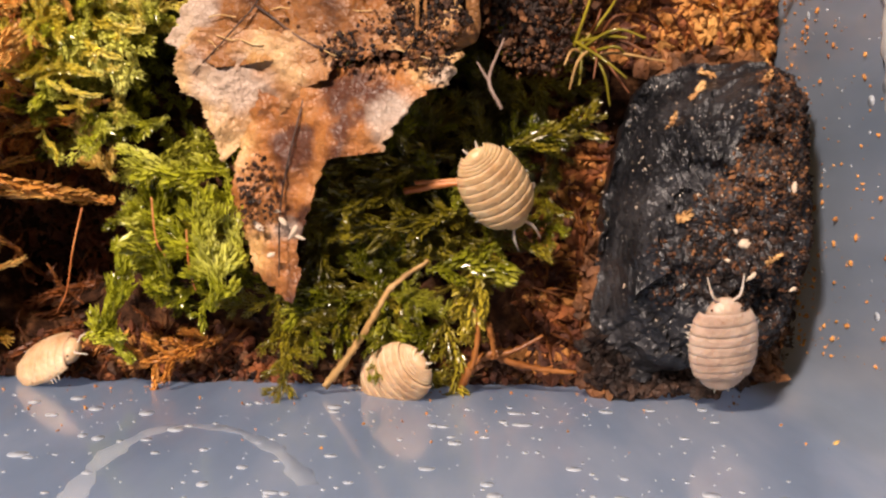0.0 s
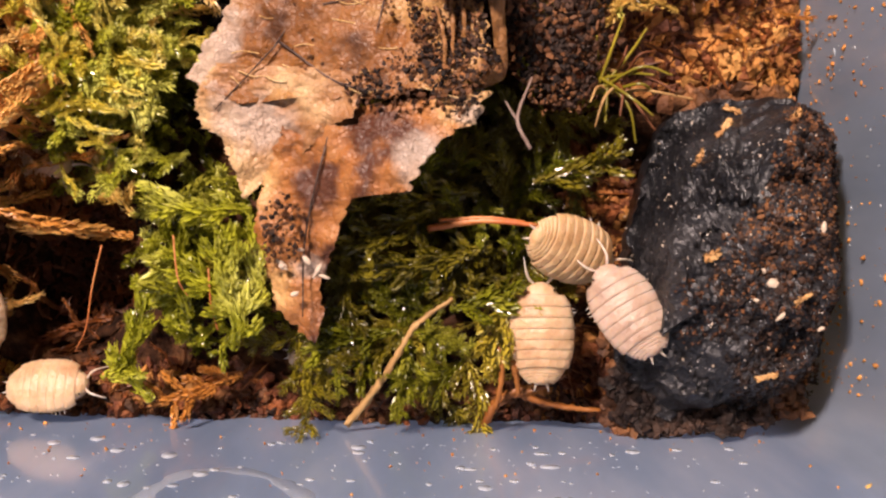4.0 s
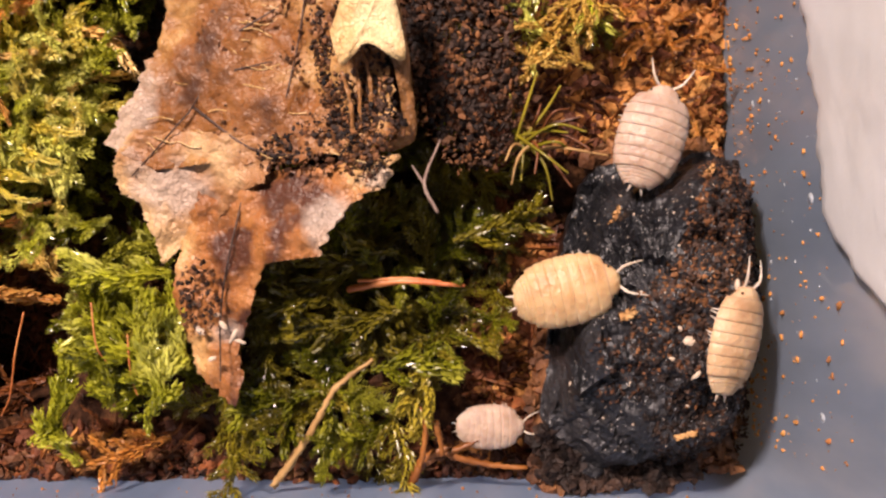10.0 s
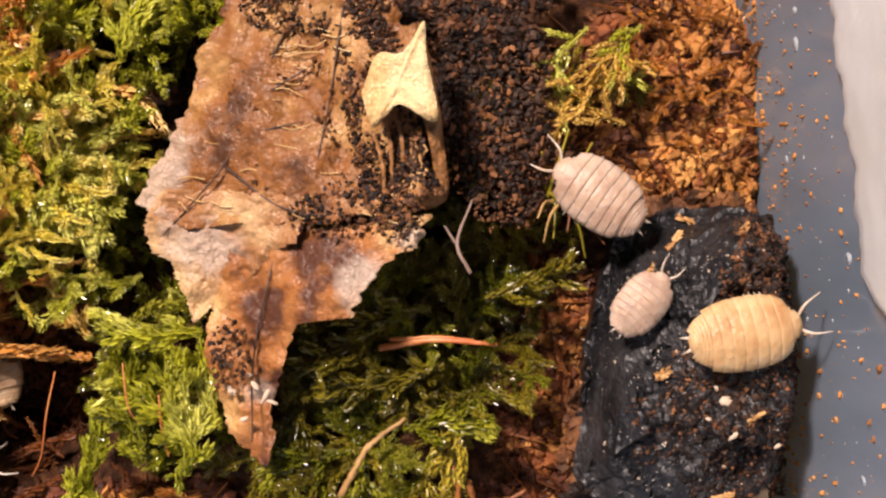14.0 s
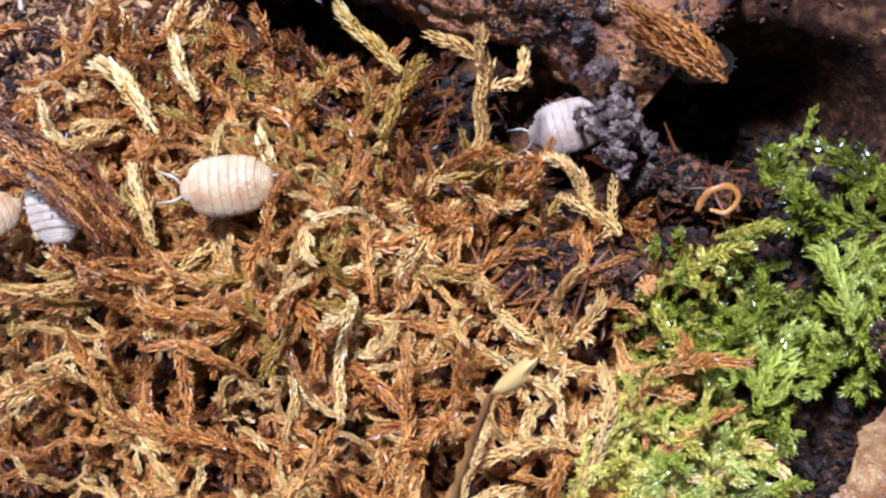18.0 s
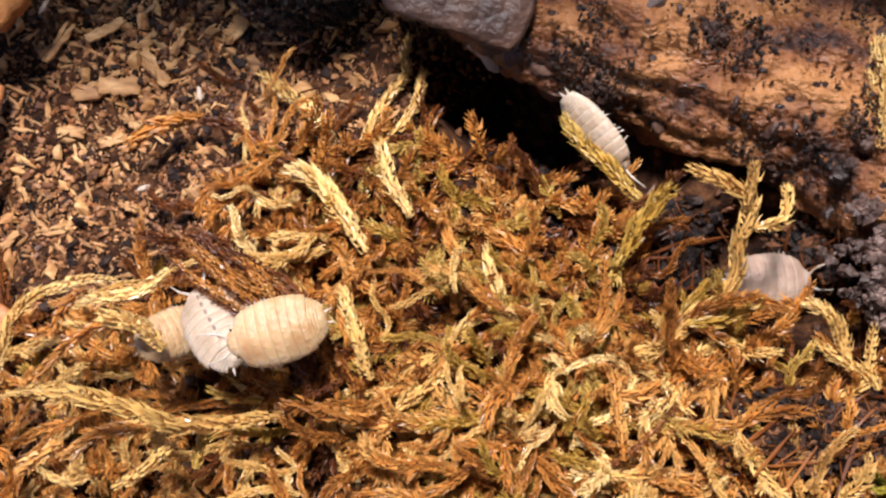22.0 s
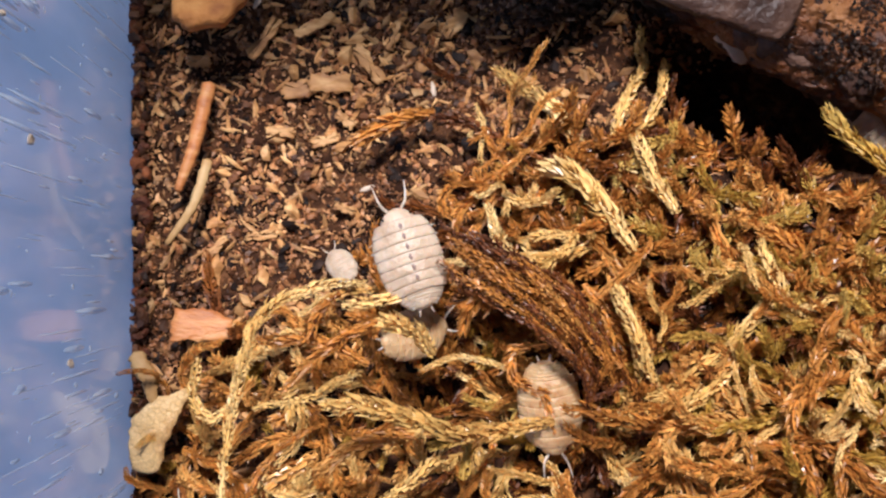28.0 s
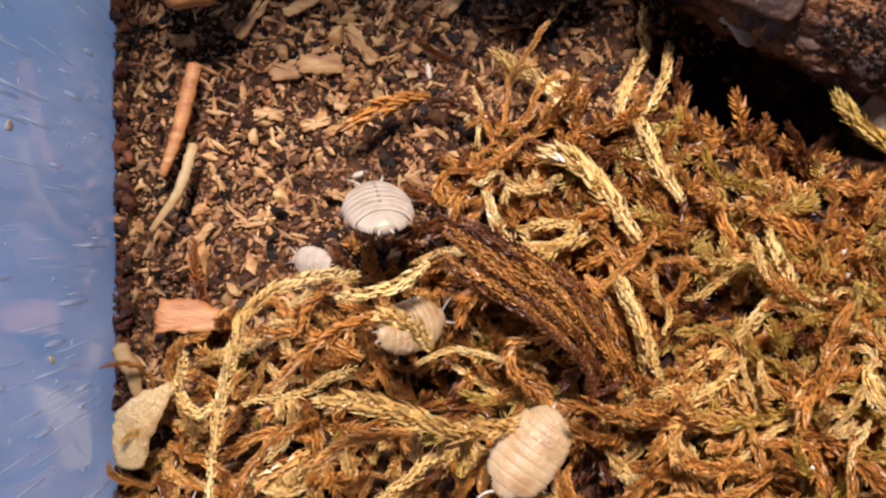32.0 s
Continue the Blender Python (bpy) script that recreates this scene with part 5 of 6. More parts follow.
def flake(name, outline, z, tilt, material, label, category, thick=0.8, seed=0, curve=0.0, sharp=False):
    """A flat irregular chip with a bevelled, uneven edge."""
    rng = np.random.default_rng(seed)
    c = np.mean(outline, 0)
    ring = np.array(list(outline) + [outline[0]])
    rim = np.stack([np.interp(np.linspace(0, len(outline), 41), np.arange(len(ring)), ring[:, k]) for k in (0, 1)], 1) if sharp else spline(ring, 41)
    rim = rim[:-1] + rng.normal(0, 0.12, (40, 2))
    rows = []
    for f, dz in ((0.0, 0), (0.35, 0), (0.7, 0), (0.93, 0), (1.0, -0.25 * thick), (0.97, -thick), (0.5, -thick)):
        p = c + (rim - c) * f
        rel = p - c
        zz = z + dz + rel[:, 0] * tilt[0] + rel[:, 1] * tilt[1] - curve * (rel ** 2).sum(1) + 0.25 * lumps(p[:, 0], p[:, 1], 3.0, seed, 3)
        rows.append(np.c_[p, zz])
    V = np.array(rows).reshape(-1, 3)
    F = [tuple(f) for f in grid_faces(7, 40, True)] + [tuple(range(279, 239, -1))]
    return tagged(part(name, V, F, material), label, category)


flake("bark_flake", [(-103, 93), (-101, 88.5), (-94, 87), (-87.5, 86.5), (-87, 96), (-95, 101)], -4, (0.05, 0.2), M_BARK, "dark flat flake of wet bark by the branch", "bark", 1.4, 3)
strew("black_soil_clump", PEB, [(-111, 95, 9, 8, 0, 1)], 3200, (0.2, 0.8), M_BLACK, "clump of black crumbly soil", height=lambda x, y: -20 + 10 * float(bowl(np.array(x), np.array(y), -111, 96, 11, 10)), seed=12)
heap = lambda x, y: float(ground_level(x, y)) + 1 + 7 * float(bowl(np.array(x), np.array(y), -39, 64, 8, 6)) + 6 * float(bowl(np.array(x), np.array(y), -55, 51, 12, 5, 8)) + 7 * float(bowl(np.array(x), np.array(y), -51, 70, 6, 6)) + 5 * float(bowl(np.array(x), np.array(y), -40, 54, 8, 5))
CLODS = [(-39, 64, 8, 5.5, 0, 1), (-55, 51, 11, 4.5, 8, 1), (-51, 70, 5, 5, 0, 1), (-40, 54, 8, 4, 0, 0.8)]
strew("dark_soil_by_moss", PEB, [(-22, 58, 16, 16, 0, 1), (-24, 34, 8, 14, 0, 0.8), (-20, 20, 8, 12, 0, 0.6)], 2600, (0.2, 1.0), M_BLACK, "dark moist soil crumbs round the green moss", keep=in_tub, seed=41)
strew("dark_soil_in_hollow", PEB, [(-79, 63, 15, 11, 0, 1), (-68, 68, 8, 6, 0, 1), (-83, 76, 7, 7, 0, 0.8)], 2400, (0.25, 1.1), M_BLACK, "dark moist soil crumbs in the hollow by the branch", keep=in_tub, seed=45)
strew("fibres_in_hollow", FIB, [(-79, 63, 14, 10, 0, 1), (-68, 68, 8, 6, 0, 1)], 260, (1.2, 3.6), M_RUST, "rusty plant fibres in the dark hollow", seed=46, category="fibres", flat=0.5, sink=0.0)
strew("dark_soil_clods", PEB, CLODS, 3400, (0.15, 0.75), M_BLACK, "dark crumbly soil clods by the branch", height=heap, seed=13)
strew("brown_soil_clods", PEB + SPL[:2], CLODS, 2300, (0.15, 0.8), M_CRUMB, "brown soil crumbs in the clods", height=heap, seed=24)
strew("fibres_in_clods", FIB, CLODS, 240, (1.0, 3.2), M_RUST, "brown plant fibres sticking out of the clods", height=lambda x, y: heap(x, y) + 0.6, seed=25, category="fibres", flat=0.5)


def on_branch(x, y):
    """Height of the branch's upper side under a point."""
    best = -30.0
    for p, q in zip(BRANCH[:-1], BRANCH[1:]):
        t = ((x - p[0]) * (q[0] - p[0]) + (y - p[1]) * (q[1] - p[1])) / ((q[0] - p[0]) ** 2 + (q[1] - p[1]) ** 2)
        if -0.05 <= t <= 1.05:
            d = abs((x - p[0]) * (q[1] - p[1]) - (y - p[1]) * (q[0] - p[0])) / math.hypot(q[0] - p[0], q[1] - p[1])
            if d < 10.6:
                best = max(best, p[2] + t * (q[2] - p[2]) + math.sqrt(11.1 ** 2 - d * d))
    return best


strew("crumbs_on_branch", PEB, [(-72, 94, 30, 13, -24, 1), (-52, 80, 16, 9, -30, 1.2), (-84, 90, 9, 6, -24, 1.4)], 3400, (0.07, 0.34), M_BLACK, "dark soil crumbs on the rotten branch", height=on_branch, keep=lambda x, y: on_branch(x, y) > -14 and noise.fractal((x / 9, y / 9, 2), 0.7, 2.1, 5) > 0.12, seed=18)
CRUST = [(-54.5, 77.7, 3.2, 3.4, 0, 1), (-51.7, 73.0, 3.2, 3.4, 0, 1), (-49.6, 68.5, 3.2, 3.4, 0, 1), (-47.4, 64.3, 3.2, 3.4, 0, 1)]
crust = lambda x, y: -6 + 7 * min(1.0, sum(math.exp(-((x - c[0]) ** 2 + (y - c[1]) ** 2) / 8) for c in CRUST)) + 3 * noise.fractal((x / 3, y / 3, 3), 0.8, 2, 4)
strew("grey_soil_crust", PEB + SPL[:2], [(-51, 71, 3.2, 8, 24, 1), (-46, 65, 4, 3, 0, 0.6)], 1700, (0.12, 0.8), M_ASHY, "greyish purple crumbly soil crust beside the branch", height=crust, keep=lambda x, y: noise.fractal((x / 3.2, y / 3.2, 8), 0.8, 2, 3) > 0.0, seed=51)
strew("specks_on_branch", PEB + SPL[:2], [(-70, 90, 34, 12, -22, 1)], 2400, (0.06, 0.3), M_CRUMB, "fine brown crumbs stuck on the wet branch", height=on_branch, keep=lambda x, y: on_branch(x, y) > -14, seed=52)
# ---- small things ----
def stick(name, pts, radius, material, label, category="twig", rough=0.12, flat=1.0, n=24, seed=1):
    rng = np.random.default_rng(seed)
    P = spline(pts, n)
    r = radius * (1 - 0.45 * np.linspace(0, 1, n) ** 2)
    V, F = tube(P, r, 8, rough, rng, flat)
    return tagged(part(name, V, F, material), label, category)


twig = stick("twig", [(-13.3, -15.5, -1), (-10.5, -11.9, 1.5), (-8, -8.2, 3), (-5.6, -4.2, 3.8), (-1.6, -1.3, 4)], 0.42, M_TWIG, "thin tan twig lying over green moss", rough=0.4, n=46)
stick("red_stem", [(-4.2, 6.3, 3.6), (1.5, 7.1, 5.2), (8.4, 6.5, 6)], 0.38, M_REDSTEM, "thin orange-red plant stem across the moss", "stem", 0.2)
stick("red_stem", [(-3, 7.2, 4.2), (2, 7.4, 5.4), (6, 7.0, 5.8)], 0.22, M_REDSTEM, "thin orange-red plant stem across the moss", "stem", 0.2)
stick("grey_twig", [(5.8, 13.9, 15.3), (4.6, 16.9, 15), (6.2, 21.3, 13)], 0.2, M_GREY, "thin greyish dry twig by the leaf", rough=0.2)
stick("grey_twig", [(4.6, 16.6, 15), (3.4, 18.6, 15)], 0.16, M_GREY, "thin greyish dry twig by the leaf", rough=0.2)
for i, (x, y, z) in enumerate([(14.6, 16.5, 6), (17, 19, 7), (20, 20, 5.5), (12, 20, 6), (19.5, 22.5, 7.5), (17.8, 25, 7), (13.6, 27.4, 7), (22.8, 19.0, 6.5), (21.6, 23.5, 6.5), (21.0, 16.0, 5.5), (18.0, 15.8, 5.5), (12.6, 17.1, 5.5), (18.9, 27.1, 6.5), (22.9, 21.4, 7), (19.6, 17.2, 7), (10.6, 25, 6.5), (16.4, 28, 7), (20.8, 25.6, 7)]):
    stick("needle", [(15.2 + 1.3 * math.sin(3 * i), 22 + 1.3 * math.cos(5 * i), 4), ((15.2 + x) / 2 + 0.5 * math.sin(7 * i), (22 + y) / 2 + 0.5, 5 + i % 3), (x + math.sin(11 * i), y + math.cos(9 * i), z)], 0.19, (M_FERN, M_RUST, M_FERN, M_TWIG)[i % 4], "narrow pointed moss needle in a star-like tuft", "moss needle", 0.1, seed=i)
for pts, r in (([(1.9, -16.0, -2), (3.6, -12.8, -0.6), (6.6, -11.2, 0)], 0.5), ([(4.5, -12.4, -0.5), (8, -11.4, 0), (11.2, -9.7, 0.4)], 0.32), ([(5, -8.1, 3), (5.4, -10, 2.4), (5.7, -12, 1.8)], 0.35), ([(5.5, -12, -0.5), (10, -13.4, -0.8), (15, -14, -0.8)], 0.4), ([(3.2, -13.4, 1.5), (3.9, -9, 2.4), (3.4, -6.5, 3)], 0.3)):
    stick("root", pts, r, M_RUST, "rusty brown branching root at the tub wall", "root", 0.45)
for pts in ([(-39.6, 4.5, 3), (-40.6, 0, 3), (-41.6, -4.6, 2), (-43, -7, 1)], [(-27.5, 2, 6), (-27.2, -2, 6), (-26.5, -4.5, 6)], [(-31, 5.5, 7), (-30.5, 1, 7), (-29.6, -1, 6)]):
    stick("red_stem", pts, 0.1, M_REDSTEM, "hair-thin reddish moss stalk", "stem", 0.2)


def chip(x, y, z, length, width, turn, material, label, seed=0, category="wood chip", tilt=(0, 0)):
    c, s = math.cos(radians(turn)), math.sin(radians(turn))
    raw = [(-0.5, -0.4), (-0.1, -0.5), (0.45, -0.42), (0.5, 0.1), (0.42, 0.5), (-0.05, 0.42), (-0.48, 0.5), (-0.52, 0.0)]
    return flake("wood_chip" if category == "wood chip" else category.replace(" ", "_"), [(x + a * length * c - b * width * s, y + a * length * s + b * width * c) for a, b in raw], z, tilt, material, label, category, 0.5, seed, sharp=True)


PALE = "pale splinter of wood lying on charcoal"
for i, (x, y, z, l, w, a) in enumerate([(24.5, 13.6, 11.9, 3.0, 0.9, 65), (27.4, 17, 11.6, 3.4, 1.0, 50), (29.3, 19.2, 9, 3, 0.9, -30), (33.5, 17.5, 11.8, 2.6, 1.2, 60), (25.1, 3.4, 10.8, 2.6, 1.4, 20), (30.8, -9.2, 8.6, 3.2, 0.7, 10), (33.8, -1.0, 12.2, 2.4, 0.6, 30)]):
    chip(x, y, on_coal(x, y) + 0.5, l * 0.75, w * 0.7, a, M_CHIP, PALE, 20 + i)
for i, (x, y, z, l, w) in enumerate([(31.1, 0.5, 0, 1.7, 1.3), (31.4, -2.8, 0, 1.7, 0.6), (35.5, 6.2, 0, 1.7, 0.7), (30.2, 1.8, 0, 0.8, 0.6), (29.2, -1.2, 0, 0.9, 0.6), (36.3, -4.2, 0, 1.1, 0.6)]):
    V, F = ball_lump(l * 0.75, w * 0.75, 0.5, 30 + i)
    ob = part("pale_crumb", V, F, M_FLECK)
    ob.matrix_basis = mmpose(x, y, on_coal(x, y) + 0.45, 0, 0, 40 * i)
    tagged(ob, "cream-coloured food crumb on the dark soil", "crumb", "cream crumbs")
for i, (x, y, l, w, a) in enumerate([(-18.2, -0.6, 0.9, 0.5, 20), (-15.8, 1.8, 1.6, 0.5, 60), (-16.9, 2.9, 1.2, 0.5, -50), (-19.6, 2.4, 1.5, 0.7, -40), (-15, 1.2, 1.2, 0.4, -20), (-17.6, 4.0, 0.8, 0.4, 0), (-20.3, 5.2, 0.7, 0.4, 30)]):
    V, F = ball_lump(l, w, 0.35, 50 + i)
    ob = part("white_speck", V, F, M_FLECK)
    ob.matrix_basis = mmpose(x, y, float(leaf_level(x, y)) - 0.35, 0, 0, a)
    tagged(ob, "white speck stuck on the dead leaf", "speck", "white specks")

# the bare soil by the far wall
flake("bark_chip", [(-145.5, 49.5), (-145.4, 52.8), (-142.3, 53.6), (-139.0, 52.4), (-138.6, 50.2), (-142, 49.7)], -25.6, (0.05, -0.15), M_ORANGE, "orange-brown chip of bark on the soil", "bark", 0.9, 4, sharp=True)
flake("dry_leaf_piece", [(-148.4, 41), (-146.4, 43), (-142.6, 44.9), (-143.4, 41.6), (-144.2, 39.4), (-145, 36), (-147.5, 35.4), (-148.4, 38)], -23.2, (0.08, 0.03), M_FOLD, "pale tan piece of dry leaf by the wall", "leaf", 0.4, 5, curve=0.02)
stick("stick", [(-144.4, 78, -27), (-145.3, 71, -26.6), (-146.5, 66, -26.8)], 0.85, M_ORANGE, "reddish brown straight stick on the soil", "stick", 0.15, 0.6)
stick("stick", [(-143.6, 69.5, -26.4), (-144.6, 64.5, -26), (-147, 60, -26.4)], 0.6, M_TWIG, "tan strip of wood on the soil", "stick", 0.2, 0.5)
stick("stick", [(-149, 47.5, -27), (-147.4, 45, -26.8), (-146.6, 42.5, -27)], 1.0, M_TWIG, "tan strip of wood on the soil", "stick", 0.2, 0.4)
flake("wood_block", [(-149.4, 88.5), (-148.4, 83.4), (-147, 82.6), (-143, 83.6), (-140.5, 87), (-141, 92), (-147, 93)], -19.5, (0, 0.02), M_AMBER, "yellow-orange broken piece of wood on soil", "wood", 3.0, 6, sharp=True)
for i, (x, y, l, w, a) in enumerate([(-139, 84.5, 5.5, 1.3, 60), (-133.5, 86.5, 5, 1.2, 35), (-131, 80, 5, 2.2, 5), (-127, 82.5, 5, 1.5, -50), (-134.5, 79, 4, 2.2, 15), (-141, 66.5, 3.4, 0.8, -55), (-136, 74, 3.2, 1.2, 0), (-129, 76, 2.6, 1.2, -30), (-131, 73.5, 3.2, 1.3, 20), (-124.5, 86, 3.5, 1, 70), (-137, 62, 3.4, 0.9, 10), (-142, 60, 3.8, 1, 50), (-128, 66, 2.5, 0.8, -15), (-118, 88, 3.5, 1.8, 60), (-133, 55, 3, 0.9, 30), (-146, 81, 2.5, 1.4, 10)]):
    chip(x, y, float(ground_level(x, y)) + 1.4, l, w, a, M_CHIP, "pale tan chip of rotten wood on the soil", 70 + i)
V, F = ball_lump(2.0, 1.6, 1.6, 90)
ob = part("soil_pellet", V, F, M_BLACK)
ob.matrix_basis = mmpose(-115.7, 73.9, -19.5)
tagged(ob, "black pellet of soil on the moss edge", "soil")
for i, (x, y, z) in enumerate([(-125.9, 68.3, -24), (-140, 87.5, -25), (-120.4, 79.2, -19)]):
    V, F = ball_lump(1.7, 0.6, 0.5, 95 + i)
    ob = part("white_grub", V, F, M_FLECK)
    ob.matrix_basis = mmpose(x, y, z, 0, 0, 25 + 40 * i)
    tagged(ob, "tiny whitish shed skin on the soil", "debris", "white bits on soil")
flake("bark_flap", [(-91.8, 87.6), (-89.2, 89.4), (-85.9, 88.4), (-87, 86), (-89, 85.2)], -13.5, (0, 0.25), M_FLECK, "pale torn edge of bark at the branch", "bark", 0.5, 8)
for k, pts in enumerate(([(-51.0, 80.2, 5.5), (-46.9, 77.5, 6.5), (-40.5, 72.9, 7.5)], [(-49.6, 78.0, 5.0), (-45.9, 75.5, 6.0), (-42.2, 73.3, 7.0)], [(-48.0, 79.5, 6.0), (-43.7, 76.8, 7.0), (-41.1, 74.2, 7.6)])):
    strand(pts, 2.2, M_DRY)
stick("yellow_curl", [(-42, 59.4, 6.4), (-41.4, 61.2, 7.6), (-39.4, 62, 8), (-38.2, 60.9, 7.6), (-39.2, 59.4, 7), (-40.8, 59.6, 6.8)], 0.36, M_DRY, "curled yellow shred of dry leaf on soil", "leaf shred", 0.3, 0.5)
flake("food_flake", [(-47.4, 51.2), (-46.6, 52.4), (-45.2, 52.2), (-45.6, 50.2)], 4.4, (0, 0), M_AMBER, "small yellow flake on dark soil", "flake", 0.5, 11)

STALK = stick("moss_stalk", [(-66.5, 23, 6), (-65.3, 29.5, 16), (-64.4, 36, 24), (-63.5, 41.4, 30)], 0.45, M_DRY, "tan dry moss stalk with a pale capsule", "moss stalk", 0.8, 0.3)
V, F = ball_lump(4.6, 1.5, 1.4, 77)
CAPSULE = part("capsule", V, F, M_STRAW, STALK)
CAPSULE.matrix_basis = mmpose(-61.9, 43.0, 31.4, 0, -25, 48)

# marks and bits on the tub's sides
def wall_x(y, z):
    return 41.5 - 6 * (y + 17.3) / 138.3 + LEAN * z


def wall_y(x, z):
    return -17.3 + 2.8 * (41.5 - x) / 184.5 - LEAN * z


def wall_west(y, z):
    return -145.7 - 14.5 * (y + 14.5) / 132.5 - LEAN * z


def marks():
    rng = np.random.default_rng(33)
    Vs, Fs, base = [], [], 0
    ang = np.arange(14) * 2 * math.pi / 14
    for i in range(640):
        r = 0.08 + 0.85 * rng.uniform() ** 5
        u, w = np.cos(ang) * r * rng.uniform(0.8, 1.2), np.sin(ang) * r * rng.uniform(0.8, 1.5)
        z = rng.uniform(2, 58)
        if i % 5:
            x = rng.uniform(-60, 30)
            P = np.c_[x + u, wall_y(x + u, z + w) + 0.03, z + w]
            Q = P + (0, 0.05, 0)
        else:
            y = rng.uniform(-8, 50)
            P = np.c_[wall_x(y + u, z + w) - 0.03, y + u, z + w]
            Q = P - (0.05, 0, 0)
        Vs += [P, Q]
        Fs += [tuple(base + 14 + k for k in range(14))] + [(base + k, base + (k + 1) % 14, base + 14 + (k + 1) % 14, base + 14 + k) for k in range(14)]
        base += 28
    for i in range(620):
        y, z = rng.uniform(10, 100), rng.uniform(-24, 52)
        u, w = np.cos(ang) * (0.05 + 0.3 * rng.uniform() ** 3), np.sin(ang) * (0.2 + 9 * rng.uniform() ** 3)
        P = np.c_[wall_west(y + u, z + w) + 0.03, y + u, z + w]
        Vs += [P, P + (0.05, 0, 0)]
        Fs += [tuple(base + 14 + k for k in range(14))] + [(base + k, base + (k + 1) % 14, base + 14 + (k + 1) % 14, base + 14 + k) for k in range(14)]
        base += 28
    tagged(part("water_marks", np.vstack(Vs), Fs, M_DROP), "whitish dried water spots on the tub wall", "water marks", kind="stuff")


marks()
# pale curved band, mostly clear, just inside the near wall
ARC = spline([(x, 0, z) for x, z in [(-29.1, 40.7), (-30.0, 31.1), (-29.5, 22.3), (-26.9, 16.2), (-22.6, 15.7), (-18.1, 19.5), (-13.8, 27.4), (-11.1, 35.2)]], 40)[:, [0, 2]]
across = np.gradient(ARC, axis=0)[:, ::-1] * (1, -1)
across /= np.linalg.norm(across, axis=1)[:, None]
across *= (0.9 + 0.3 * np.sin(np.arange(40) * 0.9) + 0.2 * np.sin(np.arange(40) * 2.3))[:, None]
edge = np.vstack([ARC + across, ARC - across])
V = [(x, wall_y(x, z) + d, z) for d in (0.02, 0.06) for x, z in edge]
F = [(80 + k, 81 + k, 121 + k, 120 + k) for k in range(39)] + [(k, k + 1, 81 + k, 80 + k) for k in range(39)]
tagged(part("pale_arc", V, F, M_ARC), "pale curved band on the blue tub wall", "smear")
rng = np.random.default_rng(41)
Vs, Fs, base = [], [], 0
for i in range(900):
    V, F = PEB[i % 24]
    d = 0.06 + 0.34 * rng.uniform() ** 3
    z = -3 + 27 * rng.uniform() ** 3
    if i % 4:
        y = rng.uniform(-12, 45)
        at = (wall_x(y, z) - 0.1, y, z)
    else:
        x, d = rng.uniform(-55, 38), d * 0.6
        at = (x, wall_y(x, z) + 0.1, z)
    Vs.append(turned(V, rng.uniform(-3, 3), 0, rng.uniform(-3, 3), at, d))
    Fs.append(F + base)
    base += 12
tagged(part("wall_crumbs", np.vstack(Vs), np.vstack(Fs), M_AMBER), "tiny amber crumbs sticking to the tub wall", "crumbs", kind="stuff")
V, F = ball_lump(2.2, 0.7, 0.6, 120)
ob = part("yellow_crumb", V, F, M_STRAW)
ob.matrix_basis = mmpose(38.0, float(wall_y(38.0, 22)) + 0.3, 18.5, 70, 55, 0)
tagged(ob, "yellow food crumb stuck to the tub wall", "crumb")


def white_sheet():
    """White plastic sheet that hangs over the tub's side, with a wavy lower edge."""
    ys = np.linspace(2.5, 80, 90)
    low = np.interp(ys, [2.5, 3.5, 7.5, 11, 14.3, 21, 30, 38, 55, 80], [43, 37, 28, 24, 22, 22.5, 21, 20, 19, 20]) + 0.5 * np.sin(ys * 0.9) + 0.3 * np.sin(ys * 2.3)
    rows = []
    for f, inn in ((0.0, 0.2), (0.0, 0.5), (0.02, 0.8), (0.06, 0.95), (0.15, 0.9), (0.3, 0.8), (0.5, 0.8), (0.75, 0.8), (1.0, 0.8)):
        z = low + (61 - low) * f
        rows.append(np.c_[wall_x(ys, z) - inn - 0.3 * np.sin(ys * 0.5 + 6 * f) * f - 0.3, ys, z])
    for f in (1.0, 0.5, 0.0):
        z = low + (61 - low) * f
        rows.append(np.c_[wall_x(ys, z) - 0.15, ys, z])
    V = np.array(rows).reshape(-1, 3)
    F = [tuple(f[::-1]) for f in grid_faces(12, 90)]
    ob = part("white_sheet", V, F, M_WHITE)
    tagged(ob, "white plastic sheet hanging inside the tub wall", "plastic sheet")


white_sheet()
for i, (y, z, d) in enumerate([(66.5, 8, 1.3), (48, -4, 1.2), (75, 15, 0.8)]):
    V, F = ball_lump(d, d * 0.7, 0.5, 130 + i)
    ob = part("white_speck", V, F, M_FLECK)
    ob.matrix_basis = mmpose(float(wall_west(y, z)) + 0.25, y, z, 0, 85, 20 * i)
    tagged(ob, "white speck stuck on the tub wall", "speck", "white specks")
for name, material, n, seed, label in (("soil_along_wall", M_CRUMB, 1500, 61, "brown soil crumbs pressed along the tub wall"), ("peat_along_wall", M_PEAT, 1100, 62, "rusty peat crumbs pressed along the tub wall")):
    strew(name, PEB + FIB[:2], [(-10, -14.6, 52, 1.9, -0.9, 1), (39, 5, 1.6, 26, 0, 0.5), (-150.7, 50, 2.2, 46, 6, 0.7)], n, (0.18, 1.0), material, label, height=lambda x, y: float(ground_level(x, y)) + 2.5 * noise.noise((x / 4, y / 4, 7)) + 1.0, keep=lambda x, y: y > wall_y(x, -5) + 0.1 and wall_west(y, -28) + 0.2 < x < wall_x(y, -3) - 0.2, seed=seed)
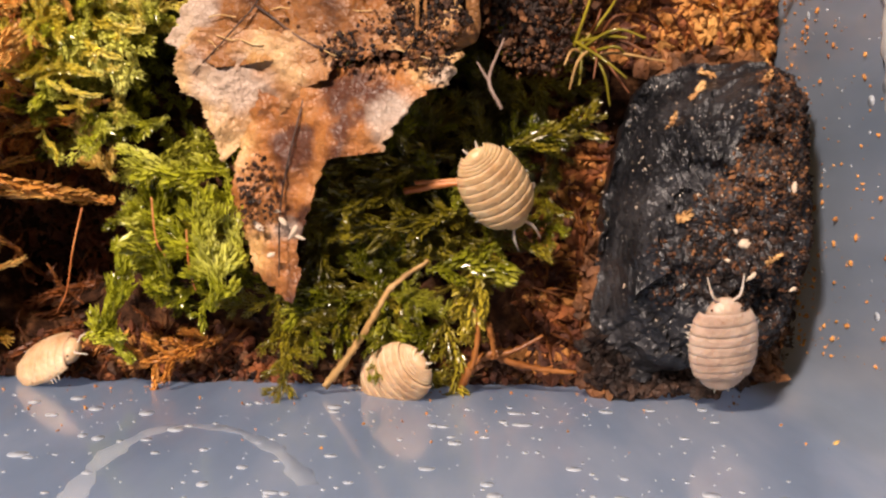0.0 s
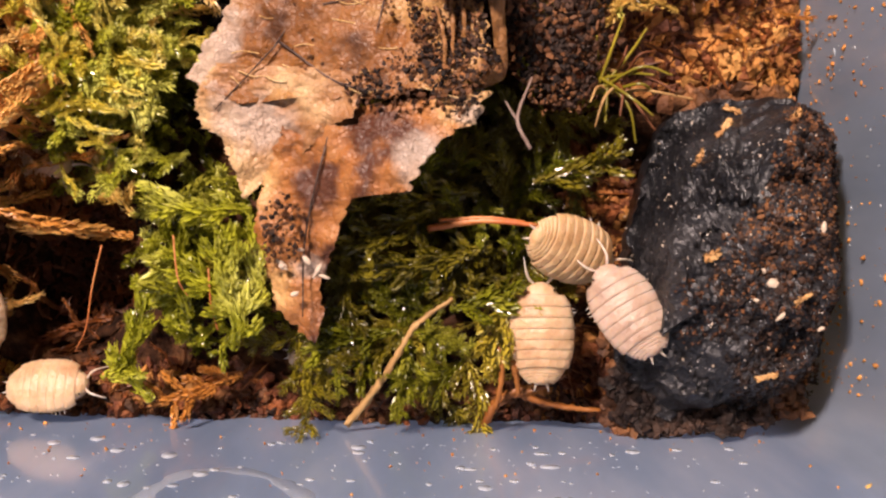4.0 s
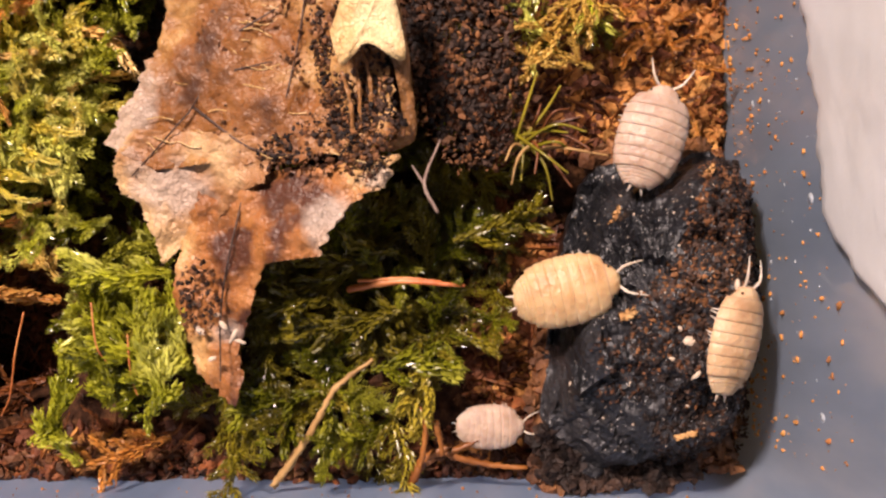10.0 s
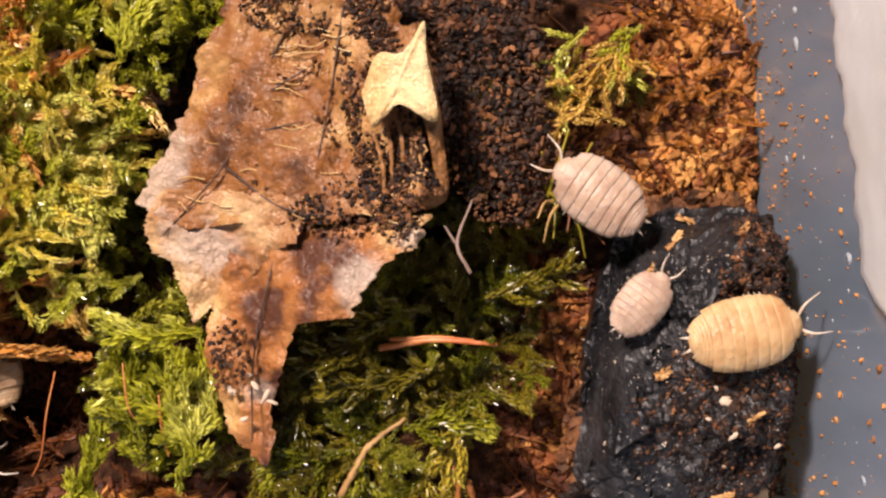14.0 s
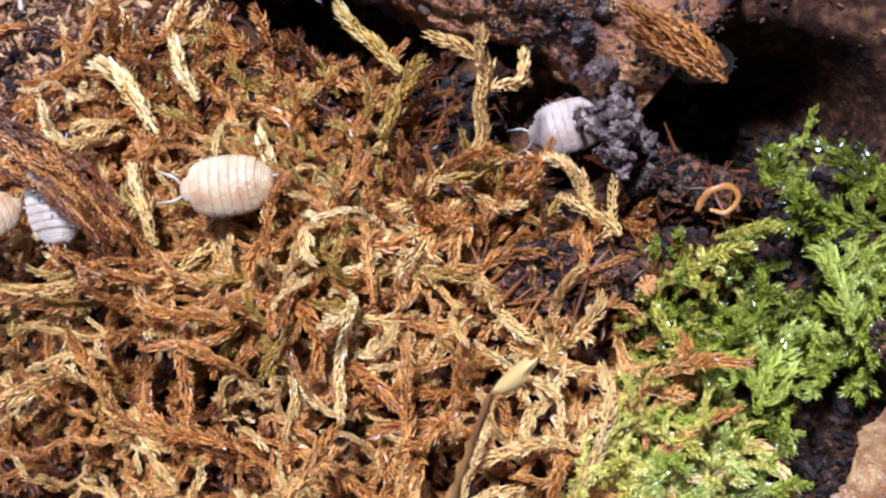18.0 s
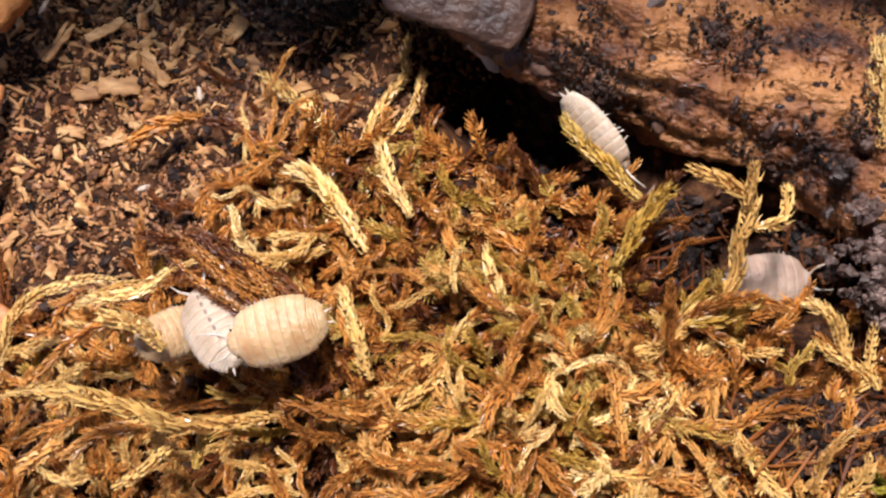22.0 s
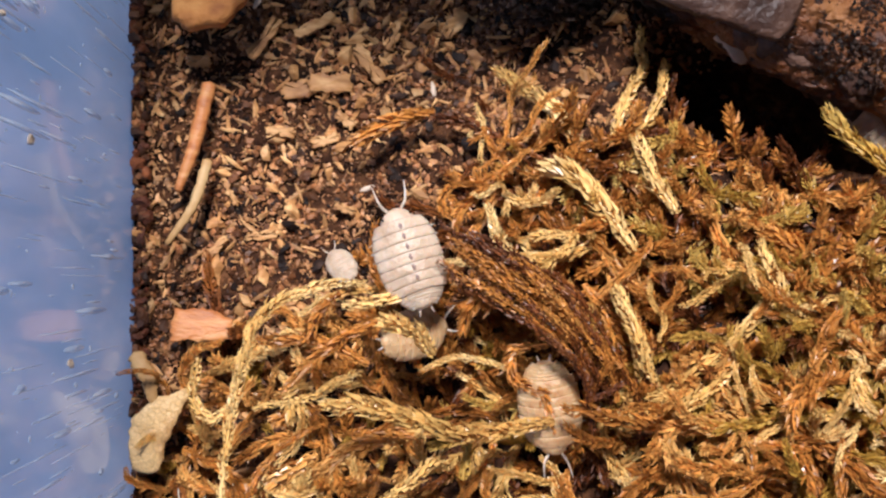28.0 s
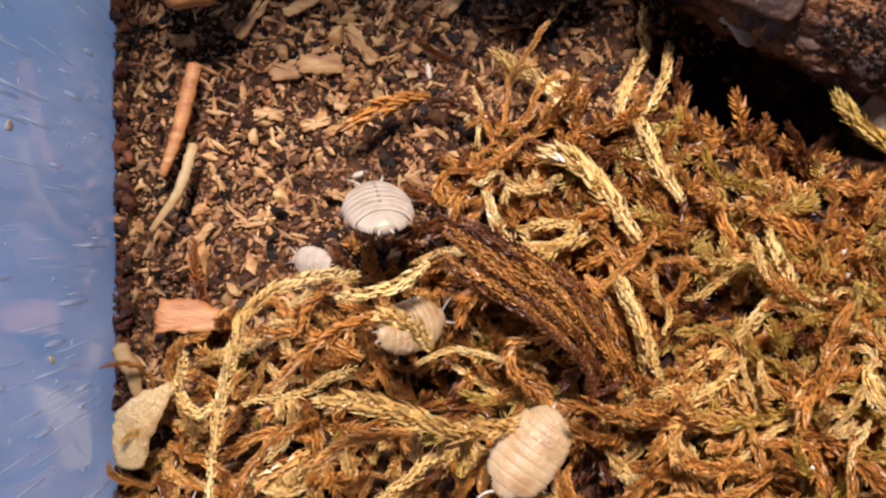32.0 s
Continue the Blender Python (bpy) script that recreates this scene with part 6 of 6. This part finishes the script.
# ---- isopods ----
def shell_band(x0, x1, w0, w1, h0, h1, skirt, flare, lip):
    """One armour plate: an arched band that overlaps the next, with side lappets drawn back."""
    ph = np.radians(np.linspace(-96, 96, 25))
    rows = []
    for s, grow, dz in ((0.0, 0.965, -0.03), (0.12, 0.985, 0.0), (0.4, 1.0, 0.02), (0.75, 1.004, 0.03), (0.97, 1.002, 0.02), (1.1, 0.99, -0.01), (1.1, 0.95, -0.05)):
        w, h = w0 + (w1 - w0) * s, h0 + (h1 - h0) * s
        back = flare * np.abs(np.sin(ph)) ** 3 * (0.25 + 0.75 * s)
        x = x0 + (x1 - x0) * s * (1 - 0.55 * np.abs(np.sin(ph)) ** 3.5) - back
        y = np.sin(ph) * w * grow * (1 + 0.1 * np.abs(np.sin(ph)) ** 5)
        z = np.cos(ph) * h * grow + skirt + dz
        rows.append(np.c_[np.broadcast_to(x, y.shape), y, z])
    V = np.array(rows).reshape(-1, 3)
    q = grid_faces(7, 25)
    return V, q, [1 if i < 24 or i >= 24 * 5 else 0 for i in range(len(q))]


def ball(rx, ry, rz, at=(0, 0, 0), nu=10, nv=14):
    a = np.linspace(0, math.pi, nu)
    b = np.arange(nv) * 2 * math.pi / nv
    V = np.stack([np.cos(a)[:, None] * np.ones(nv) * rx, np.sin(a)[:, None] * np.cos(b) * ry, np.sin(a)[:, None] * np.sin(b) * rz], -1).reshape(-1, 3)
    return V + np.asarray(at), grid_faces(nu, nv, True)


def body_width(s):
    """Half width and height of the body from head (0) to tail (1), for a length of 13 mm."""
    w = 3.8 * (1 - abs(2 * s - 1) ** 2.5) ** 0.5
    return w, 2.3 * (1 - abs(2 * s - 0.95) ** 2.4 * 0.5)


SHELL_MESHES = {}


def isopod(shell, label, size=1.0, midline=False):
    """A woodlouse, head towards +x, its belly at z = 0."""
    key = shell.name
    seam = M_PALESEAM if shell in (M_ISOPALE, M_ISOWHITE, M_ISOSHADED) else M_SEAM
    if key not in SHELL_MESHES:
        made = []
        edges = [0.13, 0.235, 0.34, 0.445, 0.55, 0.645, 0.735, 0.815]
        for i in range(7):
            a, b = edges[i], edges[i + 1]
            (w0, h0), (w1, h1) = body_width(a), body_width(b)
            V, F, idx = shell_band(6.5 - 13 * a, 6.5 - 13 * b, w0, w1, h0, h1, 0.75, 0.9, 0.1)
            made.append(("tergite", mesh("tergite", V, F, [shell, seam], index=idx)))
        tail = [0.815, 0.85, 0.883, 0.913, 0.94, 0.962]
        for i in range(5):
            a, b = tail[i], tail[i + 1]
            (w0, h0), (w1, h1) = body_width(a), body_width(b)
            V, F, idx = shell_band(6.5 - 13 * a, 6.5 - 13 * b, w0 * 0.92, w1 * 0.92, h0 * 0.95, h1 * 0.95, 0.65, 0.55, 0.05)
            made.append(("tail_plate", mesh("tail_plate", V, F, [shell, seam], index=idx)))
        V, F = ball(1.0, 1.6, 1.05, (-5.55, 0, 0.95))
        made.append(("telson", mesh("telson", V, F, shell)))
        V, F = ball(1.85, 2.3, 1.5, (4.4, 0, 0.95), 12, 18)
        V[:, 0] -= 0.25 * (np.abs(V[:, 1]) / 2) ** 2
        made.append(("head", mesh("head", V, F, shell)))
        # belly, its dark colour painting the shade between the lappets
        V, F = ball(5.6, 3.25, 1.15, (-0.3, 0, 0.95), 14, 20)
        made.append(("belly", mesh("belly", V, F, M_BELLY_SHADE)))
        eye = mesh("eye", *ball(0.17, 0.15, 0.17, (0, 0, 0), 6, 8), M_EYE)
        ant = []
        for sgn in (1, -1):
            pts = spline([(0, 0, 0), (0.9, sgn * 0.75, 0.45), (2.0, sgn * 1.1, 0.35), (3.4, sgn * 1.35, 0.0)], 12)
            ant.append(mesh("antenna", *tube(pts, [0.2, 0.19, 0.18, 0.2, 0.16, 0.15, 0.17, 0.13, 0.11, 0.1, 0.08, 0.05], 6), M_LIMB))
        legs = []
        for sgn in (1, -1):
            pts = spline([(0, 0, 0), (0.1, sgn * 1.0, 0.35), (0.25, sgn * 2.0, -0.1), (0.5, sgn * 2.7, -0.85)], 9)
            legs.append(mesh("leg", *tube(pts, [0.25, 0.24, 0.22, 0.2, 0.18, 0.15, 0.12, 0.09, 0.05], 6), M_LIMB))
        uro = mesh("uropod", *tube([(0, 0, 0), (-0.6, 0, 0), (-1.5, 0, 0.02)], [0.26, 0.2, 0.04], 6), M_LIMB)
        SHELL_MESHES[key] = (made, eye, ant, legs, uro)
    made, eye, ant, legs, uro = SHELL_MESHES[key]
    bug = thing("isopod", label, "isopod", "isopods in the tub")
    bug.scale = (size, size, size)
    head = None
    for name, me in made:
        ob = new(name, me)
        ob.parent = bug
        if name == "head":
            head = ob
    if midline:
        dash = SHELL_MESHES.setdefault("dash", mesh("midline_dash", *ball(0.4, 0.22, 0.12, (0, 0, 0), 6, 8), M_MIDLINE))
        for k in range(6):
            s = 0.2 + 0.1 * k
            d = new("midline_dash", dash)
            d.parent, d.matrix_basis = bug, mmpose(6.5 - 13 * s, 0, body_width(s)[1] + 0.77)
    moving = []
    for sgn in (1, -1):
        e = new("eye", eye)
        e.parent, e.matrix_basis = head, mmpose(5.2, sgn * 1.75, 1.72)
        a = new("antenna", ant[0] if sgn > 0 else ant[1])
        a.parent = bug
        moving.append((a, (5.9, sgn * 0.75, 1.1), sgn, 16, 0.0))
        u = new("uropod", uro)
        u.parent, u.matrix_basis = bug, mmpose(-5.9, sgn * 0.55, 0.7, 0, 0, -sgn * 14)
        for k in range(7):
            l = new("leg", legs[0] if sgn > 0 else legs[1])
            l.parent = bug
            moving.append((l, (3.6 - 1.25 * k, sgn * 1.7, 0.75), sgn, 17, (30 - 13 * k) * sgn))
    for ob, at, sgn, swing, yaw in moving:
        ob.matrix_basis = mmpose(*at, 0, 0, yaw)
    return bug, moving


# seconds; millimetres; heading, nose-down tilt and roll in degrees
TRACKS = {
    "A": [(0, 5.5, 6.7, 6, -55, 35, 0), (0.5, 6.6, 5.2, 5, -60, 42, 0), (1, 6.8, 4.9, 4.5, -70, 50, 0), (1.5, 9.2, 4.7, 4, -45, 45, 0), (2, 10.4, 4.1, 3.5, 0, 40, 0), (2.5, 13.4, 5.9, 3.5, 20, 38, 0), (3, 12.6, 5.4, 3.5, 0, 37, 0), (3.5, 11.9, 4.7, 3.5, -40, 35, 0), (4.5, 9.75, 3.8, 4.25, 15, 22, 25), (5.5, 7.6, 2.9, 5, 70, 10, 50), (6, 8.2, 4, 5, 60, 8, 50), (6.5, 9.9, 6.1, 5, 40, 6, 50), (7, 11.9, 7, 6, 35, 4, 50), (7.5, 12.7, 6.8, 6, 35, 2, 50), (8, 12.6, 5.6, 6.5, 10, 0, 21), (8.5, 15.9, 4.2, 7, 15, -15, 6), (9, 17.8, 4.7, 8.5, 20, -30, 0), (9.5, 18.7, 5.1, 8.5, 18, -13, 0), (10, 19.1, 5.9, 8.5, 12, -6, 0), (10.5, 21.1, 5.4, 9, 0, 0, 0), (11, 23.9, 4.2, 10, -5, 0, 0), (11.5, 26, 5.1, 11.5, -5, 0, 0), (12, 30.1, 4.4, 12.5, -8, 0, 0), (12.5, 33.2, 7.5, 13, 25, 0, 0), (13, 34.1, 9.9, 13, 40, 0, 0), (13.5, 32.7, 7.4, 13, 10, 0, 0), (32, 32.7, 7.4, 13, 10, 0, 0)],
    "B": [(0, 28.8, -9.3, 10.5, 95, -28, 0), (0.25, 27.05, -8.8, 11, 148, -12, 0), (0.5, 25.3, -8.1, 11, 200, -10, 0), (1, 22.9, -7.5, 9, 190, 2, 0), (1.5, 19.6, -6.6, 7, 175, 15, 0), (2, 18.4, -6.8, 5.5, 165, 18, 0), (2.5, 16.9, -7, 5, 160, 22, 0), (3, 17.8, -6.7, 5, 160, 25, 0), (3.5, 17.3, -3.5, 5.5, 120, 20, 0), (5.5, 16.5, -1.7, 7, 125, 0, 0), (6, 17.1, -1.8, 7, 125, 0, 0), (6.5, 18, -0.2, 8, 97, 0, 0), (7, 20.9, 6.5, 10.5, 78, 0, 0), (7.5, 21.9, 12.2, 10.5, 85, 0, 0), (8, 22.1, 15.2, 9, 110, -30, 0), (8.5, 22.8, 16.6, 10, 90, -12, 0), (9, 26.8, 18.1, 10, 62, -5, 0), (9.3, 27.8, 20.6, 9.5, 62, -3, 0), (9.6, 27.7, 21.1, 9, 65, -2, 0), (10, 28, 21.7, 8.5, 72, 0, 0), (10.5, 26.4, 23, 6, 110, 0, 0), (11, 24.8, 21.5, 6, 142, 0, 0), (11.5, 22.7, 21.5, 6, 145, 0, 0), (12, 21.7, 21.7, 6, 145, 0, 0), (12.5, 21.4, 22.4, 6, 145, 0, 0), (13, 20.7, 22, 6, 143, 0, 0), (13.5, 19.3, 22, 6, 143, 0, 0), (32, 19.3, 22, 6, 143, 0, 0)],
    "C": [(0, -5, -14, 0, 215, 45, 0), (0.25, -2.6, -13.5, -0.5, 298, 40, 0), (0.5, -0.2, -13, -1, 380, 35, 0), (1, 0.5, -12.6, -1, 340, 38, 0), (1.5, 0.8, -12, -1, 300, 40, 0), (2, 2, -11.9, -1, 330, 19, 0), (2.5, 5, -11, 0, 410, 6, 0), (3, 6.7, -7.2, 1, 440, 0, 0), (3.5, 6.6, -4.9, 1.5, 445, 0, 0), (5.5, 16.2, -7.3, 3, 470, 0, -35), (6, 15.8, -8.6, 3, 468, 0, -35), (6.5, 16.5, -7.6, 3, 490, 0, -35), (6.75, 18.4, -8.35, 3.5, 420, 0, -18), (7, 20.3, -9.1, 4, 350, 0, 0), (7.5, 26.2, -10.5, 5.5, 357, 0, 8), (8, 33.1, -10.2, 7.5, 370, 0, 17), (8.5, 34, -7.1, 11.5, 408, 0, 25), (9, 34.6, -3.4, 11.5, 422, 0, 42), (9.5, 35.5, -1.6, 11.5, 428, 0, 42), (10, 34.8, 0.9, 12, 436, 0, 42), (10.5, 35.2, 1.4, 12, 436, 0, 42), (11, 35.5, 2.7, 12, 436, 0, 42), (11.5, 35, 0.5, 12, 430, 0, 42), (11.8, 34.6, -1.6, 12, 402, 0, 10), (12, 33.9, -3.7, 12, 372, 0, 0), (12.5, 33.9, -7.2, 10, 312, 0, 0), (13, 34.1, -7.9, 7, 290, 0, 0), (13.5, 32.9, -9.8, 3, 286, 0, 0), (32, 32.9, -9.8, 3, 286, 0, 0)],
    "D": [(0, -45, -13, -4, 20, -25, -45), (1, -45.4, -11.6, -4, 15, -20, -40), (2, -46.2, -12.3, -4, 10, -15, -35), (3, -45.1, -11.3, -4, 8, -10, -30), (3.5, -46.2, -11.7, -4, 5, -8, -27), (5.5, -48, -11.2, -4, 0, -2, -13), (6, -48, -11.3, -4, 0, 0, -10), (6.5, -48.4, -10.4, -4, 0, 0, -8), (7, -48.5, -7.5, -5, 10, 0, -5), (8, -51.6, -6.9, -6, 20, 0, 0), (9, -54.1, -9, -7, 30, 0, 0), (32, -54.1, -9, -7, 30, 0, 0)],
    "E": [(0, -51.8, 24, -3, -50, 0, 0), (2, -51.8, 24, -3, -50, 0, 0), (2.5, -49.9, 21.6, -3, -60, 0, 0), (3, -49.5, 20.7, -3, -65, 0, 0), (3.5, -49, 19.6, -4, -80, 0, 0), (4.17, -49.53, 15.47, -4.67, -23, 0, 0), (4.83, -50.07, 11.33, -5.33, 35, 0, 0), (5.5, -50.6, 7.2, -6, 92, 0, 0), (6, -51.1, 4.4, -7, 90, 0, 0), (7, -51.3, 2.6, -10, 95, 0, 0), (8, -50.9, 4.1, -11, 100, 0, 0), (9, -51.5, 3, -11, 100, 0, 0), (13.5, -51.9, 4, -11, 105, 0, 0), (15.5, -56.5, 9, -12, 150, 0, 0), (32, -56.5, 9, -12, 150, 0, 0)],
    "F": [(0, -24.5, -8.2, -12, 10, 0, 0), (1.4, -23.9, -8, -10, 10, 0, 0), (2, -23.8, -9, -4, 10, 0, 0), (2.5, -21.9, -8.9, -4, 20, 0, 0), (3, -20.9, -8.7, -5, 20, 0, 0), (3.5, -19.5, -7.5, -5, 10, 0, 0), (5.5, -4.7, -10.6, -2, -10, 0, 0), (6, -3.4, -11.1, -2, -15, 0, 0), (6.5, -3.5, -10.9, -2, -12, 0, 0), (7, -1.8, -10.8, -1, -5, 0, 0), (7.5, 0.7, -10.9, -1, 0, 0, 0), (8, 2, -11, -1, 5, 0, 0), (8.5, 3.3, -10.8, -1, 8, 0, 0), (9, 6.2, -10.3, -1, 8, 0, 0), (9.5, 9.2, -9.8, -1, 5, 0, 0), (10, 11.1, -9.3, -1, 0, 0, 0), (10.5, 12.8, -10.2, -1, -35, 0, 0), (11, 11.9, -7.8, 0, -5, 0, 0), (11.5, 15, -4.7, 2, 45, 0, 0), (12, 17.1, -1.3, 4, 65, 0, 0), (12.5, 18.1, 0.9, 5, 60, 0, 0), (13, 20.3, 5.4, 8, 48, 0, 0), (13.5, 23.1, 10.6, 10, 48, 0, 0), (32, 23.1, 10.6, 10, 48, 0, 0)],
    "G": [(0, -86.9, 57.3, 4, 200, 0, 0), (17, -86.9, 57.3, 4, 200, 0, 0), (17.5, -88.6, 58.1, 3.5, 198, 0, 0), (19, -93.7, 57.9, 1, 180, 0, 0), (19.5, -96.3, 58, 1, 183, 0, 0), (20, -98.3, 57.6, 1, 186, 0, 0), (20.5, -101.7, 56.5, 1, 190, 0, 0), (21, -104, 56.4, 1, 195, 0, 0), (21.5, -105.2, 56, 1, 197, 0, 0), (22, -107.8, 55.3, 1, 203, 0, 0), (22.5, -109, 53.7, 0, 230, 25, 0), (23, -109.2, 53.4, -1, 285, 34, -10), (23.5, -109, 52.8, -3, 290, 32, -27), (24, -109.5, 52, -5, 295, 30, -43), (24.5, -108.2, 51.5, -7, 297, 27, -60), (25, -108.1, 51.2, -8.5, 298, 24, -60), (25.5, -107.7, 50.9, -9, 298, 21, -60), (27.5, -106.1, 47.5, -10, 285, 10, 4), (28, -106.4, 47.5, -10, 285, 9, 20), (30, -107.5, 46, -8.5, 265, 4, 20), (31, -108.1, 43.7, -8, 250, 2, 20), (32, -108.8, 42.7, -7, 240, 0, 20)],
    "H": [(0, -111.1, 55.7, -9, 100, 0, 0), (18.5, -111.1, 55.7, -9, 100, 0, 0), (19, -111.5, 54.5, -9, 100, 0, 0), (20.5, -113.1, 53.9, -8.5, 105, 0, 0), (21, -114.5, 54.7, -10.0, 105, 28, 0), (21.5, -114.3, 54.3, -8.0, 102, 30, 0), (22, -113.9, 54.3, -7.0, 130, 32, 0), (22.5, -115.1, 54.3, -6.0, 140, 28, 0), (23, -114.9, 55.1, -4, 145, 15, 0), (23.5, -115.7, 55.3, -4, 147, 24, 0), (24, -115.8, 55.2, -5, 150, 32, 0), (24.5, -117.8, 55.2, -6, 145, 40, 0), (25, -116.8, 55.5, -7, 143, 48, 0), (25.5, -118.9, 56, -8, 135, 42, 0), (27.5, -121.6, 59.7, -10, 112, 5, 0), (28, -122.1, 60.8, -10, 114, 2, 0), (28.5, -122.2, 61.1, -11, 112, 0, 0), (29, -123.1, 62.5, -12, 104, 22, 0), (29.5, -123.4, 63.4, -12, 98, 45, 0), (30, -123.4, 64, -12, 95, 62, 0), (30.5, -123.9, 64, -12, 98, 63, 0), (31, -124.3, 63.7, -12, 100, 64, 0), (32, -124.7, 63.7, -12, 102, 65, 0)],
    "I": [(0, -119.1, 53, -11, 30, 25, 0), (23, -119.1, 53, -11, 30, 25, 0), (25, -119.8, 53.1, -15, 25, 25, 0), (28, -120.4, 53.2, -15, 20, 25, 0), (32, -120.2, 53.2, -15, 20, 25, 0)],
    "J": [(0, -88.0, 85.0, -4.0, -35, 0, 72), (18.5, -88.0, 85.0, -4.0, -35, 0, 72), (19, -87.9, 85.0, -4.0, -38, 0, 72), (19.5, -85.5, 84.7, -5.0, -40, 0, 72), (20, -84.0, 84.4, -6.0, -43, 0, 72), (20.5, -81.4, 82.7, -7.0, -46, 0, 72), (21, -80.3, 80.8, -8.0, -46, 0, 72), (21.5, -78.7, 79.9, -9.0, -45, 0, 72), (22, -77.3, 79.5, -8.5, -44, 0, 72), (22.5, -74.2, 79.5, -13.5, -42, 0, 74), (23, -73.3, 79.5, -15.5, -40, 0, 75), (24, -72.4, 79.6, -16.5, -38, 0, 75), (25, -71.7, 79.3, -16.5, -36, 0, 75), (28, -72.1, 80.3, -16.5, -36, 0, 75), (32, -72.1, 80.3, -16.5, -36, 0, 75)],
    "K": [(0, -54.4, 69.2, -9, 200, 0, 0), (17.5, -54.4, 69.2, -9, 200, 0, 0), (18.5, -53.7, 67.8, -9, 205, 0, 0), (19, -54.3, 67.1, -9, 210, 0, 0), (19.5, -53.65, 67.65, -9.5, 135, 0, 0), (20, -53, 68.2, -10, 60, 0, 0), (20.5, -54, 66.7, -10, 60, 0, 0), (21, -53.8, 66.9, -10, 40, 0, 0), (22, -57.1, 65.9, -10, 10, 0, 0), (23, -58.9, 65.7, -10, -10, 0, 0), (24, -60, 65.8, -10, -20, 0, 0), (25, -65.1, 66.9, -10, -20, 0, 0), (32, -65.1, 66.9, -10, -20, 0, 0)],
    "L": [(0, -141.3, 30.6, -29, 80, 0, 0), (23.3, -141.3, 30.6, -29, 80, 0, 0), (24, -139.5, 35.7, -21, 80, 0, 0), (24.5, -138.3, 34.4, -17, 82, 0, 0), (25, -137.8, 31.8, -17, 84, 0, 0), (25.5, -137.8, 31.5, -17, 86, 0, 0), (27, -141.2, 26.7, -27, 90, 0, 0), (32, -141.2, 26.7, -27, 90, 0, 0)],
    "M": [(0, -119.2, 63.1, -28, 120, 40, 0), (23.5, -119.2, 63.1, -28, 120, 40, 0), (25, -125, 64.4, -24, 120, 40, 0), (28, -127.9, 59.4, -22, 130, 40, 0), (29, -128.1, 59.8, -22, 140, 40, 0), (30, -129.2, 59.1, -21, 160, 40, 0), (32, -130, 58.5, -20, 170, 40, 0)],
    "N": [(0, -40.5, 78.3, -12, 180, 0, 0), (17.5, -40.5, 78.3, -12, 180, 0, 0), (19, -33.5, 77.8, -12, 190, 0, 0), (20, -35.2, 77.6, -12, 190, 0, 0), (32, -35.2, 77.6, -12, 190, 0, 0)],
    "P": [(0, -54.9, -3.5, -4, 95, 0, 0), (15.5, -54.9, -3.5, -4, 95, 0, 0), (16, -56.9, -2.2, -4, 95, 0, 0), (16.5, -56.2, -2, -4, 95, 0, 0), (32, -56.2, -2, -4, 95, 0, 0)],
    "Q": [(0, -71, -8.1, -1, 5, 0, 0), (15.5, -71, -8.1, -1, 5, 0, 0), (16, -69.3, -7.8, -1, 5, 0, 0), (32, -69.3, -7.8, -1, 5, 0, 0)],
}

BUGS = {
    "A": (M_ISOGOLD, "golden cream isopod with faint dark bands", 0.88),
    "B": (M_ISOPALE, "pinkish white isopod with thin dark seams", 0.86),
    "C": (M_ISO, "cream isopod with narrow brown seams", 0.88),
    "D": (M_ISO, "cream isopod half hidden beside the moss", 0.76),
    "E": (M_ISO, "cream isopod in a gap of the moss", 0.9),
    "F": (M_ISOPALE, "small pale pink young isopod", 0.6),
    "G": (M_ISOGOLD, "plump golden yellow isopod on dry moss", 0.76),
    "H": (M_ISOWHITE, "whitish isopod with a dark dashed midline", 0.8, True),
    "I": (M_ISOGOLD, "golden isopod tucked under dry moss", 0.62),
    "J": (M_ISOWHITE, "white isopod climbing on the rotten branch", 0.8),
    "K": (M_ISOPALE, "greyish white isopod in a dark hollow", 0.74),
    "L": (M_ISO, "cream isopod beside the tub wall", 0.76),
    "M": (M_ISOWHITE, "pale isopod under dry moss strands", 0.37),
    "N": (M_ISOSHADED, "pale isopod deep in the dark hollow", 0.62),
    "P": (M_ISO, "cream isopod under the moss edge", 0.66),
    "Q": (M_ISOPALE, "pale isopod at the foot of the moss", 0.7),
}
HERD = {k: isopod(*v) for k, v in BUGS.items()}


def motions():
    """Keys every isopod's way and the swing of its legs and feelers."""
    rnd = random.Random(4)
    for key, (bug, moving) in HERD.items():
        rows = TRACKS[key]
        size = bug.scale.copy()
        walk(bug, [(t, mmpose(x, y, z, r, p, h)) for t, x, y, z, h, p, r in rows])
        bug.scale = size
        if key in "DEILMNPQK":
            busy = []
        else:
            busy = [r[0] for r in rows]
        for ob, at, sgn, swing, yaw in moving:
            if ob.name.startswith("leg") and not busy:
                continue
            first, last = rows[1][0], rows[-2][0]
            ts = [0.0] + [first + 0.3 * i for i in range(1, int((last - first) / 0.3))] + [32.0] if busy else [2.0 * i for i in range(17)]
            walk(ob, [(t, mmpose(*at, 0, rnd.uniform(-8, 8), yaw + rnd.uniform(-swing, swing))) for t in ts])


motions()
